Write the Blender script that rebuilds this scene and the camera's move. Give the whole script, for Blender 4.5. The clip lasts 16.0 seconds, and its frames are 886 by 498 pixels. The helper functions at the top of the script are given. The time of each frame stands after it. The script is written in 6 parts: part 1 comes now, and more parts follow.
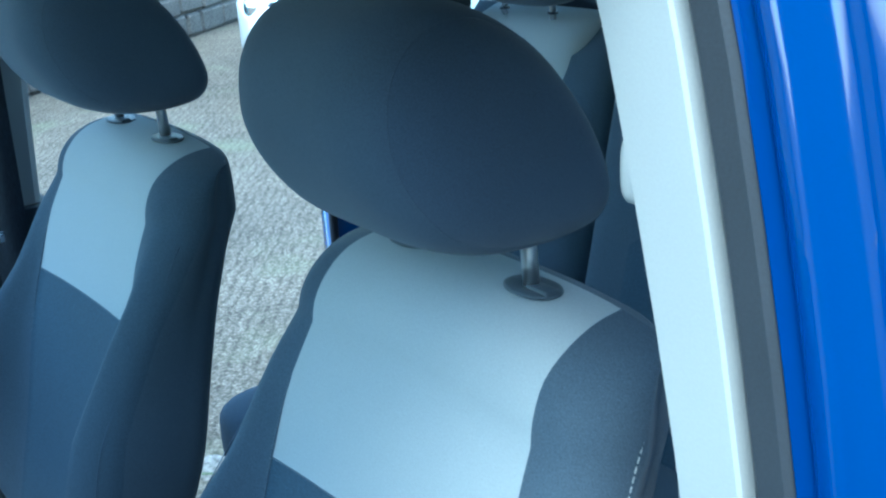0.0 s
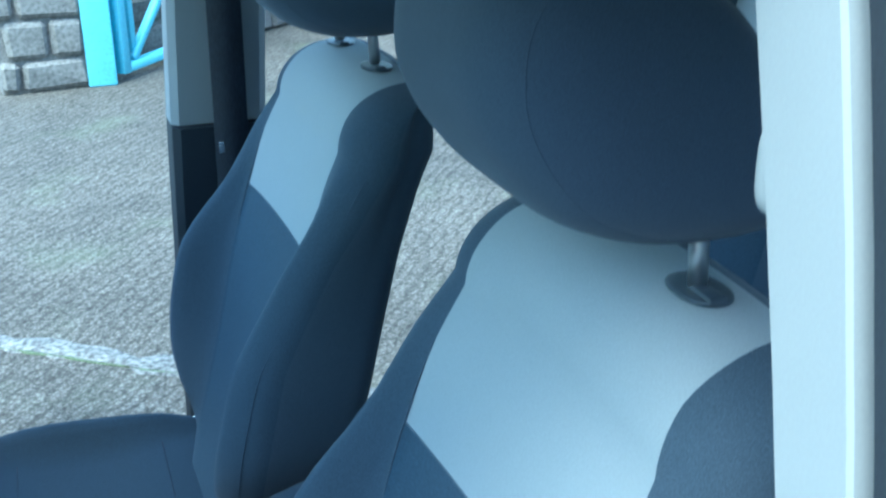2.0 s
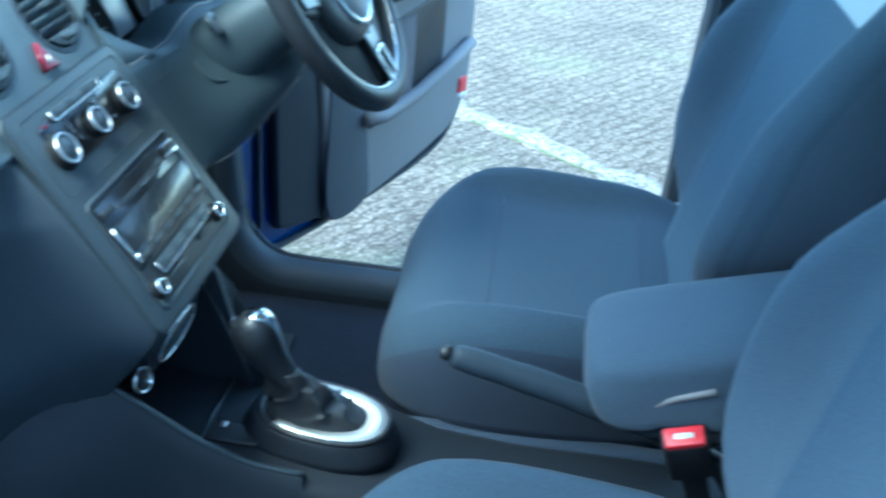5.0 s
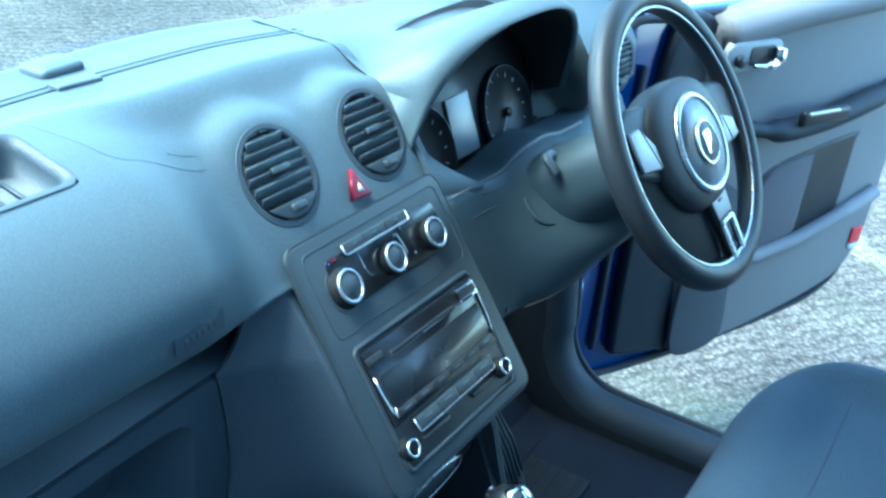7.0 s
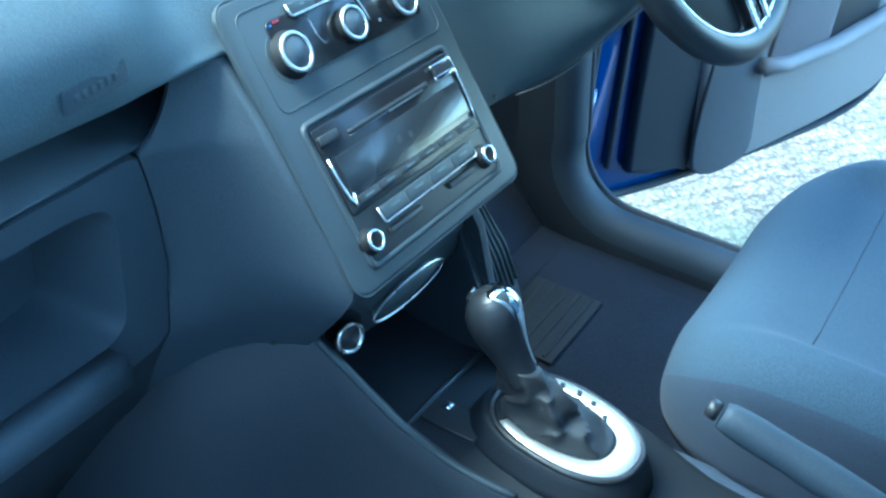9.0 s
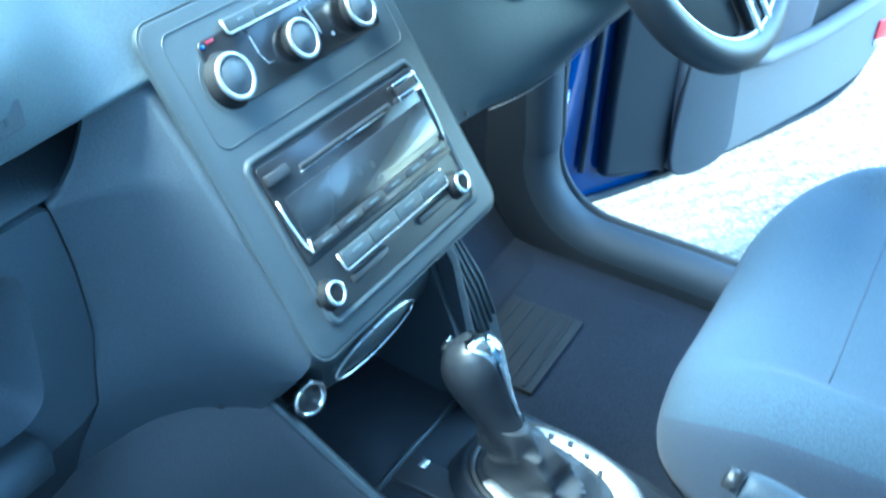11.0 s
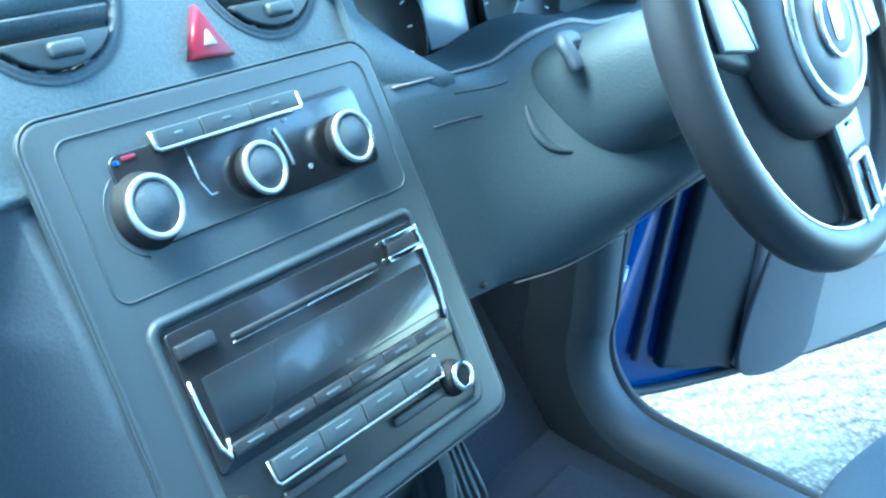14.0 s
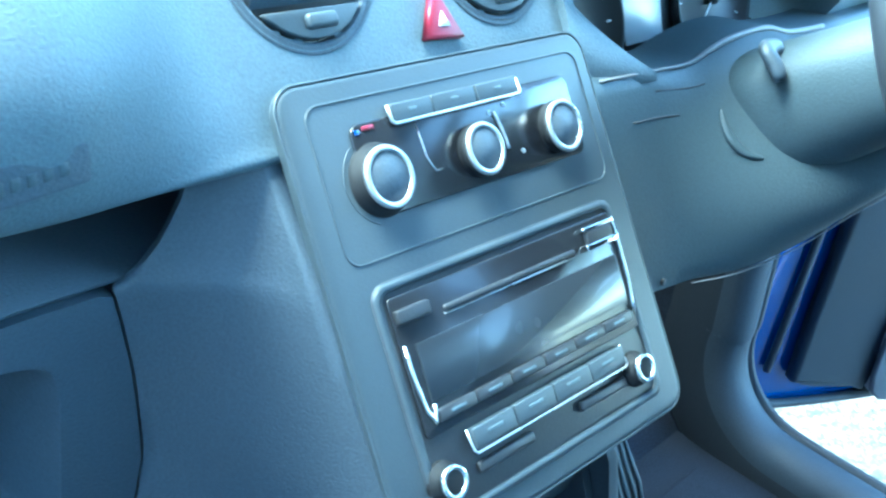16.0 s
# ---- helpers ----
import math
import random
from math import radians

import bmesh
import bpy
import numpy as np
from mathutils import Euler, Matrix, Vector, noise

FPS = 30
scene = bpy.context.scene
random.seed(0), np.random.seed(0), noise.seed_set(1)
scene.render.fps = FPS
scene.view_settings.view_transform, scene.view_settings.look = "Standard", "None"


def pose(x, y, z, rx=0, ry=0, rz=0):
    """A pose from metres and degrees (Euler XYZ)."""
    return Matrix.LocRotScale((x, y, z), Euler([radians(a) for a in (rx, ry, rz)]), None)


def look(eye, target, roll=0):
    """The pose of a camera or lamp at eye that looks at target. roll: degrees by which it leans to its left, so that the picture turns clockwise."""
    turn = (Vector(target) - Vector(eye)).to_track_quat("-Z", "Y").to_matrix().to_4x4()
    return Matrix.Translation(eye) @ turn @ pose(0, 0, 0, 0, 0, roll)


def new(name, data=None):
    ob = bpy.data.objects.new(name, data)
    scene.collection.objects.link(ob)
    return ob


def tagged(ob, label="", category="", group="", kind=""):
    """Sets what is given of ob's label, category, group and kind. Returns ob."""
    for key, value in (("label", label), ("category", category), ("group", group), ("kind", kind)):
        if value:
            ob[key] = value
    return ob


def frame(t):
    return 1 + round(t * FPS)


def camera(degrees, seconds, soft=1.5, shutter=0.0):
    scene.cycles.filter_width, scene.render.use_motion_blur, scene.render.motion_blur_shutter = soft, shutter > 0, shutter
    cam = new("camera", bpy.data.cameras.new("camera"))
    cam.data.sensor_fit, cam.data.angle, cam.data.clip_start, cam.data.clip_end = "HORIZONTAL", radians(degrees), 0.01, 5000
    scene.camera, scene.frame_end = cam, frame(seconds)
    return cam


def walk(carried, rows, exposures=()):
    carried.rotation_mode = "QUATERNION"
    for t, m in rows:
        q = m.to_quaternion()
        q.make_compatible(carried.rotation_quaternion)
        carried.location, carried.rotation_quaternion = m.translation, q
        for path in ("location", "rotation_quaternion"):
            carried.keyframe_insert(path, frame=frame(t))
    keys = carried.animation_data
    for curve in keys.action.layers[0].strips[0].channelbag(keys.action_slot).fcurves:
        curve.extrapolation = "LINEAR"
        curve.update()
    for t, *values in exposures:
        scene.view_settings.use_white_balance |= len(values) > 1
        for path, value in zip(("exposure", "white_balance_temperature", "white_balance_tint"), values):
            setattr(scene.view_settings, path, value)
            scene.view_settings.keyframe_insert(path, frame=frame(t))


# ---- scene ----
cam = camera(43.8, 16.0, 2.3, 0.4)
PATH = [
    (0, (-1.08, 0.532, 1.591), (0.464, -0.549, 0.92), -3.5),
    (0.5, (-1.047, 0.517, 1.596), (0.521, -0.541, 0.949), -2.7),
    (1, (-1.035, 0.473, 1.606), (0.636, -0.4, 0.938), -1.6),
    (1.5, (-1.024, 0.43, 1.603), (0.713, -0.299, 0.932), -1.1),
    (2, (-1.025, 0.398, 1.563), (0.719, -0.24, 0.82), -0.4),
    (2.5, (-1.043, 0.424, 1.517), (0.639, -0.235, 0.658), -0.3),
    (3, (-1.059, 0.452, 1.488), (0.571, -0.238, 0.556), -0.1),
    (3.5, (-1.081, 0.444, 1.483), (0.643, -0.066, 0.606), 1.9),
    (4, (-1.092, 0.414, 1.466), (0.669, 0.169, 0.55), 4.1),
    (4.5, (-1.087, 0.422, 1.451), (0.683, 0.351, 0.523), 4.8),
    (5, (-1.044, 0.485, 1.42), (0.698, 0.617, 0.445), 5.1),
    (5.2, (-1.035, 0.518, 1.412), (0.695, 0.719, 0.429), 5.2),
    (7.3, (-0.83, 0.439, 1.486), (0.72, 1.321, 0.579), 6.2),
    (7.5, (-0.822, 0.442, 1.458), (0.726, 1.346, 0.573), 6.0),
    (8, (-0.777, 0.43, 1.432), (0.718, 1.331, 0.455), 6.0),
    (8.5, (-0.741, 0.42, 1.391), (0.699, 1.259, 0.285), 5.6),
    (8.7, (-0.738, 0.422, 1.366), (0.687, 1.245, 0.228), 4.9),
    (10.8, (-0.64, 0.484, 1.302), (0.791, 1.197, 0.101), 3.2),
    (11, (-0.621, 0.499, 1.305), (0.824, 1.222, 0.126), 4.4),
    (11.5, (-0.585, 0.51, 1.303), (0.873, 1.278, 0.17), 6.1),
    (12, (-0.587, 0.542, 1.297), (0.91, 1.355, 0.248), 6.1),
    (12.5, (-0.555, 0.571, 1.238), (0.961, 1.396, 0.227), 5.8),
    (13, (-0.495, 0.554, 1.198), (1.048, 1.35, 0.206), 3.3),
    (13.5, (-0.444, 0.563, 1.203), (1.109, 1.395, 0.255), 6.0),
    (14, (-0.424, 0.555, 1.21), (1.075, 1.472, 0.255), 8.1),
    (14.5, (-0.434, 0.55, 1.204), (1.023, 1.486, 0.203), 9.5),
    (15, (-0.443, 0.561, 1.206), (0.987, 1.543, 0.21), 10.1),
    (15.5, (-0.459, 0.577, 1.212), (0.938, 1.589, 0.199), 10.6),
    (16, (-0.479, 0.593, 1.21), (0.9, 1.638, 0.208), 10.9),
]
LIGHT = [(0, 2.78, 5200, -15), (2, 2.72, 5200, -15), (3.5, 2.45, 5200, -15), (5, 3.4, 5150, -15), (7.5, 3.5, 5050, -17), (8.5, 3.9, 5000, -18), (11, 4.97, 5050, -19), (13, 4.78, 5050, -19), (14.5, 4.76, 5000, -20), (16, 4.98, 5050, -20)]
walk(cam, [(t, look(eye, target, roll)) for t, eye, target, roll in PATH], LIGHT)

# world and sun: bright hazy daylight from high on the passenger side, ahead of the car
world = bpy.data.worlds.new("sky")
scene.world = world
world.use_nodes = True
wn = world.node_tree.nodes
sky = wn.new("ShaderNodeTexSky")
sky.sky_type = "NISHITA"
sky.sun_disc = False
sky.sun_elevation, sky.sun_rotation = radians(60), radians(-39)
sky.dust_density = 1.5
wn["Background"].inputs["Strength"].default_value = 0.15
world.node_tree.links.new(sky.outputs[0], wn["Background"].inputs["Color"])
sun_data = bpy.data.lights.new("sun", "SUN")
sun_data.energy, sun_data.angle, sun_data.color = 1.0, radians(40), (1.0, 0.96, 0.9)
sun = new("sun", sun_data)
sun.matrix_world = look((-4, 5, 11), (0, 0, 0))


# ---- small tools ----
def part(name, bm, material, parent=None, label="", smooth=True):
    """One mesh object from a bmesh, under a thing or a part."""
    me = bpy.data.meshes.new(name)
    if smooth:
        for f in bm.faces:
            f.smooth = True
    bm.normal_update()
    bm.to_mesh(me)
    bm.free()
    me.materials.append(material)
    ob = new(name, me)
    if parent is not None:
        ob.parent = parent
    if label:
        ob["label"] = label
    return ob


def thing(name, label, category, group="", kind="", at=(0, 0, 0)):
    ob = new(name)
    ob.empty_display_size = 0.05
    ob.location = at
    return tagged(ob, label, category, group, kind)


def flat_sharp(ob, angle=35):
    ob.data.set_sharp_from_angle(angle=radians(angle))
    return ob


def loft(rings, closed=True, caps=(True, True), bm=None):
    """A skin over rings of equally many points."""
    bm = bm or bmesh.new()
    rows = [[bm.verts.new(p) for p in ring] for ring in rings]
    n = len(rows[0])
    for a, b in zip(rows, rows[1:]):
        for i in range(n if closed else n - 1):
            j = (i + 1) % n
            bm.faces.new((a[i], a[j], b[j], b[i]))
    if closed and caps[0]:
        bm.faces.new(rows[0][::-1])
    if closed and caps[1]:
        bm.faces.new(rows[-1])
    bmesh.ops.recalc_face_normals(bm, faces=bm.faces) if closed else None
    return bm


def tube(points, radius, n=8, closed=False, bm=None, flat=1.0):
    """A round bar along points; radius may be a list."""
    pts = [Vector(p) for p in points]
    rings, m = [], len(pts)
    up = Vector((0.13, 0.2, 0.97))
    for i, p in enumerate(pts):
        a = pts[(i - 1) % m] if closed or i else p
        b = pts[(i + 1) % m] if closed or i < m - 1 else p
        d = (b - a).normalized()
        side = d.cross(up)
        if side.length < 0.1:
            side = d.cross(Vector((1, 0, 0)))
        side.normalize()
        top = side.cross(d)
        up = top
        r = radius[i] if isinstance(radius, (list, tuple)) else radius
        rings.append([p + side * r * math.cos(k * math.tau / n) + top * r * flat * math.sin(k * math.tau / n) for k in range(n)])
    if closed:
        rings.append(rings[0])
        bm = loft(rings, caps=(False, False), bm=bm)
        bmesh.ops.remove_doubles(bm, verts=bm.verts, dist=1e-6)
        return bm
    return loft(rings, bm=bm)


def curve(points, steps=8, closed=False):
    """A smooth line through points."""
    p = [Vector(q) for q in points]
    n = len(p)
    out = []
    for i in range(n if closed else n - 1):
        a, b, c, d = (p[(i + k) % n] if closed else p[min(max(i + k, 0), n - 1)] for k in (-1, 0, 1, 2))
        for s in range(steps):
            t = s / steps
            out.append(0.5 * (2 * b + (c - a) * t + (2 * a - 5 * b + 4 * c - d) * t * t + (3 * b - a - 3 * c + d) * t ** 3))
    if not closed:
        out.append(p[-1])
    return out


def rbox(size, radius, m=None, seg=3):
    """A box with rounded edges, at the pose m."""
    bm = bmesh.new()
    bmesh.ops.create_cube(bm, size=1.0)
    bmesh.ops.scale(bm, vec=size, verts=bm.verts)
    if radius > 0:
        bmesh.ops.bevel(bm, geom=bm.edges[:], offset=min(radius, min(size) * 0.49), segments=seg, profile=0.5, affect="EDGES")
    if m is not None:
        bmesh.ops.transform(bm, matrix=m, verts=bm.verts)
    return bm


def cyl(radius, depth, m=None, n=32, top=None, bevel=0.0):
    """A round piece along z from 0 to depth, at the pose m."""
    top = radius if top is None else top
    prof = [(radius, 0), (top, depth - bevel), (top - bevel, depth)] if bevel else [(radius, 0), (top, depth)]
    bm = loft([[(r * math.cos(k * math.tau / n), r * math.sin(k * math.tau / n), z) for k in range(n)] for r, z in prof])
    if m is not None:
        bmesh.ops.transform(bm, matrix=m, verts=bm.verts)
    return bm


def turned(profile, m=None, n=40, closed=False):
    """A turned piece round z from (radius, height) points; closed joins the last to the first."""
    prof = profile + [profile[0]] if closed else profile
    bm = loft([[(r * math.cos(k * math.tau / n), r * math.sin(k * math.tau / n), z) for k in range(n)] for r, z in prof], caps=(not closed, not closed))
    bmesh.ops.remove_doubles(bm, verts=bm.verts, dist=1e-6)
    if m is not None:
        bmesh.ops.transform(bm, matrix=m, verts=bm.verts)
    return bm


def egg(hx, hy, hz, e1=0.5, e2=0.5, n=40, m=28, shape=None):
    """A soft box: a superellipsoid, bent by shape(x, y, z) if given."""
    def f(v, e):
        return math.copysign(abs(v) ** e, v)
    rings = []
    for i in range(m + 1):
        a = -math.pi / 2 + math.pi * i / m
        a = max(min(a, math.pi / 2 - 1e-3), -math.pi / 2 + 1e-3)
        ring = []
        for k in range(n):
            b = k * math.tau / n
            p = (hx * f(math.cos(a), e1) * f(math.cos(b), e2), hy * f(math.cos(a), e1) * f(math.sin(b), e2), hz * f(math.sin(a), e1))
            ring.append(shape(*p) if shape else p)
        rings.append(ring)
    return loft(rings)


def plate(outline, thick, m=None, bevel=0.0, seg=2):
    """A flat piece with the given outline in x, y, standing thick in z."""
    bm = bmesh.new()
    f = bm.faces.new([bm.verts.new((x, y, 0)) for x, y in outline])
    if f.normal.z < 0 or f.calc_area() and sum((a[0] * b[1] - b[0] * a[1]) for a, b in zip(outline, outline[1:] + outline[:1])) < 0:
        f.normal_flip()
    ex = bmesh.ops.extrude_face_region(bm, geom=[f])
    top = [v for v in ex["geom"] if isinstance(v, bmesh.types.BMVert)]
    bmesh.ops.translate(bm, vec=(0, 0, thick), verts=top)
    bmesh.ops.recalc_face_normals(bm, faces=bm.faces)
    if bevel:
        edges = [e for e in bm.edges if all(v in set(top) for v in e.verts)]
        bmesh.ops.bevel(bm, geom=edges, offset=bevel, segments=seg, profile=0.5, affect="EDGES")
    if m is not None:
        bmesh.ops.transform(bm, matrix=m, verts=bm.verts)
    return bm


def rrect(x0, y0, x1, y1, r, n=5):
    """A rounded rectangle's outline."""
    out = []
    for cx, cy, a in ((x1 - r, y0 + r, -90), (x1 - r, y1 - r, 0), (x0 + r, y1 - r, 90), (x0 + r, y0 + r, 180)):
        for k in range(n + 1):
            t = radians(a + 90 * k / n)
            out.append((cx + r * math.cos(t), cy + r * math.sin(t)))
    return out


def smooth_outline(pts, steps=5):
    return [(p.x, p.y) for p in curve([(a, b, 0) for a, b in pts], steps, closed=True)]


def ringplate(outer, inner, thick, m=None):
    """A frame between two outlines with equally many points."""
    rows = [[(x, y, 0) for x, y in inner], [(x, y, thick) for x, y in inner], [(x, y, thick) for x, y in outer], [(x, y, 0) for x, y in outer]]
    bm = loft(rows + rows[:1], caps=(False, False))
    bmesh.ops.remove_doubles(bm, verts=bm.verts, dist=1e-6)
    if m is not None:
        bmesh.ops.transform(bm, matrix=m, verts=bm.verts)
    return bm


def join(*bms):
    """Several pieces of one part in one bmesh."""
    out = bmesh.new()
    for b in bms:
        me = bpy.data.meshes.new("tmp")
        b.to_mesh(me)
        b.free()
        out.from_mesh(me)
        bpy.data.meshes.remove(me)
    return out


def smoothstep(a, b, x):
    t = min(max((x - a) / (b - a), 0.0), 1.0)
    return t * t * (3 - 2 * t)


def soft(z, table):
    """A smooth curve through a table of (place, value)."""
    xs, ys = np.array([t[0] for t in table]), np.array([t[1] for t in table])
    m = np.gradient(ys, xs)
    i = int(np.clip(np.searchsorted(xs, z) - 1, 0, len(xs) - 2))
    h = xs[i + 1] - xs[i]
    t = min(max((z - xs[i]) / h, 0.0), 1.0)
    return float((1 + 2 * t) * (1 - t) ** 2 * ys[i] + t * (1 - t) ** 2 * h * m[i] + t * t * (3 - 2 * t) * ys[i + 1] + t * t * (t - 1) * h * m[i + 1])


# ---- materials ----
def material(name, colour, rough=0.5, metal=0.0, vary=0.12, scale=8.0, grain=0.0, grain_scale=400.0, bump=0.0, coat=0.0, spec=0.5, sheen=0.0, stretch=(1, 1, 1), wear=0.0):
    """A surface with broad and fine variation, fine relief and uneven gloss."""
    mat = bpy.data.materials.new(name)
    mat.use_nodes = True
    nt = mat.node_tree
    nodes, links = nt.nodes, nt.links
    b = nodes["Principled BSDF"]
    b.inputs["Metallic"].default_value = metal
    b.inputs["Specular IOR Level"].default_value = spec
    b.inputs["Coat Weight"].default_value = coat
    b.inputs["Coat Roughness"].default_value = 0.04
    b.inputs["Sheen Weight"].default_value = sheen
    co = nodes.new("ShaderNodeTexCoord")
    mp = nodes.new("ShaderNodeMapping")
    mp.inputs["Scale"].default_value = stretch
    links.new(co.outputs["Object"], mp.inputs["Vector"])

    def noise_tex(sc, detail=3.0):
        n = nodes.new("ShaderNodeTexNoise")
        n.inputs["Scale"].default_value, n.inputs["Detail"].default_value = sc, detail
        links.new(mp.outputs[0], n.inputs["Vector"])
        return n

    broad, fine = noise_tex(scale), noise_tex(grain_scale, 2.0)
    mix = nodes.new("ShaderNodeMix")
    mix.data_type = "RGBA"
    mix.inputs[6].default_value = (*[c * (1 - vary) for c in colour], 1)
    mix.inputs[7].default_value = (*[min(c * (1 + vary), 1) for c in colour], 1)
    links.new(broad.outputs["Fac"], mix.inputs[0])
    out = mix.outputs[2]
    if grain:
        m2 = nodes.new("ShaderNodeMix")
        m2.data_type, m2.blend_type = "RGBA", "MULTIPLY"
        ramp = nodes.new("ShaderNodeMapRange")
        ramp.inputs[1].default_value, ramp.inputs[2].default_value = 0.3, 0.7
        ramp.inputs[3].default_value, ramp.inputs[4].default_value = 1 - grain, 1 + grain
        links.new(fine.outputs["Fac"], ramp.inputs[0])
        m2.inputs[0].default_value = 1.0
        links.new(out, m2.inputs[6])
        links.new(ramp.outputs[0], m2.inputs[7])
        out = m2.outputs[2]
    links.new(out, b.inputs["Base Color"])
    rr = nodes.new("ShaderNodeMapRange")
    rr.inputs[3].default_value, rr.inputs[4].default_value = max(rough - 0.08 - wear, 0.02), min(rough + 0.08 + wear, 1.0)
    if rough < 0.12:
        rr.inputs[3].default_value, rr.inputs[4].default_value = rough * 0.7, rough * 1.4
    links.new(broad.outputs["Fac"], rr.inputs[0])
    links.new(rr.outputs[0], b.inputs["Roughness"])
    if bump:
        bp = nodes.new("ShaderNodeBump")
        bp.inputs["Strength"].default_value, bp.inputs["Distance"].default_value = bump, 0.001
        links.new(fine.outputs["Fac"], bp.inputs["Height"])
        links.new(bp.outputs[0], b.inputs["Normal"])
    return mat


HEAD = material("headrest_cloth", (0.076, 0.104, 0.148), 0.9, vary=0.1, scale=6, grain=0.14, grain_scale=900, bump=0.2, spec=0.2, sheen=0.10)
FABRIC = material("grey_seat_cloth", (0.062, 0.088, 0.122), 0.9, vary=0.1, scale=6, grain=0.25, grain_scale=900, bump=0.35, spec=0.2, sheen=0.10)
FABRIC_MID = material("ribbed_seat_cloth", (0.046, 0.076, 0.112), 0.9, vary=0.08, scale=6, grain=0.22, grain_scale=520, bump=0.35, spec=0.2, sheen=0.10, stretch=(0.4, 1, 2.0))
# side cloth lightened to make up for light missing on the backrest flanks
FABRIC_SIDE = material("brightened_seat_side_cloth", (0.074, 0.100, 0.136), 0.85, vary=0.1, scale=6, grain=0.2, grain_scale=900, bump=0.25, spec=0.25, sheen=0.15)
FABRIC_LIGHT = material("pale_seat_cloth", (0.375, 0.408, 0.425), 0.9, vary=0.05, scale=5, grain=0.06, grain_scale=700, bump=0.15, spec=0.08)
# cushion cloths darker than the backrest's; the side's is its shaded copy
CUSHION_SIDE = material("shaded_cushion_side_cloth", (0.034, 0.047, 0.073), 0.9, vary=0.1, scale=6, grain=0.2, grain_scale=900, bump=0.25, spec=0.15, sheen=0.05)
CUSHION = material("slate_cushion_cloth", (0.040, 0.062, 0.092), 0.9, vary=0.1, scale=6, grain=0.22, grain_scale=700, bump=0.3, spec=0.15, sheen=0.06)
STITCH = material("white_thread", (0.40, 0.44, 0.47), 0.8, vary=0.05)
# the headrest cloth again, slightly darker for the shade on its ends
HEAD_END = material("shaded_headrest_cloth", (0.069, 0.096, 0.140), 0.9, vary=0.1, scale=6, grain=0.14, grain_scale=900, bump=0.2, spec=0.2, sheen=0.2)
SEAM_TAG = material("grey_tag_cloth", (0.10, 0.12, 0.14), 0.8, vary=0.1, grain=0.2, grain_scale=600, bump=0.2)
COLLAR = material("grey_collar_plastic", (0.050, 0.066, 0.086), 0.5, vary=0.08, scale=20, grain=0.08, grain_scale=700, bump=0.1)
SEAM = material("dark_seam", (0.035, 0.042, 0.055), 0.9, vary=0.05)
DASH = material("grained_dash_plastic", (0.088, 0.120, 0.142), 0.54, vary=0.08, scale=5, grain=0.12, grain_scale=520, bump=0.4, spec=0.5)
STACK = material("grained_lower_dash_plastic", (0.049, 0.066, 0.086), 0.52, vary=0.08, scale=5, grain=0.12, grain_scale=520, bump=0.4)
KNOB = material("matt_black_knob", (0.012, 0.013, 0.015), 0.7, vary=0.1, scale=20, spec=0.2)
SPOKE_TRIM = material("brushed_spoke_trim", (0.34, 0.36, 0.38), 0.42, 0.5, vary=0.05, scale=14, grain=0.05, grain_scale=900)
DASH_DARK = material("dark_lower_plastic", (0.017, 0.024, 0.034), 0.65, vary=0.1, scale=6, grain=0.15, grain_scale=520, bump=0.35)
SILL_TRIM = material("dark_sill_plastic", (0.023, 0.033, 0.048), 0.62, vary=0.1, scale=6, grain=0.12, grain_scale=520, bump=0.3, spec=0.35)
COWL = material("grained_cowl_plastic", (0.046, 0.066, 0.079), 0.55, vary=0.08, scale=5, grain=0.10, grain_scale=520, bump=0.3)
CONSOLE = material("satin_console_plastic", (0.039, 0.052, 0.063), 0.46, vary=0.10, scale=9, grain=0.05, grain_scale=700, bump=0.12)
TRIM_LIGHT = material("pale_pillar_plastic", (0.315, 0.338, 0.348), 0.55, vary=0.05, scale=7, grain=0.03, grain_scale=600, bump=0.08)
TRIM_GREY = material("grey_door_plastic", (0.20, 0.198, 0.205), 0.6, vary=0.07, scale=7, grain=0.1, grain_scale=520, bump=0.3)
DOOR_CLOTH = material("grey_door_cloth", (0.15, 0.140, 0.150), 0.9, vary=0.08, scale=7, grain=0.15, grain_scale=700, bump=0.3, spec=0.2)
TUNNEL = material("black_tunnel_plastic", (0.010, 0.014, 0.021), 0.7, vary=0.1, scale=6, grain=0.15, grain_scale=520, bump=0.35, spec=0.35)
BRAKE = material("grey_brake_grip", (0.030, 0.043, 0.060), 0.6, vary=0.1, scale=8, grain=0.15, grain_scale=600, bump=0.3, spec=0.4)
SPEAKER = material("dark_speaker_panel", (0.085, 0.090, 0.102), 0.8, vary=0.08, scale=7, grain=0.15, grain_scale=700, bump=0.3, spec=0.25)
GAITER = material("gaiter_leather", (0.022, 0.025, 0.030), 0.55, vary=0.15, scale=20, grain=0.15, grain_scale=500, bump=0.25)
PALE_SILVER = material("pale_silver_plastic", (0.78, 0.80, 0.80), 0.30, 0.55, vary=0.04, scale=14)
BLACK = material("black_plastic", (0.022, 0.024, 0.028), 0.42, vary=0.15, scale=10, grain=0.1, grain_scale=600, bump=0.15)
GLOSS = material("gloss_black", (0.012, 0.013, 0.016), 0.22, vary=0.1, scale=12, coat=0.1)
RUBBER = material("black_rubber", (0.019, 0.025, 0.035), 0.7, vary=0.15, scale=20, grain=0.1, grain_scale=500, bump=0.2)
LEATHER = material("black_leather", (0.026, 0.029, 0.034), 0.48, vary=0.12, scale=14, grain=0.1, grain_scale=900, bump=0.15)
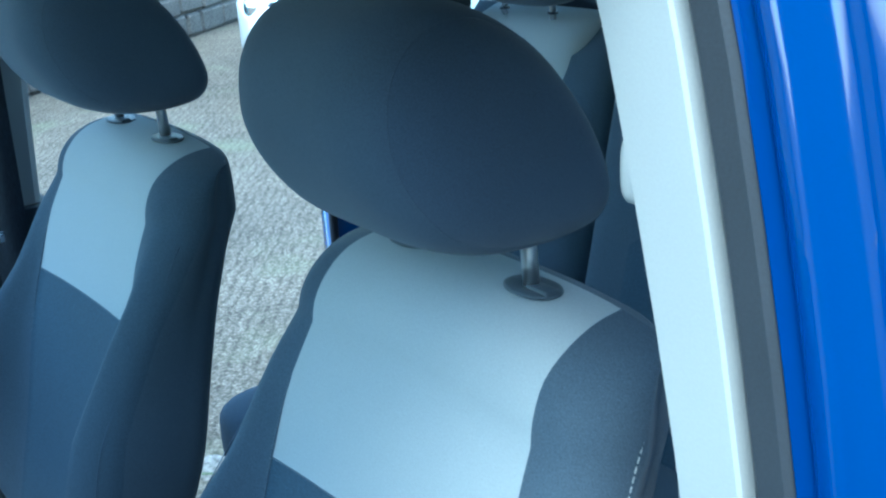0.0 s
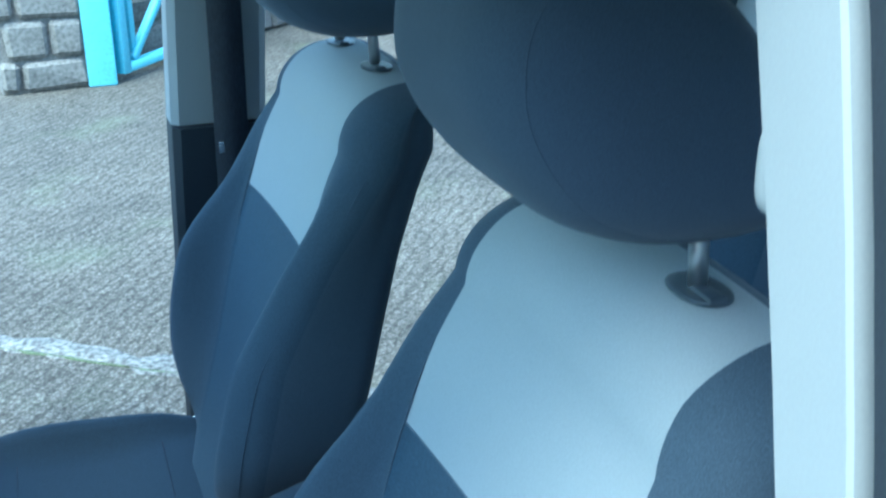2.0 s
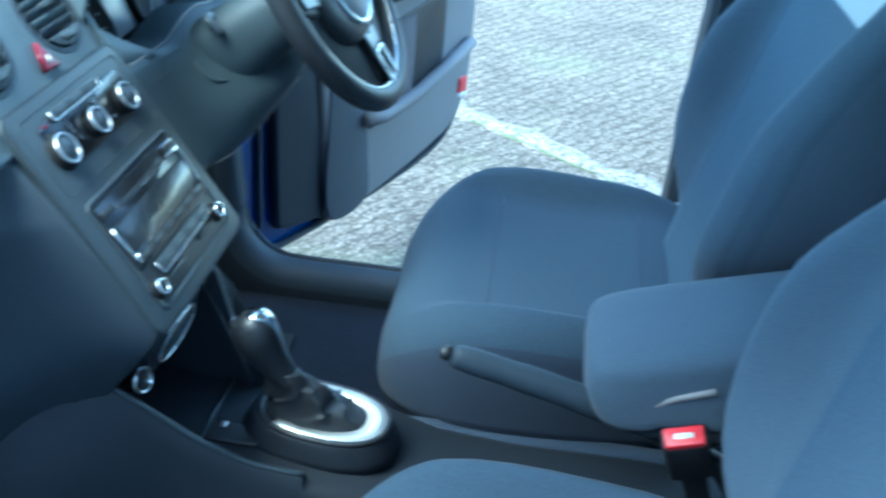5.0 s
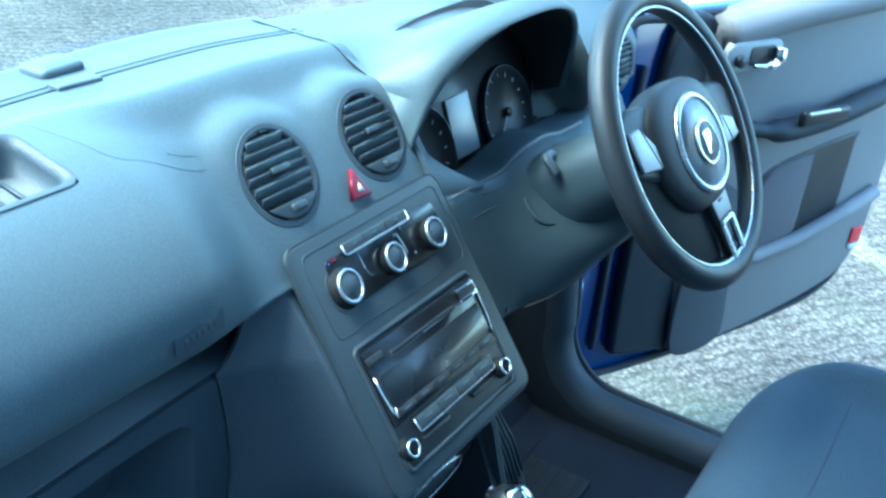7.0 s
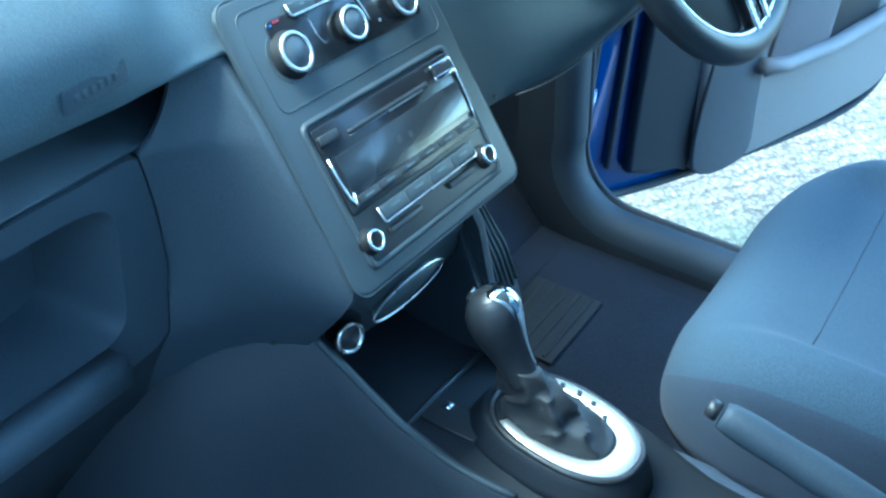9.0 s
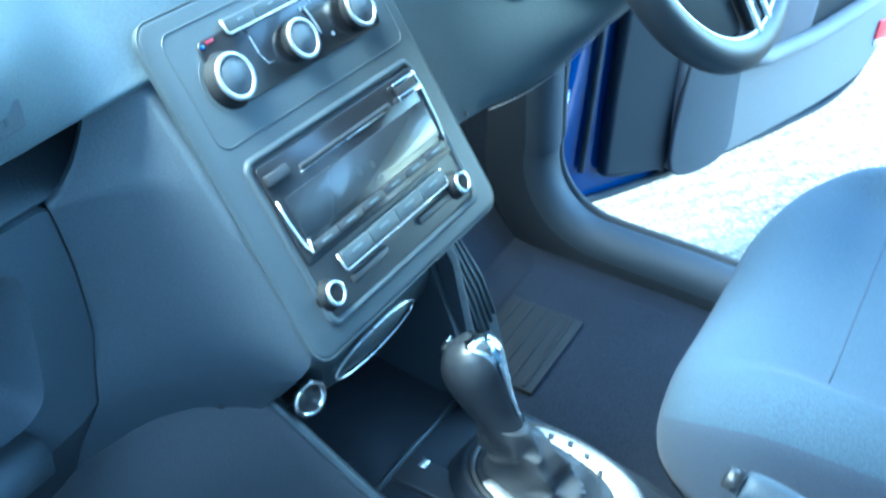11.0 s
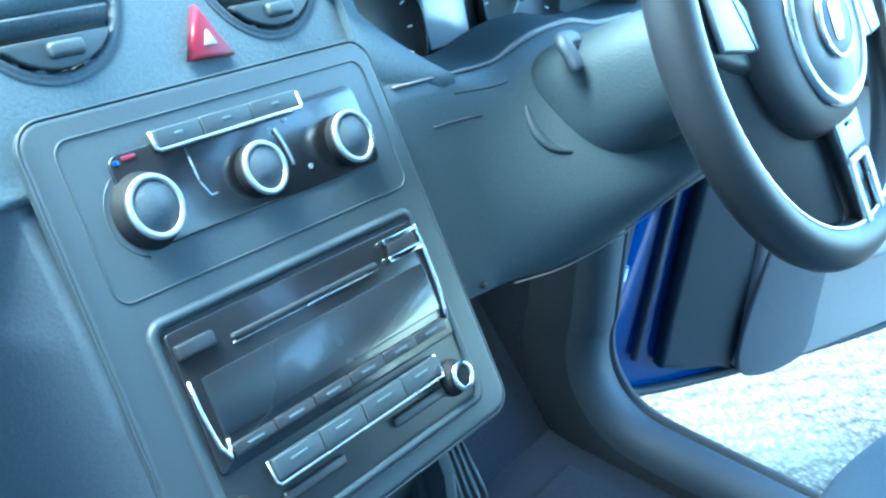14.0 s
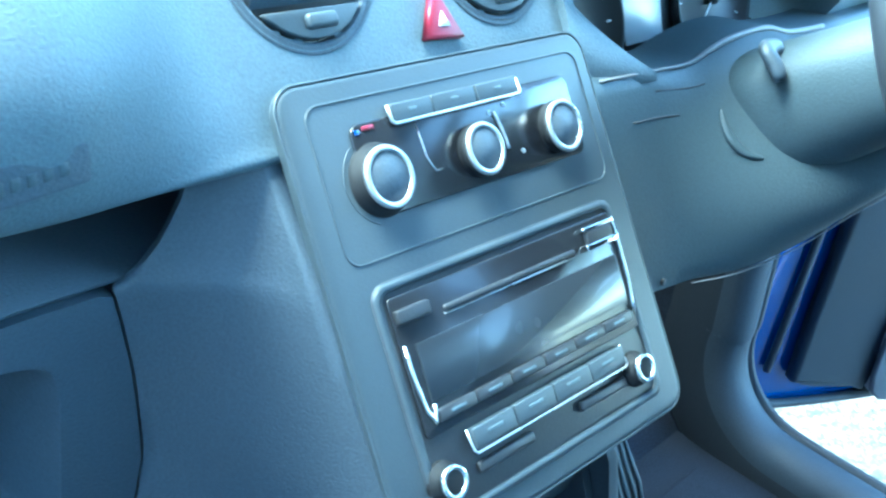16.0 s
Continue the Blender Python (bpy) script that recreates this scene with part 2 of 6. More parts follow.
GRIP_LEATHER = material("polished_grip_leather", (0.016, 0.019, 0.024), 0.36, vary=0.12, scale=14, grain=0.08, grain_scale=900, bump=0.06)
CHROME = material("chrome", (0.78, 0.79, 0.80), 0.07, 1.0, vary=0.04, scale=14)
SATIN = material("satin_silver", (0.62, 0.64, 0.66), 0.28, 0.9, vary=0.05, scale=14, grain=0.04, grain_scale=800)
STEEL = material("bright_steel", (0.85, 0.85, 0.85), 0.30, 1.0, vary=0.06, scale=20)
PAINT = material("blue_car_paint", (0.003, 0.042, 0.20), 0.16, 0.2, vary=0.06, scale=5, grain=0.08, grain_scale=2500, coat=1.0)
RED = material("red_plastic", (0.62, 0.03, 0.045), 0.35, vary=0.08, scale=30, coat=0.3)
RED_DARK = material("dark_red_button", (0.17, 0.010, 0.028), 0.35, vary=0.08, scale=30)
WHITE = material("white_print", (0.75, 0.77, 0.78), 0.6, vary=0.04)
CARPET = material("dark_floor_carpet", (0.013, 0.016, 0.024), 0.95, vary=0.2, scale=15, grain=0.4, grain_scale=500, bump=0.8, spec=0.1)
BELT = material("dark_webbing", (0.03, 0.035, 0.05), 0.8, vary=0.08, scale=12, grain=0.3, grain_scale=500, bump=0.3, stretch=(1, 1, 0.2))
HEADLINER = material("pale_headliner", (0.55, 0.56, 0.55), 0.95, vary=0.04, scale=6, grain=0.06, grain_scale=500, bump=0.2, spec=0.1)
CYAN = material("cyan_gate_paint", (0.17, 0.46, 0.56), 0.45, vary=0.1, scale=5, grain=0.1, grain_scale=60, bump=0.3, wear=0.1)
LCD = material("grey_lcd", (0.022, 0.026, 0.032), 0.27, vary=0.03, scale=10, coat=0.2)
CLUSTER_LCD = material("pale_lcd", (0.34, 0.36, 0.38), 0.25, vary=0.05, scale=10)


def ground_material():
    """Worn ribbed concrete with exposed aggregate, stains and moss."""
    mat = bpy.data.materials.new("worn_concrete")
    mat.use_nodes = True
    nodes, links = mat.node_tree.nodes, mat.node_tree.links
    b = nodes["Principled BSDF"]
    b.inputs["Roughness"].default_value = 0.9
    b.inputs["Specular IOR Level"].default_value = 0.25
    co = nodes.new("ShaderNodeTexCoord")

    def tex(kind, sc, **values):
        n = nodes.new(kind)
        n.inputs["Scale"].default_value = sc
        links.new(co.outputs["Object"], n.inputs["Vector"])
        for k, v in values.items():
            n.inputs[k].default_value = v
        return n

    def ramp(src, *stops):
        r = nodes.new("ShaderNodeValToRGB")
        while len(r.color_ramp.elements) < len(stops):
            r.color_ramp.elements.new(0.5)
        for e, (p, c) in zip(r.color_ramp.elements, stops):
            e.position, e.color = p, (*c, 1)
        links.new(src, r.inputs[0])
        return r.outputs[0]

    def mult(a, c, f=1.0, kind="MULTIPLY"):
        m = nodes.new("ShaderNodeMix")
        m.data_type, m.blend_type = "RGBA", kind
        m.inputs[0].default_value = f
        links.new(a, m.inputs[6])
        links.new(c, m.inputs[7])
        return m.outputs[2]

    stones = tex("ShaderNodeTexVoronoi", 95.0)
    stones2 = tex("ShaderNodeTexVoronoi", 150.0)
    fine = tex("ShaderNodeTexNoise", 90.0, Detail=4.0)
    broad = tex("ShaderNodeTexNoise", 0.9, Detail=5.0)
    mid = tex("ShaderNodeTexNoise", 6.0, Detail=4.0)
    moss = tex("ShaderNodeTexNoise", 1.7, Detail=6.0)
    base = ramp(stones.outputs["Color"], (0.0, (0.079, 0.074, 0.064)), (0.5, (0.132, 0.124, 0.109)), (1.0, (0.22, 0.208, 0.185)))
    gaps = ramp(stones.outputs["Distance"], (0.0, (1.1, 1.1, 1.1)), (0.35, (1, 1, 1)), (0.8, (0.5, 0.49, 0.48)))
    out = mult(base, gaps)
    out = mult(out, ramp(stones2.outputs["Color"], (0.0, (0.75, 0.75, 0.75)), (1.0, (1.2, 1.2, 1.2))))
    out = mult(out, ramp(mid.outputs["Fac"], (0.25, (0.8, 0.8, 0.8)), (0.75, (1.15, 1.15, 1.15))))
    out = mult(out, ramp(broad.outputs["Fac"], (0.3, (0.72, 0.73, 0.74)), (0.7, (1.12, 1.1, 1.08))))
    turn = nodes.new("ShaderNodeMapping")
    turn.inputs["Rotation"].default_value = (0, 0, radians(-52.5))
    links.new(co.outputs["Object"], turn.inputs["Vector"])
    ribs = nodes.new("ShaderNodeTexWave")
    for key, value in (("Scale", 6.6), ("Distortion", 5.5), ("Detail", 3.0), ("Detail Scale", 1.3)):
        ribs.inputs[key].default_value = value
    links.new(turn.outputs[0], ribs.inputs["Vector"])
    out = mult(out, ramp(ribs.outputs["Fac"], (0.0, (0.5, 0.5, 0.5)), (0.38, (1.0, 1.0, 1.0))), 0.7)
    g = nodes.new("ShaderNodeMix")
    g.data_type = "RGBA"
    g.inputs[7].default_value = (0.16, 0.19, 0.12, 1)
    links.new(ramp(moss.outputs["Fac"], (0.55, (0, 0, 0)), (0.8, (0.45, 0.45, 0.45))), g.inputs[0])
    links.new(out, g.inputs[6])
    links.new(g.outputs[2], b.inputs["Base Color"])
    add = nodes.new("ShaderNodeMath")
    add.operation = "SUBTRACT"
    links.new(fine.outputs["Fac"], add.inputs[0])
    links.new(stones.outputs["Distance"], add.inputs[1])
    bp = nodes.new("ShaderNodeBump")
    bp.inputs["Strength"].default_value, bp.inputs["Distance"].default_value = 0.9, 0.004
    links.new(add.outputs[0], bp.inputs["Height"])
    links.new(bp.outputs[0], b.inputs["Normal"])
    return mat


CONCRETE = ground_material()
LINE = material("worn_white_line_paint", (0.138, 0.137, 0.130), 0.85, vary=0.5, scale=9, grain=0.7, grain_scale=55, bump=0.8)
MOSS = material("moss", (0.075, 0.10, 0.055), 0.95, vary=0.3, scale=20, grain=0.4, grain_scale=120, bump=0.8)
STONE = material("rough_wall_stone", (0.105, 0.102, 0.095), 0.9, vary=0.45, scale=4, grain=0.35, grain_scale=40, bump=1.0)
STONE_PALE = material("pale_wall_stone", (0.155, 0.15, 0.138), 0.9, vary=0.35, scale=4, grain=0.35, grain_scale=40, bump=1.0)
MORTAR = material("wall_mortar", (0.15, 0.146, 0.135), 0.95, vary=0.3, scale=6, grain=0.3, grain_scale=50, bump=0.8)
GREY_PAINT = material("dark_car_paint", (0.03, 0.035, 0.05), 0.25, 0.3, vary=0.05, coat=1.0)
SILVER_PAINT = material("silver_car_paint", (0.55, 0.58, 0.6), 0.25, 0.5, vary=0.05, coat=1.0)

# ---- the yard ----
bm = bmesh.new()
GX = [-400, -60, -20, -8, -3, 0, 3, 8, 20, 60, 400]
rows = [[bm.verts.new((x, y, 0)) for x in GX] for y in GX]
for a, b in zip(rows, rows[1:]):
    for i in range(len(GX) - 1):
        bm.faces.new((a[i], a[i + 1], b[i + 1], b[i]))
tagged(part("ground", bm, CONCRETE, smooth=False), "worn pale concrete yard with exposed aggregate", "ground", kind="structure")


def ground_strip(name, a, b, width, mat, label, z, wob, step=0.05):
    """A worn strip lying on the ground."""
    a, b = Vector((*a, 0)), Vector((*b, 0))
    d = (b - a).normalized()
    side = Vector((-d.y, d.x, 0))
    n = int((b - a).length / step)
    bm = bmesh.new()
    rows = []
    for i in range(n + 1):
        p = a + (b - a) * i / n
        w0 = width * (0.5 + wob * (noise.noise(p * 9) + 0.6 * noise.noise(p * 31)))
        w1 = width * (0.5 + wob * (noise.noise(p * 9 + Vector((7, 0, 0))) + 0.6 * noise.noise(p * 31 + Vector((7, 0, 0)))))
        rows.append([bm.verts.new(q) for q in (p - side * w0 + Vector((0, 0, 0.0005)), p - side * w0 * 0.9 + Vector((0, 0, z)), p + side * w1 * 0.9 + Vector((0, 0, z)), p + side * w1 + Vector((0, 0, 0.0005)))])
    for r, q in zip(rows, rows[1:]):
        for i in range(3):
            bm.faces.new((r[i], r[i + 1], q[i + 1], q[i]))
    return tagged(part(name, bm, mat), label, "ground marking", kind="structure")


LINE_A, LINE_B = (0.72, -1.6), (5.2, 4.35)
ground_strip("road_line", LINE_A, LINE_B, 0.10, LINE, "worn white painted line on the concrete", 0.004, 0.55)
ground_strip("moss_strip", (LINE_A[0] - 0.032, LINE_A[1] + 0.024), (LINE_B[0] - 0.032, LINE_B[1] + 0.024), 0.010, MOSS, "thin strip of moss along the painted line", 0.005, 1.3)


def stone_wall(name, a, b, height, thick, mat, label, low=0.16, high=0.26):
    """A wall of rough coursed stones, each stone proud of the mortar."""
    a, b = Vector((*a, 0)), Vector((*b, 0))
    length = (b - a).length
    ang = math.atan2(b.y - a.y, b.x - a.x)
    m = Matrix.Translation(a) @ Matrix.Rotation(ang, 4, "Z")
    core = part(name, rbox((length, thick, height), 0.0, m @ pose(length / 2, 0, height / 2)), MORTAR, smooth=False)
    tagged(core, label, "wall", kind="structure")
    rnd = random.Random(name)
    z, stones = 0.01, []
    while z < height - 0.05:
        h = min(rnd.uniform(low, high), height - z + 0.02)
        x = -rnd.uniform(0, 0.2)
        while x < length:
            w = rnd.uniform(0.22, 0.6)
            x0, x1 = max(x, 0), min(x + w - 0.02, length)
            if x1 - x0 > 0.08:
                stones.append((x0, x1, z, z + h - 0.02))
            x += w
        z += h
    for x0, x1, z0, z1 in stones:
        bm = rbox((x1 - x0, thick + 0.09, z1 - z0), 0.025, seg=1)
        for v in bm.verts:
            k = noise.noise_vector(v.co * 9 + Vector((x0 * 5, z0 * 7, 0))) * 0.018
            v.co += k
        st = part("stone", bm, mat, core, smooth=False)
        st.matrix_basis = m @ pose((x0 + x1) / 2, 0, (z0 + z1) / 2)
    return core

# ---- the car's shell: floor, sills, pillars, roof, screen ----
def shell(name, bm, mat, label, category="car body", smooth=True, angle=35):
    ob = part(name, bm, mat, smooth=smooth)
    flat_sharp(ob, angle) if smooth else None
    return tagged(ob, label, category, kind="structure")


FLOOR_Z = 0.31
shell("floor", rbox((1.40, 2.6, 0.05), 0.01, pose(0, -0.15, FLOOR_Z - 0.025)), CARPET, "dark carpeted car floor", "floor")
# tunnel between the seats
shell("floor_tunnel", loft([[(x, y, z) for x, z in ((-0.13, FLOOR_Z), (-0.11, 0.43), (-0.08, 0.46), (0.09, 0.46), (0.12, 0.43), (0.14, FLOOR_Z))] for y in (-0.4, 1.1)]), CARPET, "carpeted floor tunnel between the seats", "floor")
# bulkhead under the dashboard, sloping forward at the foot
shell("bulkhead", loft([[(x, 1.02, 0.30), (x, 1.24, 0.52), (x, 1.28, 0.96), (x, 1.33, 0.96), (x, 1.33, 0.30)] for x in (-0.73, 0.73)]), CARPET, "dark carpeted bulkhead under the dashboard", "car body")


# door frame: a rounded trim that runs down the front pillar and along the sill
FRAME = [(1.075 - 0.071 * t, 1.20 - 0.721 * t) for t in (0, 0.2, 0.4, 0.6, 0.8, 0.93)] + [(0.895 + 0.11 * math.cos(radians(a)), 0.464 + 0.11 * math.sin(radians(a))) for a in range(8, -91, -7)] + [(y, 0.353) for y in (0.86, 0.8, 0.7, 0.55, 0.4, 0.15)]


def frame_rings(profile, side, sink=0.0):
    path = curve([(0, y, z) for y, z in FRAME], 6)
    rings = []
    for i, p in enumerate(path):
        a, b = path[max(i - 1, 0)], path[min(i + 1, len(path) - 1)]
        d = (b - a).normalized()
        nrm = Vector((0, -d.z, d.y))  # into the body, away from the opening
        if nrm.dot(Vector((0, 1, -1))) < 0:
            nrm = -nrm
        q = sink * smoothstep(0.50, 0.40, p.z) if p.z > 0.40 else sink
        rings.append([(side * u, p.y + nrm.y * (v + q), p.z + nrm.z * (v + q)) for u, v in profile])
    return rings


for side, nm in ((1, "driver"), (-1, "passenger")):
    trim_profile = ((0.747, 0.002), (0.744, -0.004), (0.736, -0.010), (0.722, -0.013), (0.708, -0.0105), (0.697, -0.004), (0.690, 0.005), (0.686, 0.015), (0.6845, 0.026), (0.735, 0.028), (0.735, 0.060), (0.747, 0.060))
    shell("door_frame_trim", loft(frame_rings(trim_profile, side)), SILL_TRIM, f"grey plastic sill and front pillar trim of the {nm} door", "trim", angle=60)
    shell("sill_seal", loft(frame_rings([(0.757 + 0.009 * math.cos(a), 0.004 + 0.011 * math.sin(a)) for a in np.linspace(0, math.tau, 10, endpoint=False)], side)), RUBBER, "black rubber door seal", "trim")
    shell("body_sill", loft(frame_rings(((0.766, 0.034), (0.80, 0.036), (0.835, 0.040), (0.852, 0.06), (0.858, 0.15), (0.766, 0.15)), side, 0.075)), PAINT, "blue painted sill and hinge pillar", "car body")
    # inner side of the trim, near black for the shade of the footwell
    kick_profile = ((0.6880, 0.016), (0.6850, 0.026), (0.6830, 0.040), (0.6825, 0.055), (0.683, 0.070), (0.686, 0.085), (0.691, 0.098), (0.732, 0.098), (0.732, 0.031), (0.700, 0.030))
    shell("trim_shade_strip", loft(frame_rings(kick_profile, side)), TUNNEL, f"black strip for the shade inside the trim of the {nm} door", "trim", angle=60)
    # carpeted kick panel beside the footwell
    shell("kick_panel", loft([[(side * 0.6885, y, z) for y, z in ((0.10, 0.25), (0.10, 0.295), (0.94, 0.295), (1.035, 0.39), (1.075, 0.60), (1.11, 0.95), (1.30, 0.95), (1.30, 0.25))], [(side * 0.735, y, z) for y, z in ((0.10, 0.25), (0.10, 0.295), (0.94, 0.295), (1.035, 0.39), (1.075, 0.60), (1.11, 0.95), (1.30, 0.95), (1.30, 0.25))]]), CARPET, "dark carpeted kick panel", "trim", smooth=False)
    shell("front_wing", rbox((0.11, 0.75, 0.45), 0.04, pose(side * 0.80, 1.57, 0.55)), PAINT, "blue painted front wing", "car body")
    # slim pillar behind the front quarter light
    q0, q1 = Vector((side * 0.725, 1.085, 0.98)), Vector((side * 0.64, 0.985, 1.66))
    shell("quarter_pillar_trim", loft([[q0.lerp(q1, t) + Vector((side * x, y, 0)) for x, y in ((-0.025, -0.018), (-0.03, 0.0), (-0.02, 0.022), (0.015, 0.022), (0.015, -0.022), (-0.012, -0.025))] for t in (0, 0.33, 0.66, 1)]), TRIM_LIGHT, "pale slim pillar trim behind the quarter window", "trim")
    shell("quarter_pillar", loft([[q0.lerp(q1, t) + Vector((side * x, y, 0)) for x, y in ((0.0155, -0.022), (0.0155, 0.03), (0.075, 0.035), (0.075, -0.01), (0.05, -0.024))] for t in (0, 0.33, 0.66, 1)]), PAINT, "blue painted slim pillar", "car body")

# roof and screens
shell("ceiling", rbox((1.34, 2.9, 0.03), 0.012, pose(0, -0.42, 1.715)), HEADLINER, "pale cloth roof lining", "ceiling")
shell("roof_skin", rbox((1.46, 3.0, 0.03), 0.012, pose(0, -0.42, 1.755)), PAINT, "blue painted roof", "roof")
for side in (1, -1):
    shell("roof_rail", loft([[(side * x, y, z) for x, z in ((0.60, 1.73), (0.66, 1.64), (0.73, 1.62), (0.745, 1.73))] for y in (1.0, 0.4, -1.0, -1.85)]), TRIM_LIGHT, "pale roof rail trim", "trim")
    # front pillar from the wing up to the roof
    p0, p1 = Vector((side * 0.70, 1.325, 1.0)), Vector((side * 0.635, 0.98, 1.67))
    rings = []
    for t in (0, 0.25, 0.5, 0.75, 1):
        p = p0.lerp(p1, t)
        rings.append([p + Vector((side * x, y, z)) for x, y, z in ((-0.045, -0.01, -0.01), (-0.02, -0.05, -0.03), (0.02, -0.06, -0.035), (0.03, 0.0, 0.0), (0.0, 0.02, 0.02))])
    shell("front_pillar_trim", loft(rings), TRIM_LIGHT, "pale windscreen pillar trim", "trim")
    rings = [[p0.lerp(p1, t) + Vector((side * x, y, z)) for x, y, z in ((0.031, -0.062, -0.03), (0.085, -0.07, -0.035), (0.09, 0.0, 0.0), (0.03, 0.04, 0.03), (0.0, 0.03, 0.03))] for t in (0.0, 0.33, 0.66, 1)]
    shell("front_pillar", loft(rings), PAINT, "blue painted windscreen pillar", "car body")


def glass_material():
    mat = bpy.data.materials.new("window_glass")
    mat.use_nodes = True
    nodes, links = mat.node_tree.nodes, mat.node_tree.links
    out = nodes["Material Output"]
    nodes.remove(nodes["Principled BSDF"])
    tr, gl, mx, fr = nodes.new("ShaderNodeBsdfTransparent"), nodes.new("ShaderNodeBsdfGlossy"), nodes.new("ShaderNodeMixShader"), nodes.new("ShaderNodeFresnel")
    tr.inputs[0].default_value = (0.86, 0.93, 0.92, 1)
    gl.inputs["Roughness"].default_value = 0.02
    fr.inputs[0].default_value = 1.45
    links.new(fr.outputs[0], mx.inputs[0])
    links.new(tr.outputs[0], mx.inputs[1])
    links.new(gl.outputs[0], mx.inputs[2])
    links.new(mx.outputs[0], out.inputs[0])
    return mat


GLASS = glass_material()
rings = []
for t in np.linspace(0, 1, 6):
    ring = []
    for u in np.linspace(-1, 1, 13):
        ring.append((u * (0.72 - 0.07 * t), 1.40 - 0.10 * u * u - 0.40 * t, 1.03 + 0.655 * t))
    rings.append(ring)
screen = shell("windscreen", loft(rings, closed=False), GLASS, "clear curved windscreen glass", "window")
screen.visible_shadow = False
shell("header_rail", rbox((1.30, 0.10, 0.05), 0.02, pose(0, 0.99, 1.685)), HEADLINER, "pale header rail over the windscreen", "trim")
# bonnet below the screen
shell("bonnet", loft([[(x, y, z - 0.06 * (x / 0.8) ** 2) for x in np.linspace(-0.8, 0.8, 9)] + [(0.8, y, 0.45), (-0.8, y, 0.45)] for y, z in ((1.38, 0.97), (1.55, 0.88), (1.8, 0.79), (2.1, 0.66), (2.25, 0.55))]), PAINT, "blue painted bonnet", "car body")


# centre pillars
def centre_pillar(side):
    """Cross-sections from sill to roof; x follows the lean of the side."""
    zs = [0.36, 0.7, 1.0, 1.15, 1.31, 1.53, 1.70]
    xs = {1: [0.79, 0.79, 0.775, 0.765, 0.752, 0.722, 0.695], -1: [0.765, 0.768, 0.763, 0.754, 0.7355, 0.689, 0.634]}[side]
    yf = {1: [0.235, 0.228, 0.219, 0.213, 0.205, 0.187, 0.175], -1: [0.16, 0.16, 0.16, 0.16, 0.16, 0.16, 0.16]}[side]
    fine = np.linspace(0.36, 1.70, 21)
    path = curve([(x, y, z) for z, x, y in zip(zs, xs, yf)], 8)
    return [(float(z), float(np.interp(z, [p.z for p in path], [p.x for p in path])), float(np.interp(z, [p.z for p in path], [p.y for p in path]))) for z in fine]


def pillar_loft(side, x0, x1, y0, y1, z_from, z_to, round_in=0.0, lean=0.0):
    st = centre_pillar(side)
    z_all = sorted({z_from, z_to, *[z for z in np.linspace(0.36, 1.70, 21) if z_from < z < z_to]})
    rings = []
    for z in z_all:
        x = float(np.interp(z, [s[0] for s in st], [s[1] for s in st]))
        yf = float(np.interp(z, [s[0] for s in st], [s[2] for s in st]))
        r = round_in
        xi = x + x0 + lean * (1.5 - z)
        ring = [(xi, yf + y0 + r), (xi, yf + y1 - r), (xi + r, yf + y1), (x + x1 - r * 0.3, yf + y1), (x + x1, yf + y1 - r * 0.3), (x + x1, yf + y0 + r * 0.3), (x + x1 - r * 0.3, yf + y0), (xi + r, yf + y0)]
        rings.append([(side * a, b, z) for a, b in ring])
    return loft(rings)


for side in (1, -1):
    who = "driver" if side > 0 else "passenger"
    shell("centre_pillar_trim", pillar_loft(side, -0.03 if side > 0 else -0.007, 0.043 if side > 0 else 0.046, -0.155, 0.0, 1.09, 1.70, 0.012 if side > 0 else 0.006, 0.0 if side > 0 else 0.03), TRIM_LIGHT, f"pale upper pillar trim behind the {who} seat", "trim")
    shell("centre_pillar_lower", pillar_loft(side, -0.045 if side > 0 else 0.0, 0.043 if side > 0 else 0.043, -0.17, 0.0, 0.36, 1.088, 0.012), DASH_DARK, f"dark lower pillar trim behind the {who} seat", "trim")
    shell("centre_pillar_seal", pillar_loft(side, 0.0435, 0.078 if side > 0 else 0.075, -0.16, -0.008 if side > 0 else -0.002, 0.36, 1.70, 0.012), RUBBER, "black rubber seal on the centre pillar", "trim")
    if side > 0:
        skin = pillar_loft(side, 0.0785, 0.15, -0.165, -0.014, 0.30, 1.72, 0.012)
    else:  # the open doorway shows its rounded outer flank
        flank = [(p.x, p.y) for p in curve([(a, b, 0) for a, b in ((0.0635, -0.30), (0.0635, -0.026), (0.066, -0.016), (0.073, -0.011), (0.082, -0.013), (0.088, -0.022), (0.098, -0.030), (0.112, -0.033), (0.126, -0.040), (0.138, -0.054), (0.146, -0.075), (0.152, -0.11), (0.155, -0.17), (0.155, -0.30))], 4)]
        skin = loft([[(-x - a - 0.0125, y + b, z) for a, b in flank] for z, x, y in centre_pillar(side)])
    shell("centre_pillar", skin, PAINT, "blue painted centre pillar", "car body")


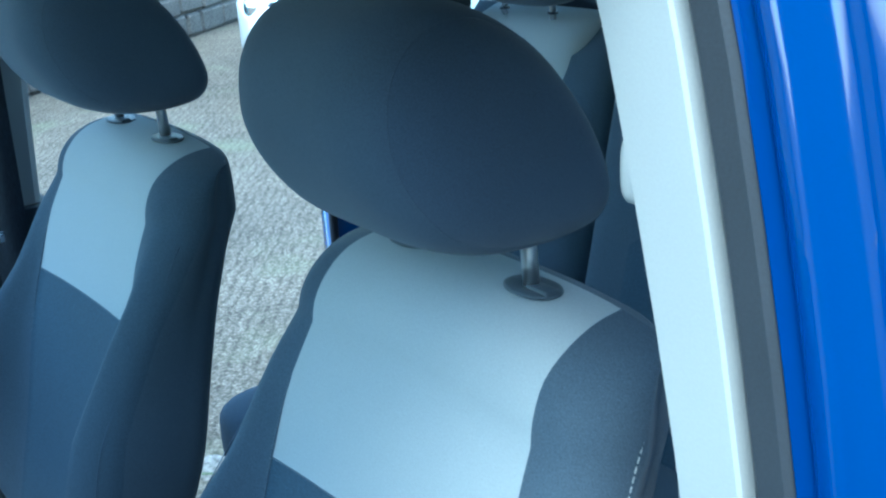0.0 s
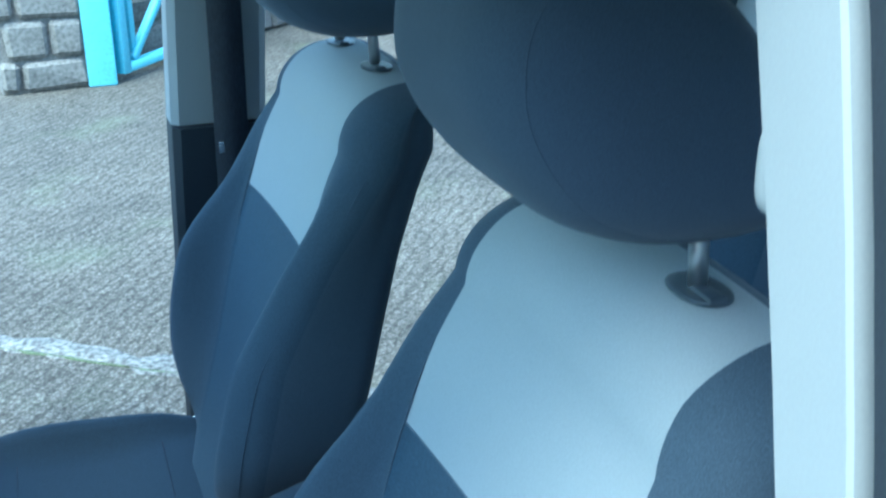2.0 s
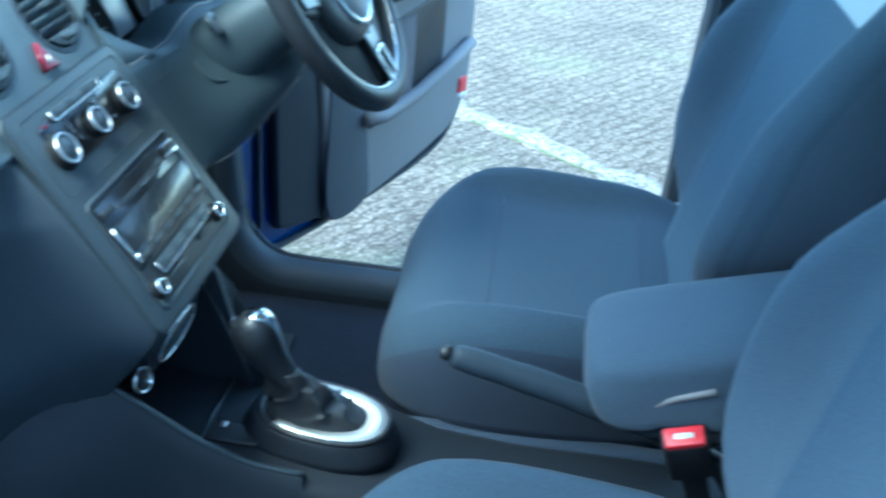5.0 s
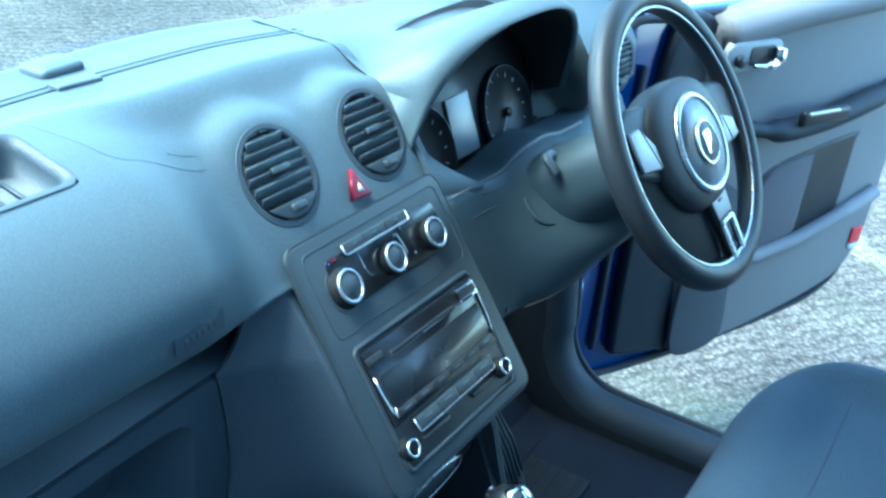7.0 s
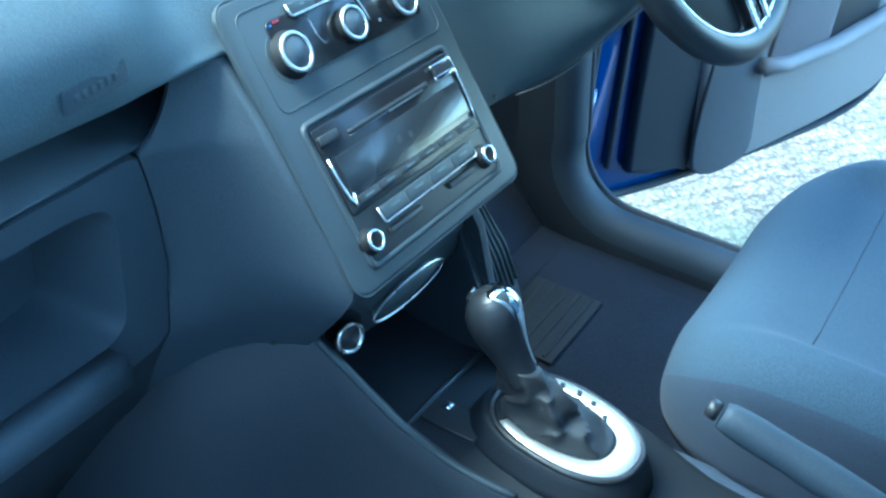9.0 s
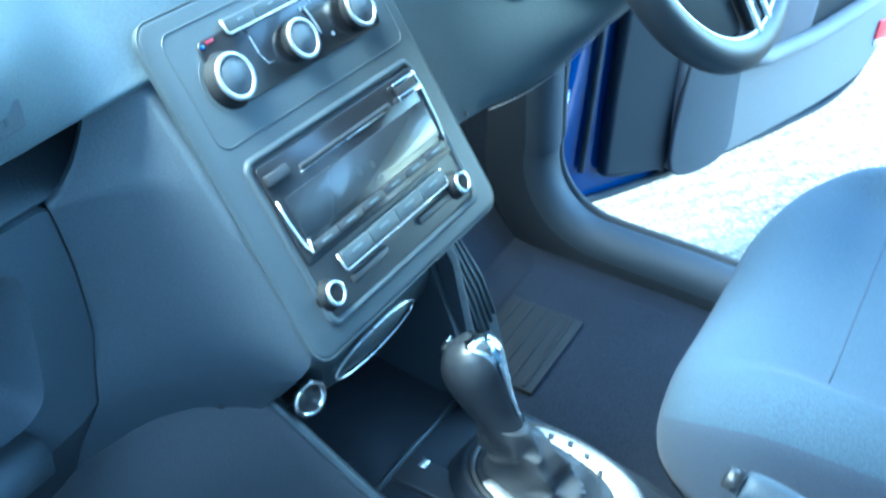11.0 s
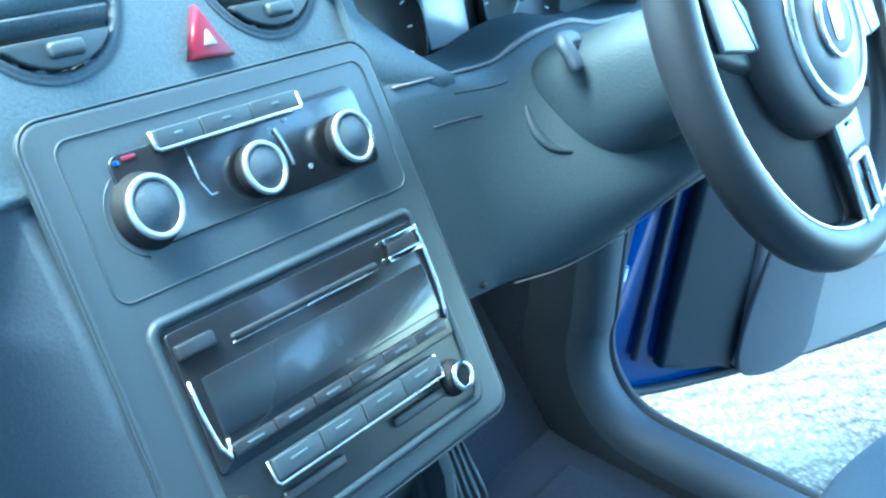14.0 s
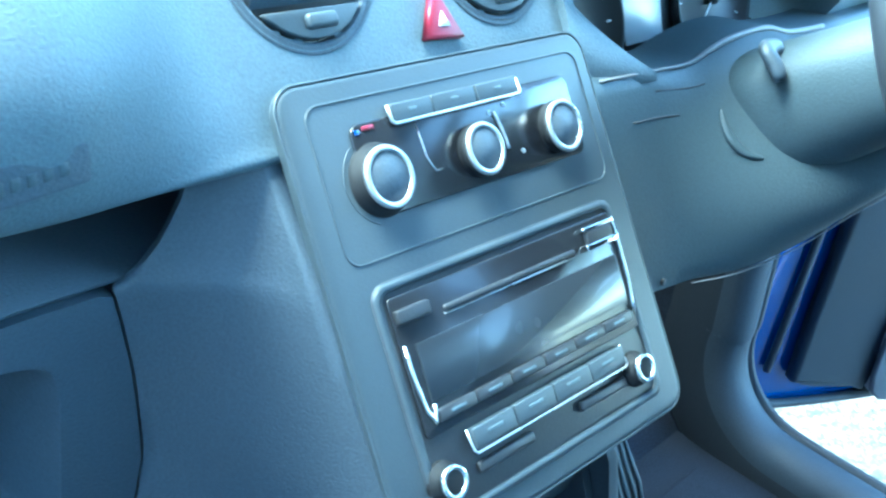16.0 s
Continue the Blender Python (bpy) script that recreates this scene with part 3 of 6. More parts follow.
# ---- front seats ----
def split_skin(rows, key_of, caps):
    """One closed skin of rings, cut into its cloths but shaded as one; gives (vertices, faces, normals) by cloth."""
    n = len(rows[0])
    bm = bmesh.new()
    grid = [[bm.verts.new(p) for p in row] for row in rows]
    for r in range(len(rows) - 1):
        for i in range(n):
            f = bm.faces.new((grid[r][i], grid[r][(i + 1) % n], grid[r + 1][(i + 1) % n], grid[r + 1][i]))
            f.material_index = key_of(r, i)
    for row, key in caps:
        bm.faces.new(grid[row]).material_index = key
    bmesh.ops.remove_doubles(bm, verts=bm.verts, dist=1e-6)
    bmesh.ops.recalc_face_normals(bm, faces=bm.faces)
    bm.verts.index_update()
    bm.normal_update()
    out = {}
    for f in bm.faces:
        vs, fs, ns, index = out.setdefault(f.material_index, ([], [], [], {}))
        ids = []
        for v in f.verts:
            if v.index not in index:
                index[v.index] = len(vs)
                vs.append(tuple(v.co))
                ns.append(tuple(v.normal))
            ids.append(index[v.index])
        fs.append(ids)
    bm.free()
    return out


def skin_part(name, data, mat, parent, label=""):
    vs, fs, ns, _ = data
    me = bpy.data.meshes.new(name)
    me.from_pydata(vs, [], fs)
    for poly in me.polygons:
        poly.use_smooth = True
    me.normals_split_custom_set_from_vertices(ns)
    me.materials.append(mat)
    ob = new(name, me)
    ob.parent = parent
    if label:
        ob["label"] = label
    return ob


BACK_HW = [(0.56, 0.125), (0.65, 0.152), (0.70, 0.180), (0.75, 0.218), (0.80, 0.249), (0.86, 0.265), (0.92, 0.265), (0.97, 0.256), (1.03, 0.246), (1.10, 0.236), (1.16, 0.227), (1.20, 0.222)]
BACK_WI = [(0.56, 0.105), (0.70, 0.118), (0.78, 0.138), (0.85, 0.152), (0.95, 0.165), (1.048, 0.176), (1.10, 0.173), (1.15, 0.164), (1.18, 0.160), (1.20, 0.158)]
BACK_BULGE = [(0.56, -0.035), (0.65, -0.012), (0.70, 0.015), (0.75, 0.044), (0.80, 0.061), (0.90, 0.072), (0.95, 0.071), (1.0, 0.057), (1.10, 0.024), (1.17, 0.006), (1.20, 0.0)]
NI, NB, NS = 8, 14, 6  # steps over half the insert, a bolster, a flank


def back_ring(z, spread=0.0):
    """Half a level of the backrest, from the middle of the front round to the middle of the back."""
    yf = 0.122 + (1.05 - z) * 0.345 + 0.010 * smoothstep(0.80, 0.98, z) * (1 - smoothstep(1.12, 1.21, z))
    hw, wi, bu = soft(z, BACK_HW), soft(z, BACK_WI), soft(z, BACK_BULGE)
    wi = wi + (hw - 0.012 - wi) * spread
    rr = 0.058
    half = []

    def front(x):
        q = max(0.0, (x - wi) / (hw - wi))
        y = yf - 0.005 * (1 - min(1, x / wi) ** 2) + bu * smoothstep(0, 0.62, q)
        e = max(0.0, (x - (hw - rr)) / rr)
        return y - rr * (1 - math.sqrt(max(0.0, 1 - e * e)))

    for k in range(NI + 1):
        half.append((wi * k / NI, front(wi * k / NI)))
    for k in range(1, NB + 1):
        x = wi + (hw - wi) * math.sin(k / NB * math.pi / 2) ** 0.8
        half.append((x, front(x)))
    ye, yb = half[-1][1], yf - 0.118
    for k in range(1, NS + 1):
        half.append((hw - 0.010 * (k / NS) ** 2, ye + (yb + 0.045 - ye) * k / NS))
    for k in range(1, NS + 1):
        a = k / NS * math.pi / 2
        half.append((hw - 0.010 - 0.055 * (1 - math.cos(a)), yb + 0.045 - 0.045 * math.sin(a)))
    for k in range(1, 5):
        half.append(((hw - 0.065) * (1 - k / 4), yb - 0.006 * k / 4))
    return half, yf, yb


SEAM_Z = 1.053


def backrest_pieces():
    """Skins of the backrest: 0 side and back cloth, 1 bolster, 2 pale panel, 3 lower panel."""
    zs = [0.56, 0.59, 0.62, 0.65, 0.68, 0.71, 0.74, 0.77, 0.80, 0.83, 0.86, 0.89, 0.92, 0.95, 0.98, 1.01, 1.03, SEAM_Z, 1.07, 1.09, 1.11, 1.13, 1.15, 1.165, 1.18]
    grid = [[(x, y, z) for x, y in back_ring(z, 0.0)[0]] for z in zs]
    h0, yf, yb = back_ring(1.18)
    mid = (yf - 0.03 + yb) / 2
    for k in range(1, 13):
        a = k / 12 * math.pi / 2
        c, sn = math.cos(a), math.sin(a)
        half, _, _ = back_ring(1.18 + 0.02 * sn, 0.15 * smoothstep(1.225, 1.268, 1.18 + 0.083 * sn))
        row = []
        for x, y in half:
            y -= 0.345 * -0.02 * sn
            yy = mid - 0.03 * (1 - c) + (y - mid) * c ** 0.7 if k < 12 else mid - 0.03
            row.append((x * (1 - 0.10 * (1 - c)), yy, 1.18 + 0.083 * sn * (1 - 0.16 * (abs(x) / 0.222) ** 4) - 0.004 * (x / 0.2) ** 2 * sn))
        grid.append(row)
    full = [[(-x, y, z) for x, y, z in row[:0:-1]] + row[:-1] for row in grid]
    full = [[(x, y, z - 0.05 * x * math.exp(-((z - SEAM_Z) / 0.05) ** 2)) for x, y, z in row] for row in full]
    n, m = len(full[0]), len(grid[0]) - 1

    def key_of(r, i):
        d = min(abs(i + 0.5 - m), n - abs(i + 0.5 - m))
        if d < NI:
            return 2 if r >= zs.index(SEAM_Z) else 3
        return 1 if d < NI + NB else 0

    return split_skin(full, key_of, [(0, 0)])


def insert_edge(z0, z1, sign, lift=0.0015):
    pts = []
    for z in np.linspace(z0, z1, 24):
        half, yf, yb = back_ring(z)
        pts.append((sign * half[8][0], half[8][1] + lift, z))
    return pts


HEAD_SIDE = [(0.175, 1.425), (0.17, 1.462), (0.15, 1.492), (0.115, 1.51), (0.07, 1.507), (0.026, 1.484), (-0.012, 1.446), (-0.042, 1.402), (-0.062, 1.355), (-0.066, 1.325), (-0.05, 1.305), (-0.015, 1.298), (0.03, 1.298), (0.075, 1.305), (0.12, 1.325), (0.152, 1.36), (0.17, 1.395)]


HEAD_SECTIONS = [math.sin(k / 18 * math.pi / 2) ** 0.46 for k in range(19)]


def headrest_ring(k):
    """Section k of half the cushion (0 middle, 18 end) as points round its side view."""
    side = curve([(0, y, z) for y, z in HEAD_SIDE], 4, closed=True)
    a = HEAD_SECTIONS[abs(k)]
    c = max(math.cos(abs(k) / 18 * math.pi / 2), 0.0) ** 0.46
    x = math.copysign(0.131 * a, k)
    cy, cz = 0.055, 1.40
    return [(x * (1 - 0.10 * ((p.z - cz) * c + 0.12) / 0.23), cy + (p.y - cy) * c * 0.96 - 0.016 * a ** 6, cz + (p.z - cz) * c * 0.96 - 0.004) for p in side]


def headrest_pieces():
    rows = [headrest_ring(k) for k in range(-18, 19)]
    return split_skin(rows, lambda r, i: 1 if r < 9 else 2 if r >= 27 else 0, [])


def cushion_top(y):
    base = soft(y, [(0.2, 0.632), (0.27, 0.640), (0.40, 0.634), (0.52, 0.644), (0.60, 0.652), (0.71, 0.656)])
    t = min(max((y - 0.535) / 0.125, 0), 1)
    return base - 0.118 * (1 - math.sqrt(1 - t * t))


def cushion_rings():
    rings = []
    for y in [0.20, 0.23, 0.26, 0.29, 0.32, 0.35, 0.38, 0.42, 0.46, 0.50, 0.535] + [0.535 + 0.1249 * math.sin(k / 12 * math.pi / 2) for k in range(1, 13)]:
        top = cushion_top(y)
        t = min(max((y - 0.49) / 0.17, 0), 1)
        hw = soft(y, [(0.2, 0.222), (0.3, 0.243), (0.42, 0.254), (0.53, 0.255), (0.71, 0.255)]) - 0.125 * (1 - math.sqrt(1 - t ** 2.4))
        wi = 0.165 * min(1, hw / 0.225)
        bu = soft(y, [(0.2, 0.015), (0.3, 0.034), (0.45, 0.044), (0.53, 0.032), (0.60, 0.010), (0.67, 0.0)])
        low = 0.485
        rr = min(0.06, (top - low) * 0.6)
        half = []

        def skin(x):
            q = max(0.0, (x - wi) / (hw - wi))
            e = max(0.0, (x - (hw - rr)) / rr)
            return top - 0.008 * (1 - min(1, x / wi) ** 2) + bu * smoothstep(0, 0.6, q) - rr * (1 - math.sqrt(max(0.0, 1 - e * e)))

        for q in range(9):
            half.append((wi * q / 8, skin(wi * q / 8)))
        for q in range(1, 13):
            x = wi + (hw - wi) * math.sin(q / 12 * math.pi / 2) ** 0.8
            half.append((x, max(skin(x), low + 0.004)))
        zl = half[-1][1]
        for q in range(1, 6):
            half.append((hw - 0.014 * (q / 5) ** 2, zl + (low - zl) * q / 5))
        half += [(hw * 0.5, low), (0.0, low)]
        rings.append([(-x, y, z) for x, z in half[:0:-1]] + [(x, y, z) for x, z in half[:-1]])
    return rings


def cushion_pieces():
    rings = cushion_rings()
    n = len(rings[0])
    m = next(i for i, p in enumerate(rings[0]) if abs(p[0]) < 1e-9 and p[2] > 0.55)

    def key_of(r, i):
        d = min(abs(i + 0.5 - m), n - abs(i + 0.5 - m))
        return 2 if d > 18 or r > 18 else 1 if d < 8 and r < 17 else 0

    return split_skin(rings, key_of, [(0, 2), (len(rings) - 1, 2)])


def front_seat(x, who, outer):
    seat = thing("front_seat", f"grey cloth {who} seat with a pale upper panel", "car seat", "front seats", at=(x, 0, 0))
    b = backrest_pieces()
    back = skin_part("backrest", b[0], FABRIC_SIDE, seat, "side and back cloth, toned lighter as if lit")
    skin_part("bolster", b[1], FABRIC, back, "slate blue-grey cloth bolster")
    skin_part("upper_panel", b[2], FABRIC_LIGHT, back, "pale grey cloth panel")
    skin_part("lower_panel", b[3], FABRIC_MID, back, "slate blue-grey cloth panel")
    for s in (-1, 1):
        part("piping", tube(insert_edge(0.57, 1.13, s, -0.0006), 0.0007, 6), FABRIC_SIDE, back)
        rim = [(s * (h[NI + NB - 4][0] + 0.0002), h[NI + NB - 4][1] + 0.0002, z) for z, h in ((z, back_ring(z)[0]) for z in np.linspace(0.62, 1.16, 30))]
        part("bolster_seam", tube(rim, 0.0007, 5), HEAD, back, "stitched bolster seam")
    half, yf, yb = back_ring(SEAM_Z)
    part("seam", tube([(u * half[8][0], yf - 0.005 * (1 - u * u) - 0.0004, SEAM_Z - 0.05 * u * half[8][0]) for u in np.linspace(-1, 1, 15)], 0.0012, 6), FABRIC_SIDE, back)
    # white running stitch along the outer flank, curling back over the shoulder
    st = bmesh.new()

    def stitch_at(z):
        half, _, _ = back_ring(z)
        k = soft(z, [(0.98, 25.6), (1.035, 25.2), (1.06, 24.9), (1.085, 24.2), (1.12, 22.9), (1.15, 21.6), (1.175, 20.8), (1.20, 20.4)])
        a, c = half[int(k)], half[int(k) + 1]
        return Vector((outer * (a[0] + (c[0] - a[0]) * (k % 1) + 0.0005), a[1] + (c[1] - a[1]) * (k % 1) + 0.0004, z))

    zz = 1.06
    while zz < 1.195:
        tube([stitch_at(zz), stitch_at(zz + 0.0042)], 0.00065, 5, bm=st)
        zz += 0.0062
    part("stitching", st, STITCH, back, "white running stitch")
    # cloth tag in the outer seam
    p = stitch_at(1.028)
    d = (stitch_at(1.05) - stitch_at(1.0)).normalized()
    out_n = Vector((outer * 0.93, 0.36, 0.0))
    out_n = (out_n - d * out_n.dot(d)).normalized()
    tm = Matrix.Translation(p + out_n * 0.002) @ Matrix((d, out_n.cross(d), out_n)).transposed().to_4x4()
    tag = part("seam_tag", rbox((0.052, 0.014, 0.003), 0.001, tm), SEAM_TAG, back, "small grey cloth seam tag with white letters")
    letters = bpy.data.curves.new("tag_lettering", "FONT")
    letters.body, letters.size, letters.align_x, letters.align_y, letters.extrude = "AIRBAG", 0.0115, "CENTER", "CENTER", 0.0002
    lo = new("tag_lettering", letters)
    letters.materials.append(WHITE)
    lo.parent = tag
    lo.matrix_basis = tm @ Matrix.Translation((0, 0, 0.0017))
    # head restraint
    hp = headrest_pieces()
    hr = skin_part("headrest", hp[0], HEAD, seat, "dark grey cloth headrest")
    for k in (1, 2):
        skin_part("headrest_end", hp[k], HEAD_END, hr, "headrest end in the same cloth, toned darker for shade")
        part("headrest_seam", tube(headrest_ring(9 if k == 2 else -9), 0.0004, 6, closed=True), HEAD_END, hr)
    for s in (-1, 1):
        post = part("headrest_post", tube([(s * 0.084 + 0.006, 0.004, 1.245), (s * 0.084 + 0.006, 0.008, 1.31), (s * 0.084 + 0.006, 0.012, 1.36)], 0.0068, 14), STEEL, seat, "bright steel post")
        part("post_collar", join(egg(0.029, 0.019, 0.0026, 0.5, 0.9, 32, 10), rbox((0.026, 0.014, 0.006), 0.002, pose(-0.014, 0.002, 0.0018))), COLLAR, post, "grey plastic collar plate").location = (s * 0.084 + 0.006, 0.004, 1.262)
    c = cushion_pieces()
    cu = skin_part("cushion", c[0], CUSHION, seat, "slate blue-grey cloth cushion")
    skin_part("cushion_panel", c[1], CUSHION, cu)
    skin_part("cushion_side", c[2], CUSHION_SIDE, cu, "side cloth of the cushion, toned darker for shade")
    for y in (0.30, 0.515):
        part("seam", tube([(0.164 * u, y, cushion_top(y) - 0.008 * (1 - u * u) - 0.0005) for u in np.linspace(-1, 1, 13)], 0.0012, 6), CUSHION_SIDE, cu)
    for s in (-1, 1):
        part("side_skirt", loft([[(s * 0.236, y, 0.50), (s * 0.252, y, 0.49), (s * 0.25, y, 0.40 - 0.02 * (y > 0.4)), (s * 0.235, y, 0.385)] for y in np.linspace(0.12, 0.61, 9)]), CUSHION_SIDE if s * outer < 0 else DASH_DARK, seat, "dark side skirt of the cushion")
        part("seat_rail", rbox((0.03, 0.58, 0.035), 0.006, pose(s * 0.17, 0.36, FLOOR_Z + 0.0185)), STEEL, seat)
        part("rail_stand", rbox((0.035, 0.40, 0.14), 0.01, pose(s * 0.17, 0.38, 0.42)), DASH_DARK, seat)
    # recliner lever pivot and belt anchor on the outer side
    part("recliner_cover", egg(0.018, 0.07, 0.06, 0.6, 0.7, 24, 14), DASH_DARK, seat).location = (outer * 0.248, 0.225, 0.56)
    if outer > 0:
        part("lever", tube([(0.210, 0.275, 0.624), (0.210, 0.250, 0.638), (0.210, 0.195, 0.667)], [0.0035, 0.0045, 0.0045], 8), TRIM_LIGHT, seat, "pale lever beside the backrest")
    return seat


front_seat(0.37, "driver", 1)
front_seat(-0.37, "passenger", -1)


# ---- dashboard ----
S36, C36 = math.sin(radians(36.5)), math.cos(radians(36.5))
FACE = Matrix(((1, 0, 0, 0), (0, S36, -C36, 0.8785), (0, C36, S36, 0.8235), (0, 0, 0, 1))) @ Matrix.Rotation(radians(-1.4), 4, "Z")  # x across, y up the console face, z out of it


def face(x, s, n=0.0):
    return FACE @ pose(x, s, n)


dash = thing("dashboard", "blue-grey grained plastic dashboard under the windscreen", "dashboard")


VENTS = ((-0.0875, 0.2555, 0.0455), (0.0675, 0.2535, 0.0455))  # across, up the face, radius


def top_drop(x):
    """Lean of the dashboard's top across the car."""
    return -0.065 * x - 0.035 * (math.sqrt(x * x + 0.0016) - 0.04)


def pad_section(x):
    """The upper pad from its lower lip over the vents and the top to the windscreen, as (y, z)."""
    back = 1.262 - 0.18 * (x + 0.05) ** 2
    d = top_drop(x)
    lip = -0.05 * x
    side = [(1.04, 0.945 + lip), (0.99, 0.942 + lip), (0.966, 0.943 + lip), (0.955, 0.951 + lip), (0.947, 0.975 + lip), (0.951, 1.010 + lip), (0.983, 1.053 + d), (1.028, 1.082 + d), (1.070, 1.097 + d), (1.10, 1.103 + d), (1.135, 1.107 + d), (1.158, 1.102 + d), (back - 0.03, 1.101 + d), (back, 1.096 + d), (back + 0.008, 1.03 + d)]
    mid = [(p.y, p.z) for p in (FACE @ Vector((x, s, n)) for s, n in ((0.1555, -0.07), (0.1545, -0.02), (0.1535, -0.0015), (0.165, 0.0), (0.19, 0.001), (0.22, 0.001), (0.25, 0.0), (0.276, -0.0018), (0.305, -0.0075)))]
    mid += [(1.092, 1.078 + 0.7 * d), (1.122, 1.1005 + d), (1.150, 1.1015 + d)] + side[12:]
    m = smoothstep(-0.275, -0.140, x)
    row = [(a[0] + (b[0] - a[0]) * m, a[1] + (b[1] - a[1]) * m) for a, b in zip(side, mid)]
    return [(p.y, p.z) for p in curve([(0, y, z) for y, z in row], 5)]


FACE_BACK = FACE.inverted()


def pad_row(x):
    """A section of the pad with the raised pods of the vents."""
    out = []
    for y, z in pad_section(x):
        p = FACE_BACK @ Vector((x, y, z))
        for vx, vs, vr in VENTS:
            reach = math.hypot(p.x - vx, p.y - vs)
            m = 1 - smoothstep(vr + 0.004, vr + 0.046, reach)
            if p.z > -0.05:
                p.z += (0.0030 - p.z) * m
        out.append(FACE @ p)
    return out


PAD_X = [-0.715, -0.68, -0.64, -0.60, -0.56, -0.52, -0.48, -0.44, -0.40, -0.37, -0.34, -0.31] + [float(x) for x in np.linspace(-0.30, 0.150, 101)]
TRAY_ROWS = (37, 48)  # rows of the pad that the open tray takes out


def upper_pad():
    bm = bmesh.new()
    grid = [[bm.verts.new(p) for p in pad_row(x)] for x in PAD_X]
    for i in range(len(grid) - 1):
        for j in range(len(grid[0]) - 1):
            c = sum((v.co for v in (grid[i][j], grid[i + 1][j], grid[i + 1][j + 1], grid[i][j + 1])), Vector()) / 4
            q = FACE_BACK @ c
            if any(math.hypot(q.x - vx, q.y - vs) < vr + 0.001 and q.z > -0.02 for vx, vs, vr in VENTS):
                continue
            if -0.60 < c.x < -0.31 and TRAY_ROWS[0] <= j < TRAY_ROWS[1]:
                continue
            bm.faces.new((grid[i][j], grid[i + 1][j], grid[i + 1][j + 1], grid[i][j + 1]))
    bmesh.ops.recalc_face_normals(bm, faces=bm.faces)
    return bm


def pad_z(x, y):
    """Height of the pad's top at a place."""
    pts = [p for p in pad_section(x)[26:66]]
    return float(np.interp(y, [p[0] for p in pts], [p[1] for p in pts]))


def brow_top(x, y):
    return pad_z(min(x, 0.15), y) - 0.10 * max(x - 0.15, 0)


part("upper_pad", upper_pad(), DASH, dash, "grained upper pad with raised vent pods")
# open tray in the top, in front of the passenger
tray_lo, tray_hi = pad_section(-0.45)[TRAY_ROWS[0]], pad_section(-0.45)[TRAY_ROWS[1]]


def tray_outline(inset, dz):
    """The tray's outline on the pad's top."""
    out = []
    for x, y in rrect(-0.60 + inset, tray_lo[0] + inset, -0.31 - inset, tray_hi[0] - inset, 0.012, 4):
        out.append((x, y, pad_z(x, y) + dz))
    return out


part("tray", loft([tray_outline(-0.002, 0.0015), tray_outline(0.003, 0.0005), tray_outline(0.006, -0.008), tray_outline(0.010, -0.026)][::-1], caps=(True, False)), STACK, dash, "open grey tray in the dashboard top")
for k in range(14):
    x = -0.585 + 0.019 * k
    part("tray_rib", tube([(x, tray_lo[0] + 0.016, pad_z(x, tray_lo[0] + 0.02) - 0.024), (x, tray_hi[0] - 0.016, pad_z(x, tray_hi[0] - 0.02) - 0.024)], 0.0022, 5), STACK, dash)

# driver side: hood over the instruments
HC = 0.337


def hood_profile(t, grow, y, dz=0.0):
    """An arch over the instruments, t from 0 (left foot) to 1 (right foot)."""
    a = math.pi * t
    x = HC - (0.205 + grow) * math.copysign(abs(math.cos(a)) ** 0.75, math.cos(a))
    z = 0.965 + (0.148 + grow * 0.22) * math.sin(a) ** 0.8 + dz
    return (x, y, z - 0.03 * (x - HC))


T = np.linspace(0, 1, 61)


def lip_y(t, y):
    return y + 0.03 * (1 - math.sin(math.pi * t))


def hood_top(t, y):
    """The hood's outer skin, flowing out into the top of the dashboard."""
    x, _, z = hood_profile(t, 0.010 + 0.045 * smoothstep(0.06, 0.34, min(t, 1 - t)), y)
    x = max(x, 0.132)
    yy = y + 0.04 * (1 - math.sin(math.pi * t)) * (1 - smoothstep(1.03, 1.24, y))
    top = brow_top(x, yy) - 0.004 * smoothstep(0.135, 0.16, x) + 0.0012
    z -= 0.105 * smoothstep(0.99, 1.22, y)
    k = 0.006 + 0.055 * smoothstep(0.132, 0.21, x)
    h = max(k - abs(z - top), 0.0) / k
    return (x, yy, max(z, top) + h * h * k / 4)


lining = [[hood_profile(t, 0.0, 1.13, -0.03) for t in T], [hood_profile(t, 0.0, 1.065, -0.02) for t in T], [hood_profile(t, 0.0, 1.02) for t in T], [hood_profile(t, 0.001, lip_y(t, 0.986)) for t in T]]
part("hood_lining", loft(lining, closed=False), BLACK, dash, "black lining of the instrument hood")
rings = [[hood_profile(t, 0.0015, lip_y(t, 0.985)) for t in T], [hood_profile(t, 0.004, lip_y(t, 0.980)) for t in T], [hood_profile(t, 0.010, lip_y(t, 0.979)) for t in T], [hood_profile(t, 0.010 + 0.016 * smoothstep(0.06, 0.34, min(t, 1 - t)), lip_y(t, 0.984)) for t in T], [hood_profile(t, 0.010 + 0.030 * smoothstep(0.06, 0.34, min(t, 1 - t)), lip_y(t, 0.996)) for t in T]] + [[hood_top(t, y) for t in T] for y in (1.03, 1.06, 1.09, 1.12, 1.16, 1.20, 1.24)]
hood = part("instrument_hood", loft(rings, closed=False), DASH, dash, "arched hood over the instruments")
rings = []
for x in np.linspace(0.55, 0.715, 10):
    rings.append([(x, 1.02, 0.90), (x, 0.985, 0.915), (x, 0.968, 0.95), (x, 0.972, 1.0), (x, 1.0, 1.04), (x, 1.06, 1.066), (x, 1.15 - 0.1 * (x - 0.55), 1.075), (x, 1.20 - 0.1 * (x - 0.55), 1.06), (x, 1.21 - 0.1 * (x - 0.55), 0.93)])
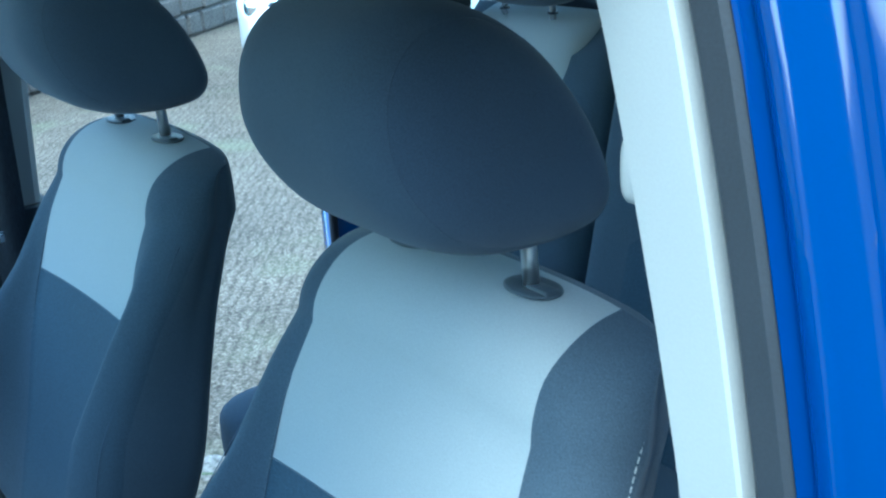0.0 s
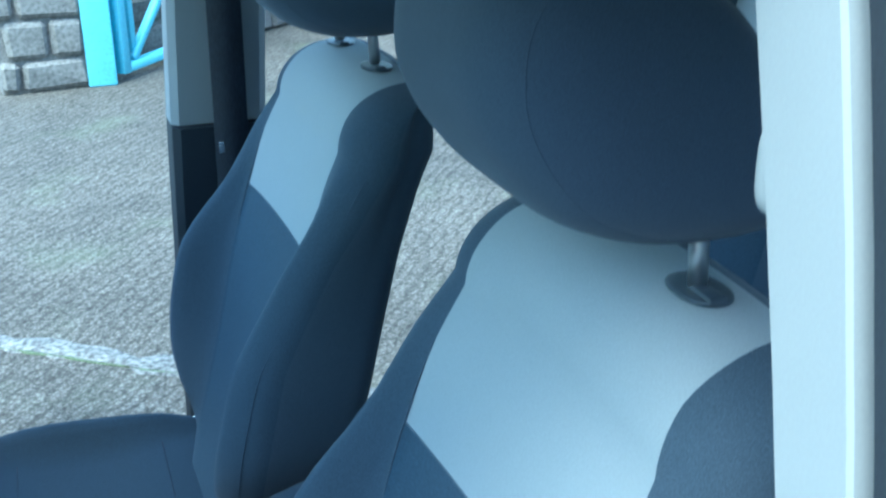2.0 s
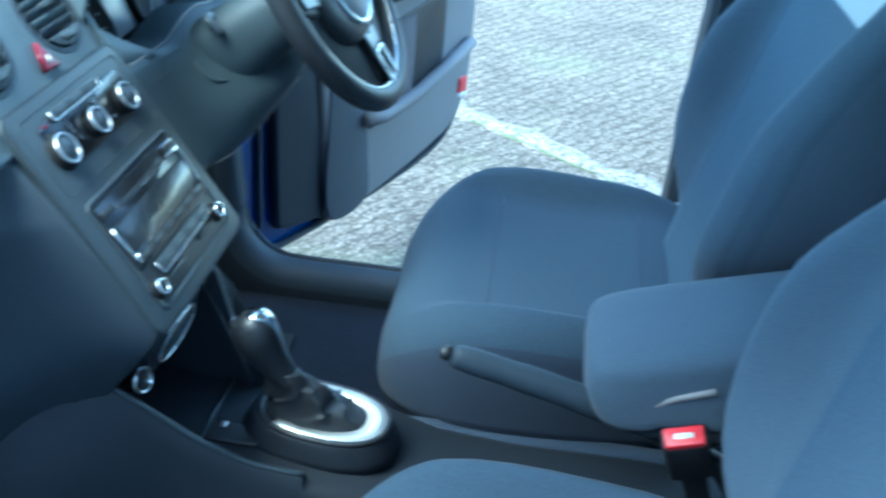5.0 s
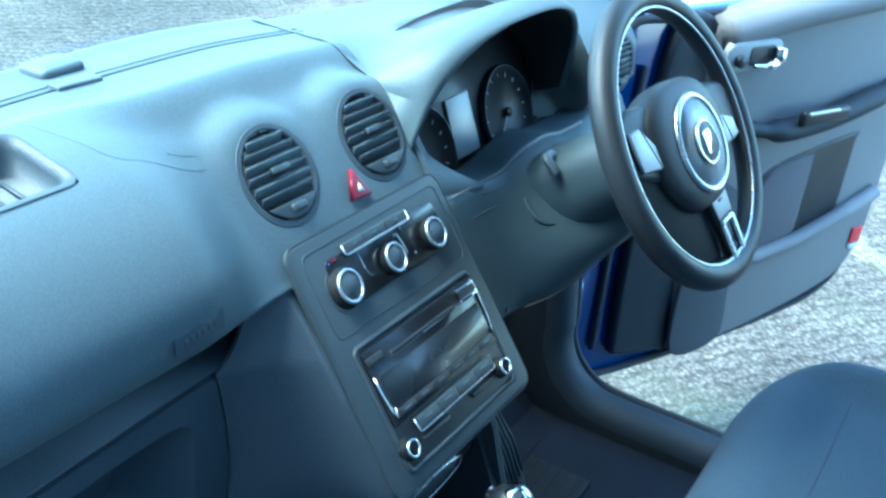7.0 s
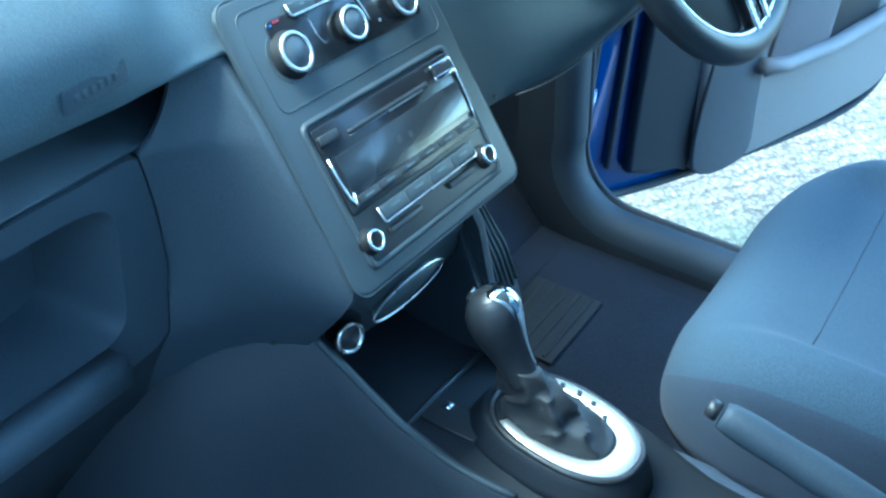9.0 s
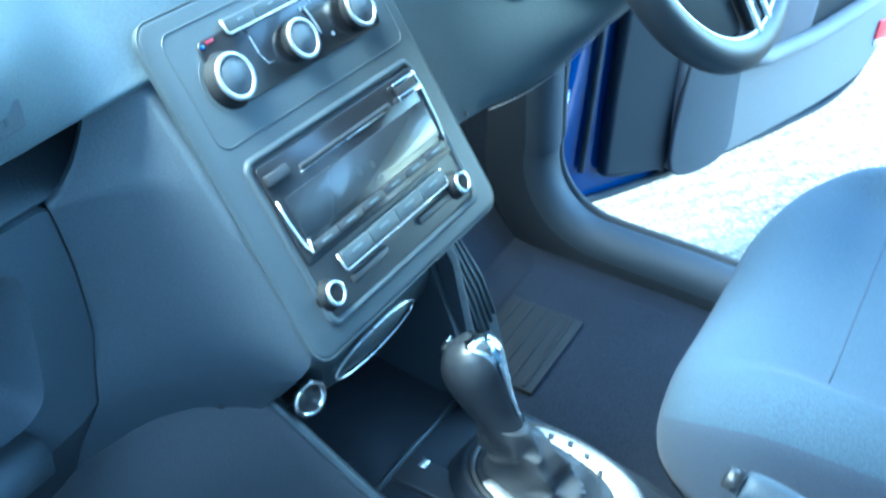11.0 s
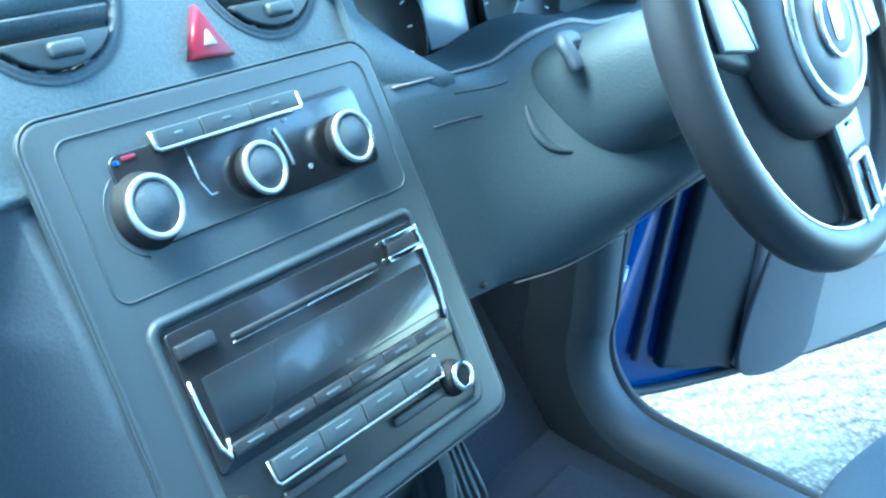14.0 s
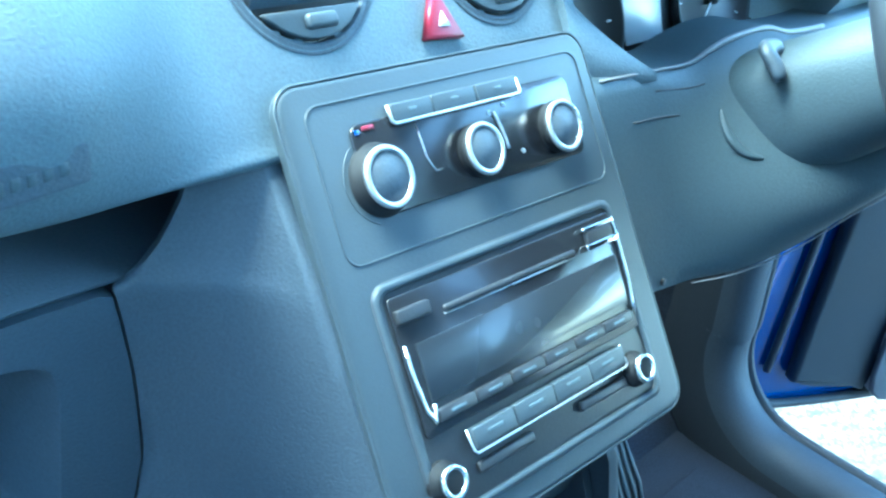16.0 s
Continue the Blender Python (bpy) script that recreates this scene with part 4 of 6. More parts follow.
flat_sharp(part("driver_end_pad", loft(rings), DASH, dash, "grey outer end of the dashboard"), 60)
rings = []
for t in np.linspace(0, 1, 13):
    x = 0.130 + 0.086 * t
    yu, zu = 1.030 - 0.072 * t ** 0.7, 1.035 - 0.093 * t ** 0.5
    yl, zl = 0.970 - 0.014 * t, 0.934 + 0.002 * t
    rings.append([(x, yl + (yu - yl) * q - 0.012 * math.sin(math.pi * q) * (1 - t), zl + (zu - zl) * q) for q in np.linspace(0, 1, 9)] + [(x, yu + 0.02, zu - 0.006), (x, 1.02, zl)])
flat_sharp(part("brow_foot", loft(rings), DASH, dash, "grey corner of the brow beside the instruments"), 60)
# cowl below the instruments: runs forward from the stack and sweeps up under the steering column
COWL_LOW = [(0.140, 0.903, 0.789), (0.201, 0.896, 0.788), (0.232, 0.888, 0.791), (0.273, 0.868, 0.798), (0.317, 0.846, 0.819), (0.359, 0.826, 0.850), (0.385, 0.817, 0.865), (0.412, 0.826, 0.858), (0.46, 0.85, 0.833), (0.52, 0.875, 0.805), (0.59, 0.895, 0.79), (0.655, 0.905, 0.788)]
COWL_TOP = [(0.148, 0.962, 0.945), (0.218, 0.962, 0.940), (0.27, 0.961, 0.938), (0.296, 0.960, 0.945), (0.328, 0.959, 0.951), (0.38, 0.958, 0.951), (0.43, 0.958, 0.940), (0.50, 0.958, 0.935), (0.58, 0.960, 0.935), (0.655, 0.962, 0.935)]


def along(table, x, k):
    return soft(x, [(p[0], p[k]) for p in table])


def cowl_row(x):
    """A section of the cowl from under its lower edge up to its upper rim, as (y, z)."""
    yl, zl, yt, zt = along(COWL_LOW, x, 1), along(COWL_LOW, x, 2), along(COWL_TOP, x, 1), along(COWL_TOP, x, 2)
    out = [(yl + 0.10, zl + 0.012), (yl + 0.012, zl), (yl + 0.004, zl + 0.0003), (yl, zl + 0.004)]
    chin = 0.070 * smoothstep(0.20, 0.36, x) * (1 - smoothstep(0.42, 0.56, x))
    for t in np.linspace(0.08, 1, 14):
        out.append((yl + (yt - yl) * t - chin * math.sin(math.pi * t) * (1 - 0.25 * t) - 0.006 * math.sin(math.pi * t), zl + 0.004 + (zt - zl - 0.004) * t ** 0.92))
    return out + [(yt + 0.006, zt + 0.001), (yt + 0.05, zt - 0.006)]


COWL_X = [float(x) for x in np.linspace(0.140, 0.655, 53)]
flat_sharp(part("column_cowl", loft([[(x, y, z) for y, z in cowl_row(x)] for x in COWL_X]), COWL, dash, "smooth grey cowl sweeping up under the steering column"), 60)
# highlight along the lower edge as a pale tube, widest at the tip
part("cowl_edge_glint", tube(curve(COWL_LOW[2:7], 5), [0.0006 + 0.0042 * smoothstep(0.6, 1.0, k / 20) for k in range(21)], 8), TRIM_GREY, dash, "pale strip for the highlight on the lower edge of the cowl")


def cowl_point(x, t, lift=0.0):
    row = cowl_row(x)
    i = int(t * (len(row) - 1))
    f = t * (len(row) - 1) - i
    a, b = row[i], row[min(i + 1, len(row) - 1)]
    return Vector((x, a[0] + (b[0] - a[0]) * f - lift, a[1] + (b[1] - a[1]) * f + lift * 0.6))


for x0, x1, t in ((0.215, 0.272, 0.831), (0.179, 0.233, 0.744)):
    part("panel_gap", tube([cowl_point(x, t, 0.0001) for x in np.linspace(x0, x1, 6)], 0.0006, 6), SPEAKER, dash)
part("screw", cyl(0.0030, 0.0016, Matrix.Translation(cowl_point(0.2008, 0.18)) @ pose(0, 0, 0, 80, 0, 0), 16), BLACK, dash)

# centre stack: cheeks that sweep back from the fascia to the glove panel, and the satin fascia
CHEEK_END = [(0.60, -0.21), (0.690, -0.200), (0.730, -0.197), (0.770, -0.192), (0.830, -0.200), (0.875, -0.210), (0.888, -0.214), (0.896, -0.200), (0.908, -0.188), (0.926, -0.177), (0.950, -0.170)]


def cheek_end(z):
    """Where the cheek meets the glove panel or the open slot."""
    return float(np.interp(z, [p[0] for p in CHEEK_END], [p[1] for p in CHEEK_END]))


def cheek_front(z):
    """How far forward the cheek stands at a height."""
    return 0.8785 + 0.74 * (z - 0.8235) if z > 0.772 else 0.8785 - 0.0381 + 0.9 * (0.772 - z) ** 1.15


cheek = []
for z in [0.955, 0.945, 0.93, 0.918, 0.908, 0.902, 0.896, 0.892, 0.888, 0.88, 0.865, 0.85, 0.83, 0.81, 0.79, 0.775, 0.765, 0.755, 0.745, 0.73, 0.715, 0.70, 0.685, 0.665, 0.64, 0.61, 0.57, 0.52, 0.46, 0.40]:
    ye = 0.992 + 0.40 * max(0.0, 0.70 - z)
    xs, ys, xe = -0.1365 + 0.035 * smoothstep(0.76, 0.64, z), cheek_front(z) + 0.006 - 0.009 * smoothstep(0.955, 0.885, z), cheek_end(z)
    row = []
    for t in np.linspace(0, 1, 14):
        a = t * math.pi / 2
        row.append((xs + (xe - xs) * (0.45 * t + 0.55 * (1 - math.cos(a))), ys + (ye - ys) * (0.45 * t + 0.55 * math.sin(a)), z))
    cheek.append([(0.0, max(1.09, ye + 0.098), z)] + [(xs + 0.01, ys, z)] + row + ([(xe + 0.002, 0.997, z), (-0.10, 1.0, z), (-0.10, 1.09, z)] if z > 0.887 else [(xe + 0.002, ye + 0.005, z), (xe + 0.004, ye + 0.013, z), (xe + 0.004, ye + 0.098, z)]))
flat_sharp(part("centre_cheek", loft(cheek), STACK, dash, "grained cheek of the centre stack"), 70)
cheek = []
for z in np.linspace(0.95, 0.70, 14):
    y = cheek_front(z) - 0.003
    d = 0.035 * smoothstep(0.805, 0.750, z)
    cheek.append([(0.10 - d, y, z), (0.134 - d, y, z), (0.139 - d, y + 0.004, z), (0.144 - d, y + 0.02, z), (0.148 - d, y + 0.10, z), (0.10 - d, y + 0.10, z)])
flat_sharp(part("stack_flank", loft(cheek), CONSOLE, dash, "satin flank of the centre stack beside the driver"), 60)
fo = [(x * (1.0 + 0.02 * (y < 0)), y) for x, y in rrect(-0.1335, -0.077, 0.1335, 0.1895, 0.016, 6)]
fascia = part("fascia", plate(fo, 0.007, face(0, 0, 0.0), 0.0035, 3), CONSOLE, dash, "satin grey centre fascia")
flat_sharp(fascia, 40)
part("fascia_edge", tube([FACE @ Vector((x, y, 0.0058)) for x, y in fo], 0.0009, 6, closed=True), CONSOLE, fascia)
ho = rrect(-0.1165, 0.0885, 0.1215, 0.1765, 0.010, 6)
part("panel_rim", tube([FACE @ Vector((x, y, 0.0070)) for x, y in ho], 0.0007, 6, closed=True), CONSOLE, fascia)


# round air vents
def air_vent(x, s, r=0.0465, n=0.010, name="air_vent", m=None):
    m = m or face(x, s, n)
    vent = part(name, turned([(r + 0.0070, -0.010), (r + 0.0070, -0.0012), (r + 0.0060, 0.0002), (r + 0.0045, -0.0010), (r + 0.0030, 0.0004), (r + 0.0010, 0.0004), (r - 0.0012, -0.003), (r - 0.002, -0.012)], m, 56, closed=True), STACK, dash, "round air vent bezel")
    part("vent_well", cyl(r - 0.002, 0.003, m @ pose(0, 0, -0.0055), 40), BLACK, vent, "dark vent well")
    for k in range(6):
        y = r * (0.76 - 0.235 * k)
        w = math.sqrt(max(r * r - y * y, 0)) - 0.0035
        # every other slat in lighter plastic, as if lit
        part("slat", rbox((2 * w, 0.0105, 0.0022), 0.0009, m @ pose(0, y, -0.0005, 38, 0, 0), 1), STACK if k % 2 else DASH, vent)
    part("vent_tab", rbox((0.026, 0.0075, 0.006), 0.0025, m @ pose(0, 0.005, 0.004)), CONSOLE, vent, "grey adjusting tab")
    seg = [(r * 0.97 * math.cos(a), r * 0.97 * math.sin(a)) for a in np.linspace(radians(218), radians(322), 14)]
    part("vent_foot", plate(seg, 0.004, m @ pose(0, 0, -0.001), 0.001), CONSOLE, vent, "grey lower plate of the vent")
    part("thumbwheel", rbox((0.022, 0.009, 0.006), 0.003, m @ pose(0.002, -r * 0.76, 0.004)), CONSOLE, vent, "ribbed silver thumbwheel")
    return vent


for vx, vs, vr in VENTS:
    air_vent(vx, vs, vr, 0.0038)
air_vent(0, 0, 0.036, m=Matrix.Translation((0.635, 0.964, 0.985)) @ pose(0, 0, 0, 82, 0, -6))

# hazard switch
tri = [(-0.0145, -0.012), (0.0185, -0.0145), (0.0035, 0.0185)]
hz = tagged(part("hazard_switch", plate(tri, 0.006, face(0.004, 0.213, 0.002), 0.002), RED_DARK), "dark red triangular hazard switch in the dashboard", "switch")
part("hazard_mark", plate([(-0.0045, -0.004), (0.0055, -0.0048), (0.0012, 0.0045)], 0.0004, face(0.0055, 0.211, 0.0082)), WHITE, hz, "small white triangle")

# heater controls
heater = thing("heater_panel", "gloss black heater panel with three ringed knobs", "heater control")
part("panel", plate(rrect(-0.090, 0.1095, 0.104, 0.1625, 0.007, 5), 0.0025, face(0, 0, 0.006), 0.001), GLOSS, heater)
for x, k in ((-0.0783, 0.96), (0.0018, 0.87), (0.0798, 0.93)):
    r = 0.0222 if x < -0.05 else 0.0188
    m = face(x, 0.1300, 0.006) @ Matrix.Diagonal((k, k, 1, 1))
    knob = part("knob", turned([(r, 0.0), (r, 0.002), (r - 0.002, 0.004), (0.0190, 0.0055), (0.0182, 0.0095), (0.0155, 0.0105), (0.0, 0.0102)], m, 48), KNOB, heater, "black rotary knob")
    part("knob_ring", turned([(0.0180, 0.0080), (0.0186, 0.0105), (0.0174, 0.0122), (0.0150, 0.0116), (0.0150, 0.0090)], m, 48, closed=True), SATIN, knob, "bright metal ring")
    part("knob_cap", turned([(0.0151, 0.0095), (0.0148, 0.0108), (0.0, 0.0114)], m, 40), STACK, knob, "grey knob face")
    part("scale_arc", tube([m @ Vector(((r + 0.0035) * math.cos(a), (r + 0.0035) * math.sin(a), 0.0008)) for a in np.linspace(radians(120 if x < -0.05 else 100), radians(250 if x < -0.05 else 200), 16)], 0.0006, 5), CONSOLE, knob)
part("red_mark", rbox((0.009, 0.0026, 0.0008), 0.0003, face(-0.077, 0.1590, 0.0088), 1), RED_DARK, heater, "red warm mark")
part("blue_mark", rbox((0.004, 0.003, 0.0008), 0.0003, face(-0.0858, 0.1575, 0.0088), 1), PAINT, heater, "blue cold mark")
for x, w in ((-0.0432, 0.0320), (-0.0076, 0.0375), (0.0316, 0.0385)):
    part("button", rbox((w, 0.0105, 0.006), 0.0012, face(x, 0.1632, 0.0095)), CONSOLE, heater, "grey push button")
    part("button_mark", rbox((0.006, 0.0018, 0.0004), 0.0001, face(x, 0.1636, 0.0126), 1), DASH, heater)
part("button_trim", tube([FACE @ Vector(p) for p in ((-0.0605, 0.1682, 0.0105), (-0.0605, 0.1590, 0.0115), (-0.0583, 0.1571, 0.012), (0.0502, 0.1571, 0.012), (0.0522, 0.1590, 0.0115), (0.0522, 0.1670, 0.0105))], 0.0011, 8), SATIN, heater, "silver trim line")
part("arc_trim", tube([FACE @ Vector((0.0255 + 0.0045 * math.sin(1.6 * t), 0.150 - 0.024 * t, 0.009)) for t in np.linspace(0, 1, 8)], 0.0011, 6), SATIN, heater)
part("scale_line", tube([FACE @ Vector(p) for p in ((-0.041, 0.155, 0.0088), (-0.040, 0.135, 0.0088), (-0.036, 0.126, 0.0088), (-0.030, 0.126, 0.0088))], 0.0006, 5), SATIN, heater)
for x, s in ((-0.0395, 0.158), (0.036, 0.153), (0.043, 0.122), (0.022, 0.150)):
    part("symbol", turned([(0.0016, 0.0), (0.0016, 0.0004), (0.0008, 0.0004), (0.0008, 0.0)], face(x, s, 0.0085), 12, closed=True), SATIN, heater)

# radio
radio = thing("car_radio", "double-height black car radio with a dark display", "radio")
RO = rrect(-0.109, -0.062, 0.113, 0.0755, 0.010, 5)
part("surround", ringplate(RO, rrect(-0.1035, -0.057, 0.1085, 0.0705, 0.007, 5), 0.0035, face(0, 0, 0.0055)), CONSOLE, radio, "satin surround")
part("surround_gap", tube([FACE @ Vector((x, y, 0.0072)) for x, y in RO], 0.0008, 5, closed=True), SEAM, radio)
part("front", plate(rrect(-0.1035, -0.057, 0.1085, 0.0705, 0.006, 5), 0.003, face(0, 0, 0.0045), 0.001), BLACK, radio, "black radio front")
part("gloss_panel", plate(rrect(-0.1005, -0.013, 0.1065, 0.067, 0.003, 4), 0.003, face(0, 0, 0.0065), 0.0008), GLOSS, radio, "gloss black panel")
part("slot", rbox((0.124, 0.0042, 0.004), 0.0018, face(0.0, 0.0505, 0.0093)), BLACK, radio, "disc slot")
part("slot_lip", rbox((0.124, 0.0012, 0.0012), 0.0005, face(0.0, 0.0475, 0.0098), 1), SATIN, radio)
part("display", plate(rrect(-0.090, 0.0055, 0.101, 0.0385, 0.001, 3), 0.001, face(0, 0, 0.0095), 0.0003), LCD, radio, "dark grey display glass")
for x, w in ((-0.086, 0.026), (0.089, 0.028)):
    part("button", rbox((w, 0.0085, 0.005), 0.0015, face(x, 0.0555, 0.0105)), BLACK, radio, "black button")
for y in (0.0615, 0.0495):
    part("button_trim", rbox((0.034, 0.0028 if y > 0.06 else 0.0042, 0.003), 0.001, face(0.0895, y, 0.0115)), CHROME, radio, "chrome trim")
part("chrome_trim", tube([FACE @ Vector(p) for p in ((0.1068, 0.063, 0.0105), (0.1078, 0.055, 0.0108), (0.1072, 0.02, 0.0105), (0.105, 0.006, 0.0105), (0.1035, -0.002, 0.0105))], 0.0015, 8), CHROME, radio, "chrome side trim")
part("chrome_trim", tube([FACE @ Vector(p) for p in ((-0.0985, 0.040, 0.0102), (-0.0982, 0.02, 0.0105), (-0.096, 0.002, 0.0105), (-0.092, -0.006, 0.0105), (-0.091, -0.002, 0.0105), (-0.0895, 0.004, 0.0105))], 0.0013, 8), CHROME, radio, "chrome side trim")
for k in range(6):
    part("button", rbox((0.0305, 0.0075, 0.004), 0.0012, face(-0.0735 + 0.0315 * k, -0.0035, 0.0098)), BLACK, radio)
    part("button_print", rbox((0.012, 0.0018, 0.0004), 0.0001, face(-0.0735 + 0.0315 * k, -0.0035, 0.0118), 1), DASH, radio)
for k in range(4):
    part("button", rbox((0.0365, 0.0125, 0.006), 0.0012, face(-0.0515 + 0.0375 * k, -0.0245, 0.0095)), CONSOLE, radio, "grey push button")
    part("button_print", rbox((0.013, 0.002, 0.0004), 0.0001, face(-0.0515 + 0.0375 * k, -0.0235, 0.0125), 1), DASH, radio)
part("button_trim", tube([FACE @ Vector(p) for p in ((-0.072, -0.018, 0.0095), (-0.072, -0.0305, 0.0115), (-0.070, -0.0325, 0.012), (0.078, -0.0325, 0.012), (0.080, -0.0305, 0.0115), (0.080, -0.018, 0.0095))], 0.0008, 8), SATIN, radio, "silver trim line")
for x in (-0.045, 0.052):
    part("button", rbox((0.050, 0.007, 0.004), 0.002, face(x, -0.0415, 0.0085)), BLACK, radio, "slim black button")
for x in (-0.0975, 0.0905):
    m = face(x, -0.0382, 0.007)
    knob = part("knob", turned([(0.0125, 0.0), (0.0118, 0.003), (0.0098, 0.004), (0.0095, 0.009), (0.008, 0.0105), (0.0, 0.010)], m, 36), KNOB, radio, "small rotary knob")
    part("knob_ring", turned([(0.0096, 0.0075), (0.0099, 0.0102), (0.0088, 0.0118), (0.0068, 0.0112), (0.0068, 0.0085)], m, 36, closed=True), CHROME, knob, "chrome ring")

# lower stack: finisher, oval ash tray flap, pocket and socket
rings = []
for w, y, z in ((0.118, 0.836, 0.768), (0.117, 0.845, 0.758), (0.116, 0.859, 0.746), (0.115, 0.866, 0.725), (0.112, 0.870, 0.690), (0.108, 0.874, 0.664), (0.106, 0.885, 0.650)):
    v = w - 0.046 * smoothstep(0.745, 0.680, z)
    rings.append([(-v, y + 0.08, z), (-v, y + 0.006, z), (-v + 0.012, y, z), (w - 0.012, y, z), (w, y + 0.006, z), (w, y + 0.08, z)])
flat_sharp(part("lower_finisher", loft(rings), CONSOLE, dash, "satin lower finisher"), 40)
OM = Matrix.Translation((-0.004, 0.8675, 0.684)) @ pose(0, 0, 0, 94, 3, 0)
part("oval_flap", tube([OM @ Vector((0.062 * math.cos(a), 0.016 * math.sin(a), 0.003)) for a in np.linspace(0, math.tau, 48, endpoint=False)], 0.0010, 8, closed=True), SATIN, dash, "silver oval outline of the tray flap")
part("flap", turned([(0.001, 0.005), (0.5, 0.004), (0.95, 0.001), (0.95, -0.004)], OM @ Matrix.Diagonal((0.062, 0.016, 1, 1)), 40), CONSOLE, dash, "curved tray flap")

# glove panel on the passenger side, with its open compartment, and the slot above it
part("shelf_slot", loft([[(x, y, z) for y, z in ((0.9965, 0.890), (0.9965, 0.8925), (1.080, 0.8925), (1.080, 1.01), (1.09, 1.01), (1.09, 0.884))] for x in (-0.715, -0.095)]), STACK, dash, "open slot under the pad")
GLOVE = Matrix(((1, 0, 0, 0), (0, 0, 1, 0.9925), (0, 1, 0, 0), (0, 0, 0, 1)))  # x across, y up, z forward into the dashboard
seam = [(cheek_end(z) - 0.0002, z) for z in np.linspace(0.700, 0.884, 12)]
edge = seam + [(-0.221, 0.8875)] + [(x, 0.8885) for x in np.linspace(-0.26, -0.70, 9)] + [(-0.715, 0.875)] + [(-0.715, z) for z in np.linspace(0.85, 0.72, 8)] + [(-0.71, 0.69)] + [(x, 0.69) for x in np.linspace(-0.66, -0.24, 9)] + [(-0.215, 0.692)]
hole = []
for x, z in edge:  # the compartment's rounded mouth, seen from the panel's middle
    a = math.atan2(z - 0.795, (x + 0.468) * 0.35)
    c, sn = math.cos(a), math.sin(a)
    hole.append((-0.468 + 0.222 * math.copysign(abs(c) ** 0.25, c), 0.795 + 0.0705 * math.copysign(abs(sn) ** 0.25, sn)))
rings = [[(x, z, 0.05) for x, z in edge], [(x, z, 0.003) for x, z in edge], [(x + 0.0015 * (x < -0.3) - 0.0015 * (x > -0.3), z, 0.0) for x, z in edge], [(x + 0.002 * (x > -0.468) - 0.002 * (x < -0.468), z, 0.0) for x, z in hole], [(x, z, 0.004) for x, z in hole], [(-0.468 + (x + 0.468) * 0.94, 0.795 + (z - 0.795) * 0.9, 0.09) for x, z in hole]]
bm = loft(rings, caps=(False, True))
bmesh.ops.transform(bm, matrix=GLOVE, verts=bm.verts)
flat_sharp(part("glove_panel", bm, STACK, dash, "grained lower panel with an open glove compartment"), 50)
part("glove_lip", loft([[(x, y, z + 0.02 * (-0.27 - x) * (x > -0.5)) for y, z in ((0.992, 0.729), (0.975, 0.728), (0.968, 0.720), (0.968, 0.700), (0.976, 0.692), (0.992, 0.690))] for x in np.linspace(-0.70, -0.268, 9)]), STACK, dash, "raised lip of the glove compartment")
# dark panel below, down to the footwell
part("lower_panel", loft([[(x, 1.12, 0.70), (x, 0.997, 0.692), (x, 1.03, 0.60), (x, 1.12, 0.45), (x, 1.2, 0.42)] for x in np.linspace(-0.715, -0.13, 8)]), DASH_DARK, dash, "dark lower panel")
def pad_front(x, z):
    """How far forward the pad's front stands."""
    pts = pad_section(x)[14:36]
    return float(np.interp(z, [p[1] for p in pts], [p[0] for p in pts]))


PLAQUE = Matrix.Translation((-0.286, pad_front(-0.286, 0.991) - 0.0002, 0.991)) @ pose(0, 0, 0, 84, 0, 0) @ pose(0, 0, 0, 0, 3, 2)
plaque = part("airbag_plaque", plate(rrect(-0.030, -0.0085, 0.030, 0.0085, 0.002, 3), 0.0010, PLAQUE, 0.0003), STACK, dash, "dark embossed plaque")
for k in range(6):
    part("plaque_mark", rbox((0.0045, 0.0055, 0.0006), 0.0001, PLAQUE @ pose(-0.018 + 0.0072 * k, 0, 0.0011), 1), COWL, plaque)
# top of the dashboard: screen vents, sensor and the lid's outline
for x0, x1 in ((-0.60, -0.207), (-0.155, 0.150)):
    pts = [(x, 1.187 - 0.10 * (x + 0.12) ** 2) for x in np.linspace(x0, x1, 24)]
    part("screen_vent", tube([(x, y, pad_z(x, y) - 0.0005) for x, y in pts], 0.0034, 6, flat=0.4), BLACK, dash, "long dark screen vent slot")
    part("vent_edge", tube([(x, y + 0.008, pad_z(x, y + 0.008) + 0.0002) for x, y in pts], 0.0011, 6), DASH, dash)
part("sensor_cover", loft([[(-0.170 + x * k, 1.229 + y * k, pad_z(-0.17, 1.229) + z) for x, y in rrect(-0.026, -0.018, 0.026, 0.018, 0.006, 4)] for k, z in ((1.0, -0.004), (1.0, 0.004), (0.95, 0.007), (0.8, 0.0085))]), DASH, dash, "raised sensor cover")
part("sensor_bridge", rbox((0.050, 0.018, 0.006), 0.002, pose(-0.181, 1.187, pad_z(-0.181, 1.187) + 0.001, 0, 2, -3)), DASH, dash)
for pts in (((-0.288, 1.129), (-0.276, 1.09), (-0.262, 1.056), (-0.230, 1.052), (-0.198, 1.051), (-0.15, 1.053), (-0.100, 1.057)), ((-0.192, 1.067), (-0.168, 1.065), (-0.144, 1.064))):
    part("lid_gap", tube([(x, y, pad_z(x, y) - 0.0002) for x, y, _ in [tuple(p) for p in curve([(a, b, 0) for a, b in pts], 4)]], 0.0006, 6), STACK, dash)

